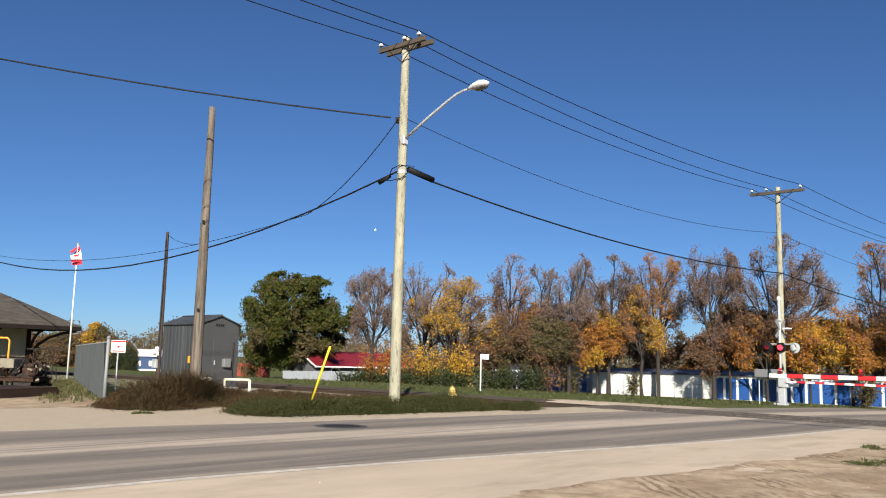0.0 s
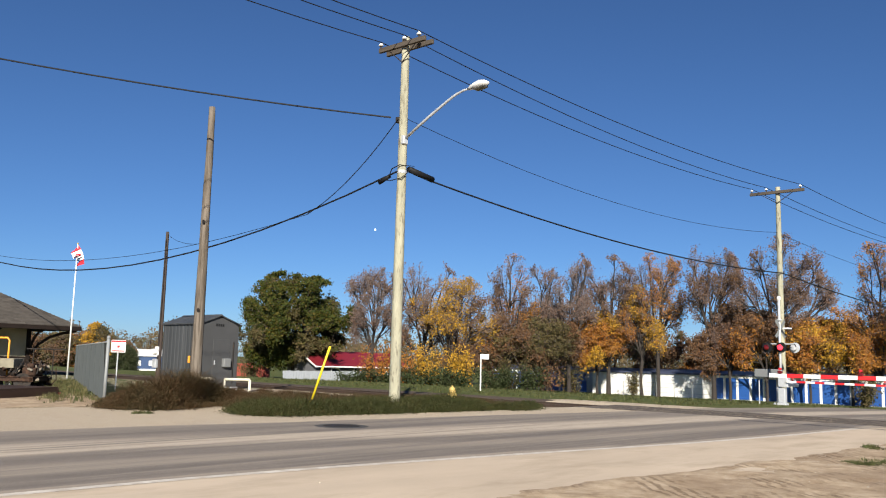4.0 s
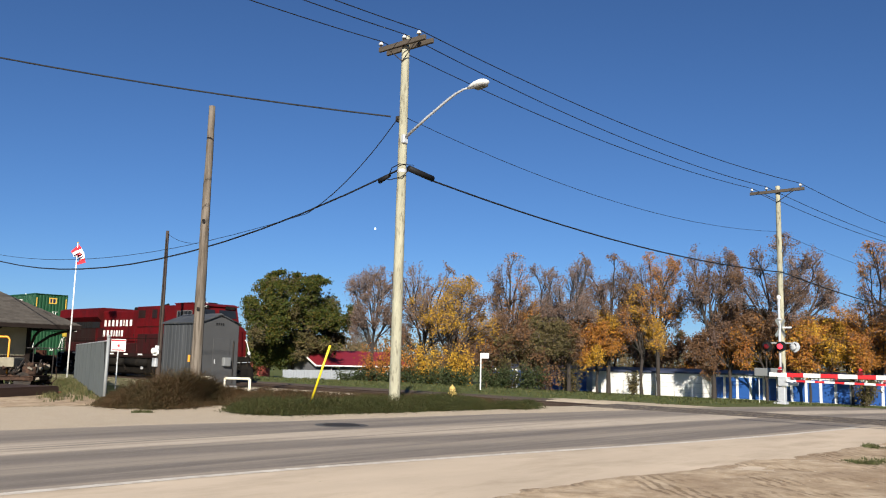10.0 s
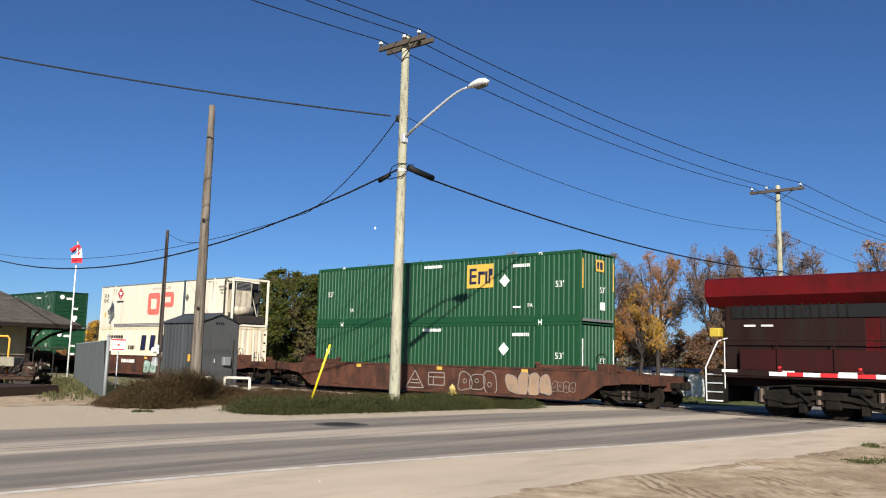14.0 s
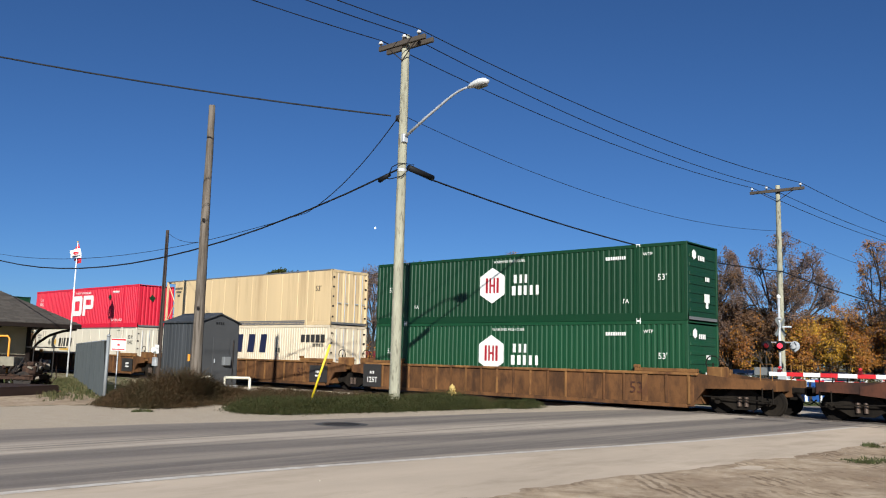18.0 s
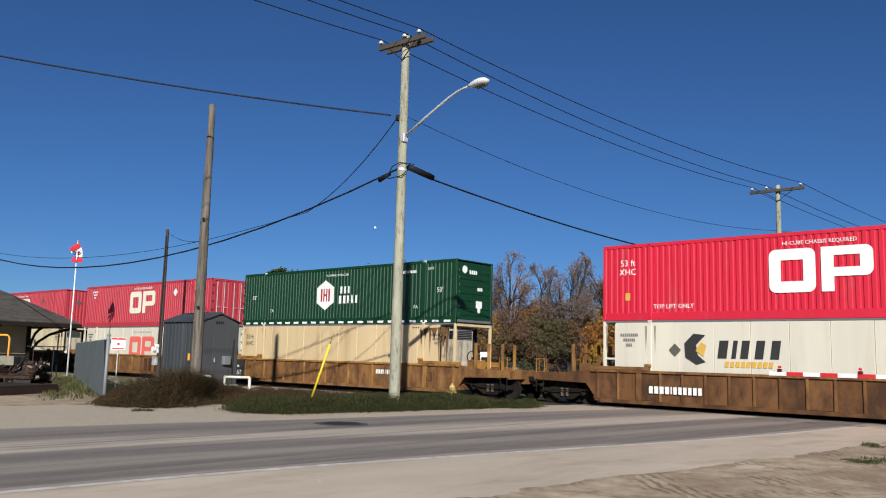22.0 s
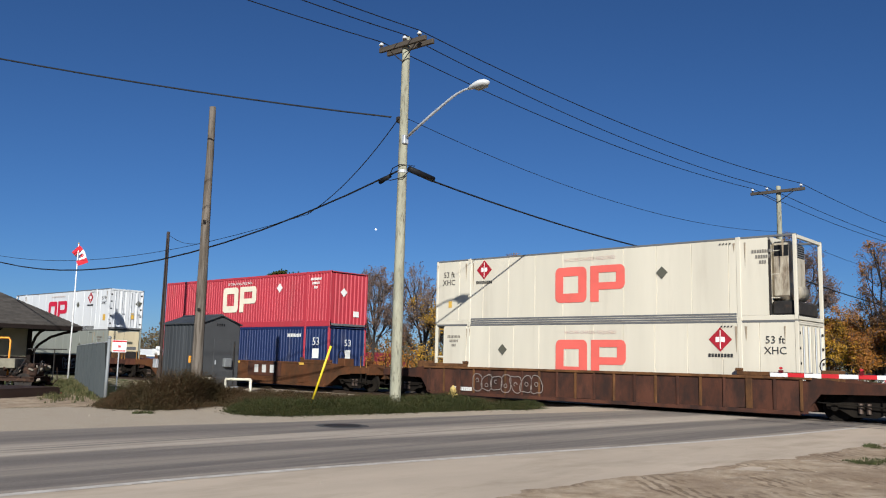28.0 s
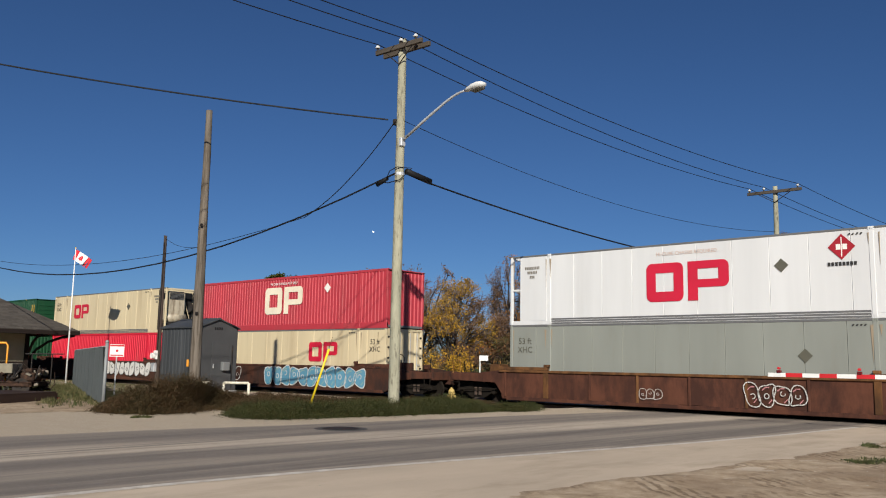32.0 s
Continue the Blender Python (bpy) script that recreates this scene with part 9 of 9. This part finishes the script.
# loose stones on the gravel and dirt
stones = MB()
for i in range(860):
    y = rw.uniform(5, 26)
    x = line_x(y) + 0.4 + rw.random() * 7 if rw.random() < 0.75 else far_x(y) - 0.3 - rw.random() * 6
    r = rw.uniform(0.006, 0.018) * (1.6 if rw.random() < 0.08 else 1)
    if i >= 500:
        y = rw.uniform(7.5, 22)
        x = shoulder_x(y) + 0.15 + rw.random() ** 1.3 * 4.0
        r = rw.uniform(0.005, 0.013)
    z = land(x, y) + r * 0.35 + (0.04 if i >= 500 else 0.0)
    k = [rw.uniform(0.7, 1.3) for _ in range(6)]
    stones.add([(x + r * k[0], y, z), (x - r * k[1], y, z), (x, y + r * k[2], z), (x, y - r * k[3], z), (x, y, z + r * 0.7 * k[4]), (x, y, z - r * 0.7)],
               [(0, 2, 4), (2, 1, 4), (1, 3, 4), (3, 0, 4), (2, 0, 5), (1, 2, 5), (3, 1, 5), (0, 3, 5)])
tagged(part("loose_stones", stones, surface("pale_stone", (0.42, 0.36, 0.28), 0.9, vary=0.3, scale=3)), "loose pale stones scattered on the gravel", "stones", kind="stuff")


# ---------------------------------------------------------------- motion
def motions():
    """The train rolls past at a steady thirteen metres a second."""
    along = [(0.0, -213.2), (6.0, -136.6), (11.0, -72.66), (14.0, -34.28), (17.0, 4.79), (20.0, 43.68), (23.0, 82.66), (25.0, 108.45), (28.0, 146.95), (30.0, 172.65), (32.0, 198.62)]
    for ob, x, z in MOVERS:
        walk(ob, [(t, pose(x + s, TRACK_Y, z)) for t, s in along])
    # the flag: how far it stands out from its pole, time by time
    out = [(0, 0.25), (2, 0.2), (4, 0.35), (5.5, 0.45), (6, 0.6), (6.5, 0.8), (7, 0.5), (7.5, 0.7), (8, 0.75), (8.5, 0.45), (9, 0.4), (9.5, 0.2), (10, 0.4), (10.5, 0.95), (11, 0.55), (11.5, 0.35),
           (12.5, 0.3), (14, 0.25), (16, 0.3), (17, 0.2), (19, 0.2), (21, 0.2), (23, 0.22), (24, 0.4), (25, 0.4), (26.5, 0.3), (28, 0.5), (29, 0.65), (30, 0.35), (31, 0.55), (32, 0.8)]
    times = [0.5 * k for k in range(65)]
    rows = [[] for _ in FLAG]
    for t in times:
        e = lerp_at(t, out)
        e = e * (0.3 + 0.6 * e)
        p = Vector((0.045, 0.03, 8.28))
        for i, ob in enumerate(FLAG):
            droop = (1 - e) * 95 * min(1.0, 0.62 + i * 0.08)
            turn = 42 + (30 * (1 - e) + 14) * math.sin(t * 4.1 - i * 0.9)
            m = Matrix.Translation(p) @ Euler((0, 0, radians(turn))).to_matrix().to_4x4() @ Euler((0, radians(droop), 0)).to_matrix().to_4x4()
            rows[i].append((t, m))
            p = p + m.to_3x3() @ Vector((0.16, 0, 0))
    for ob, r in zip(FLAG, rows):
        walk(ob, r)


motions()
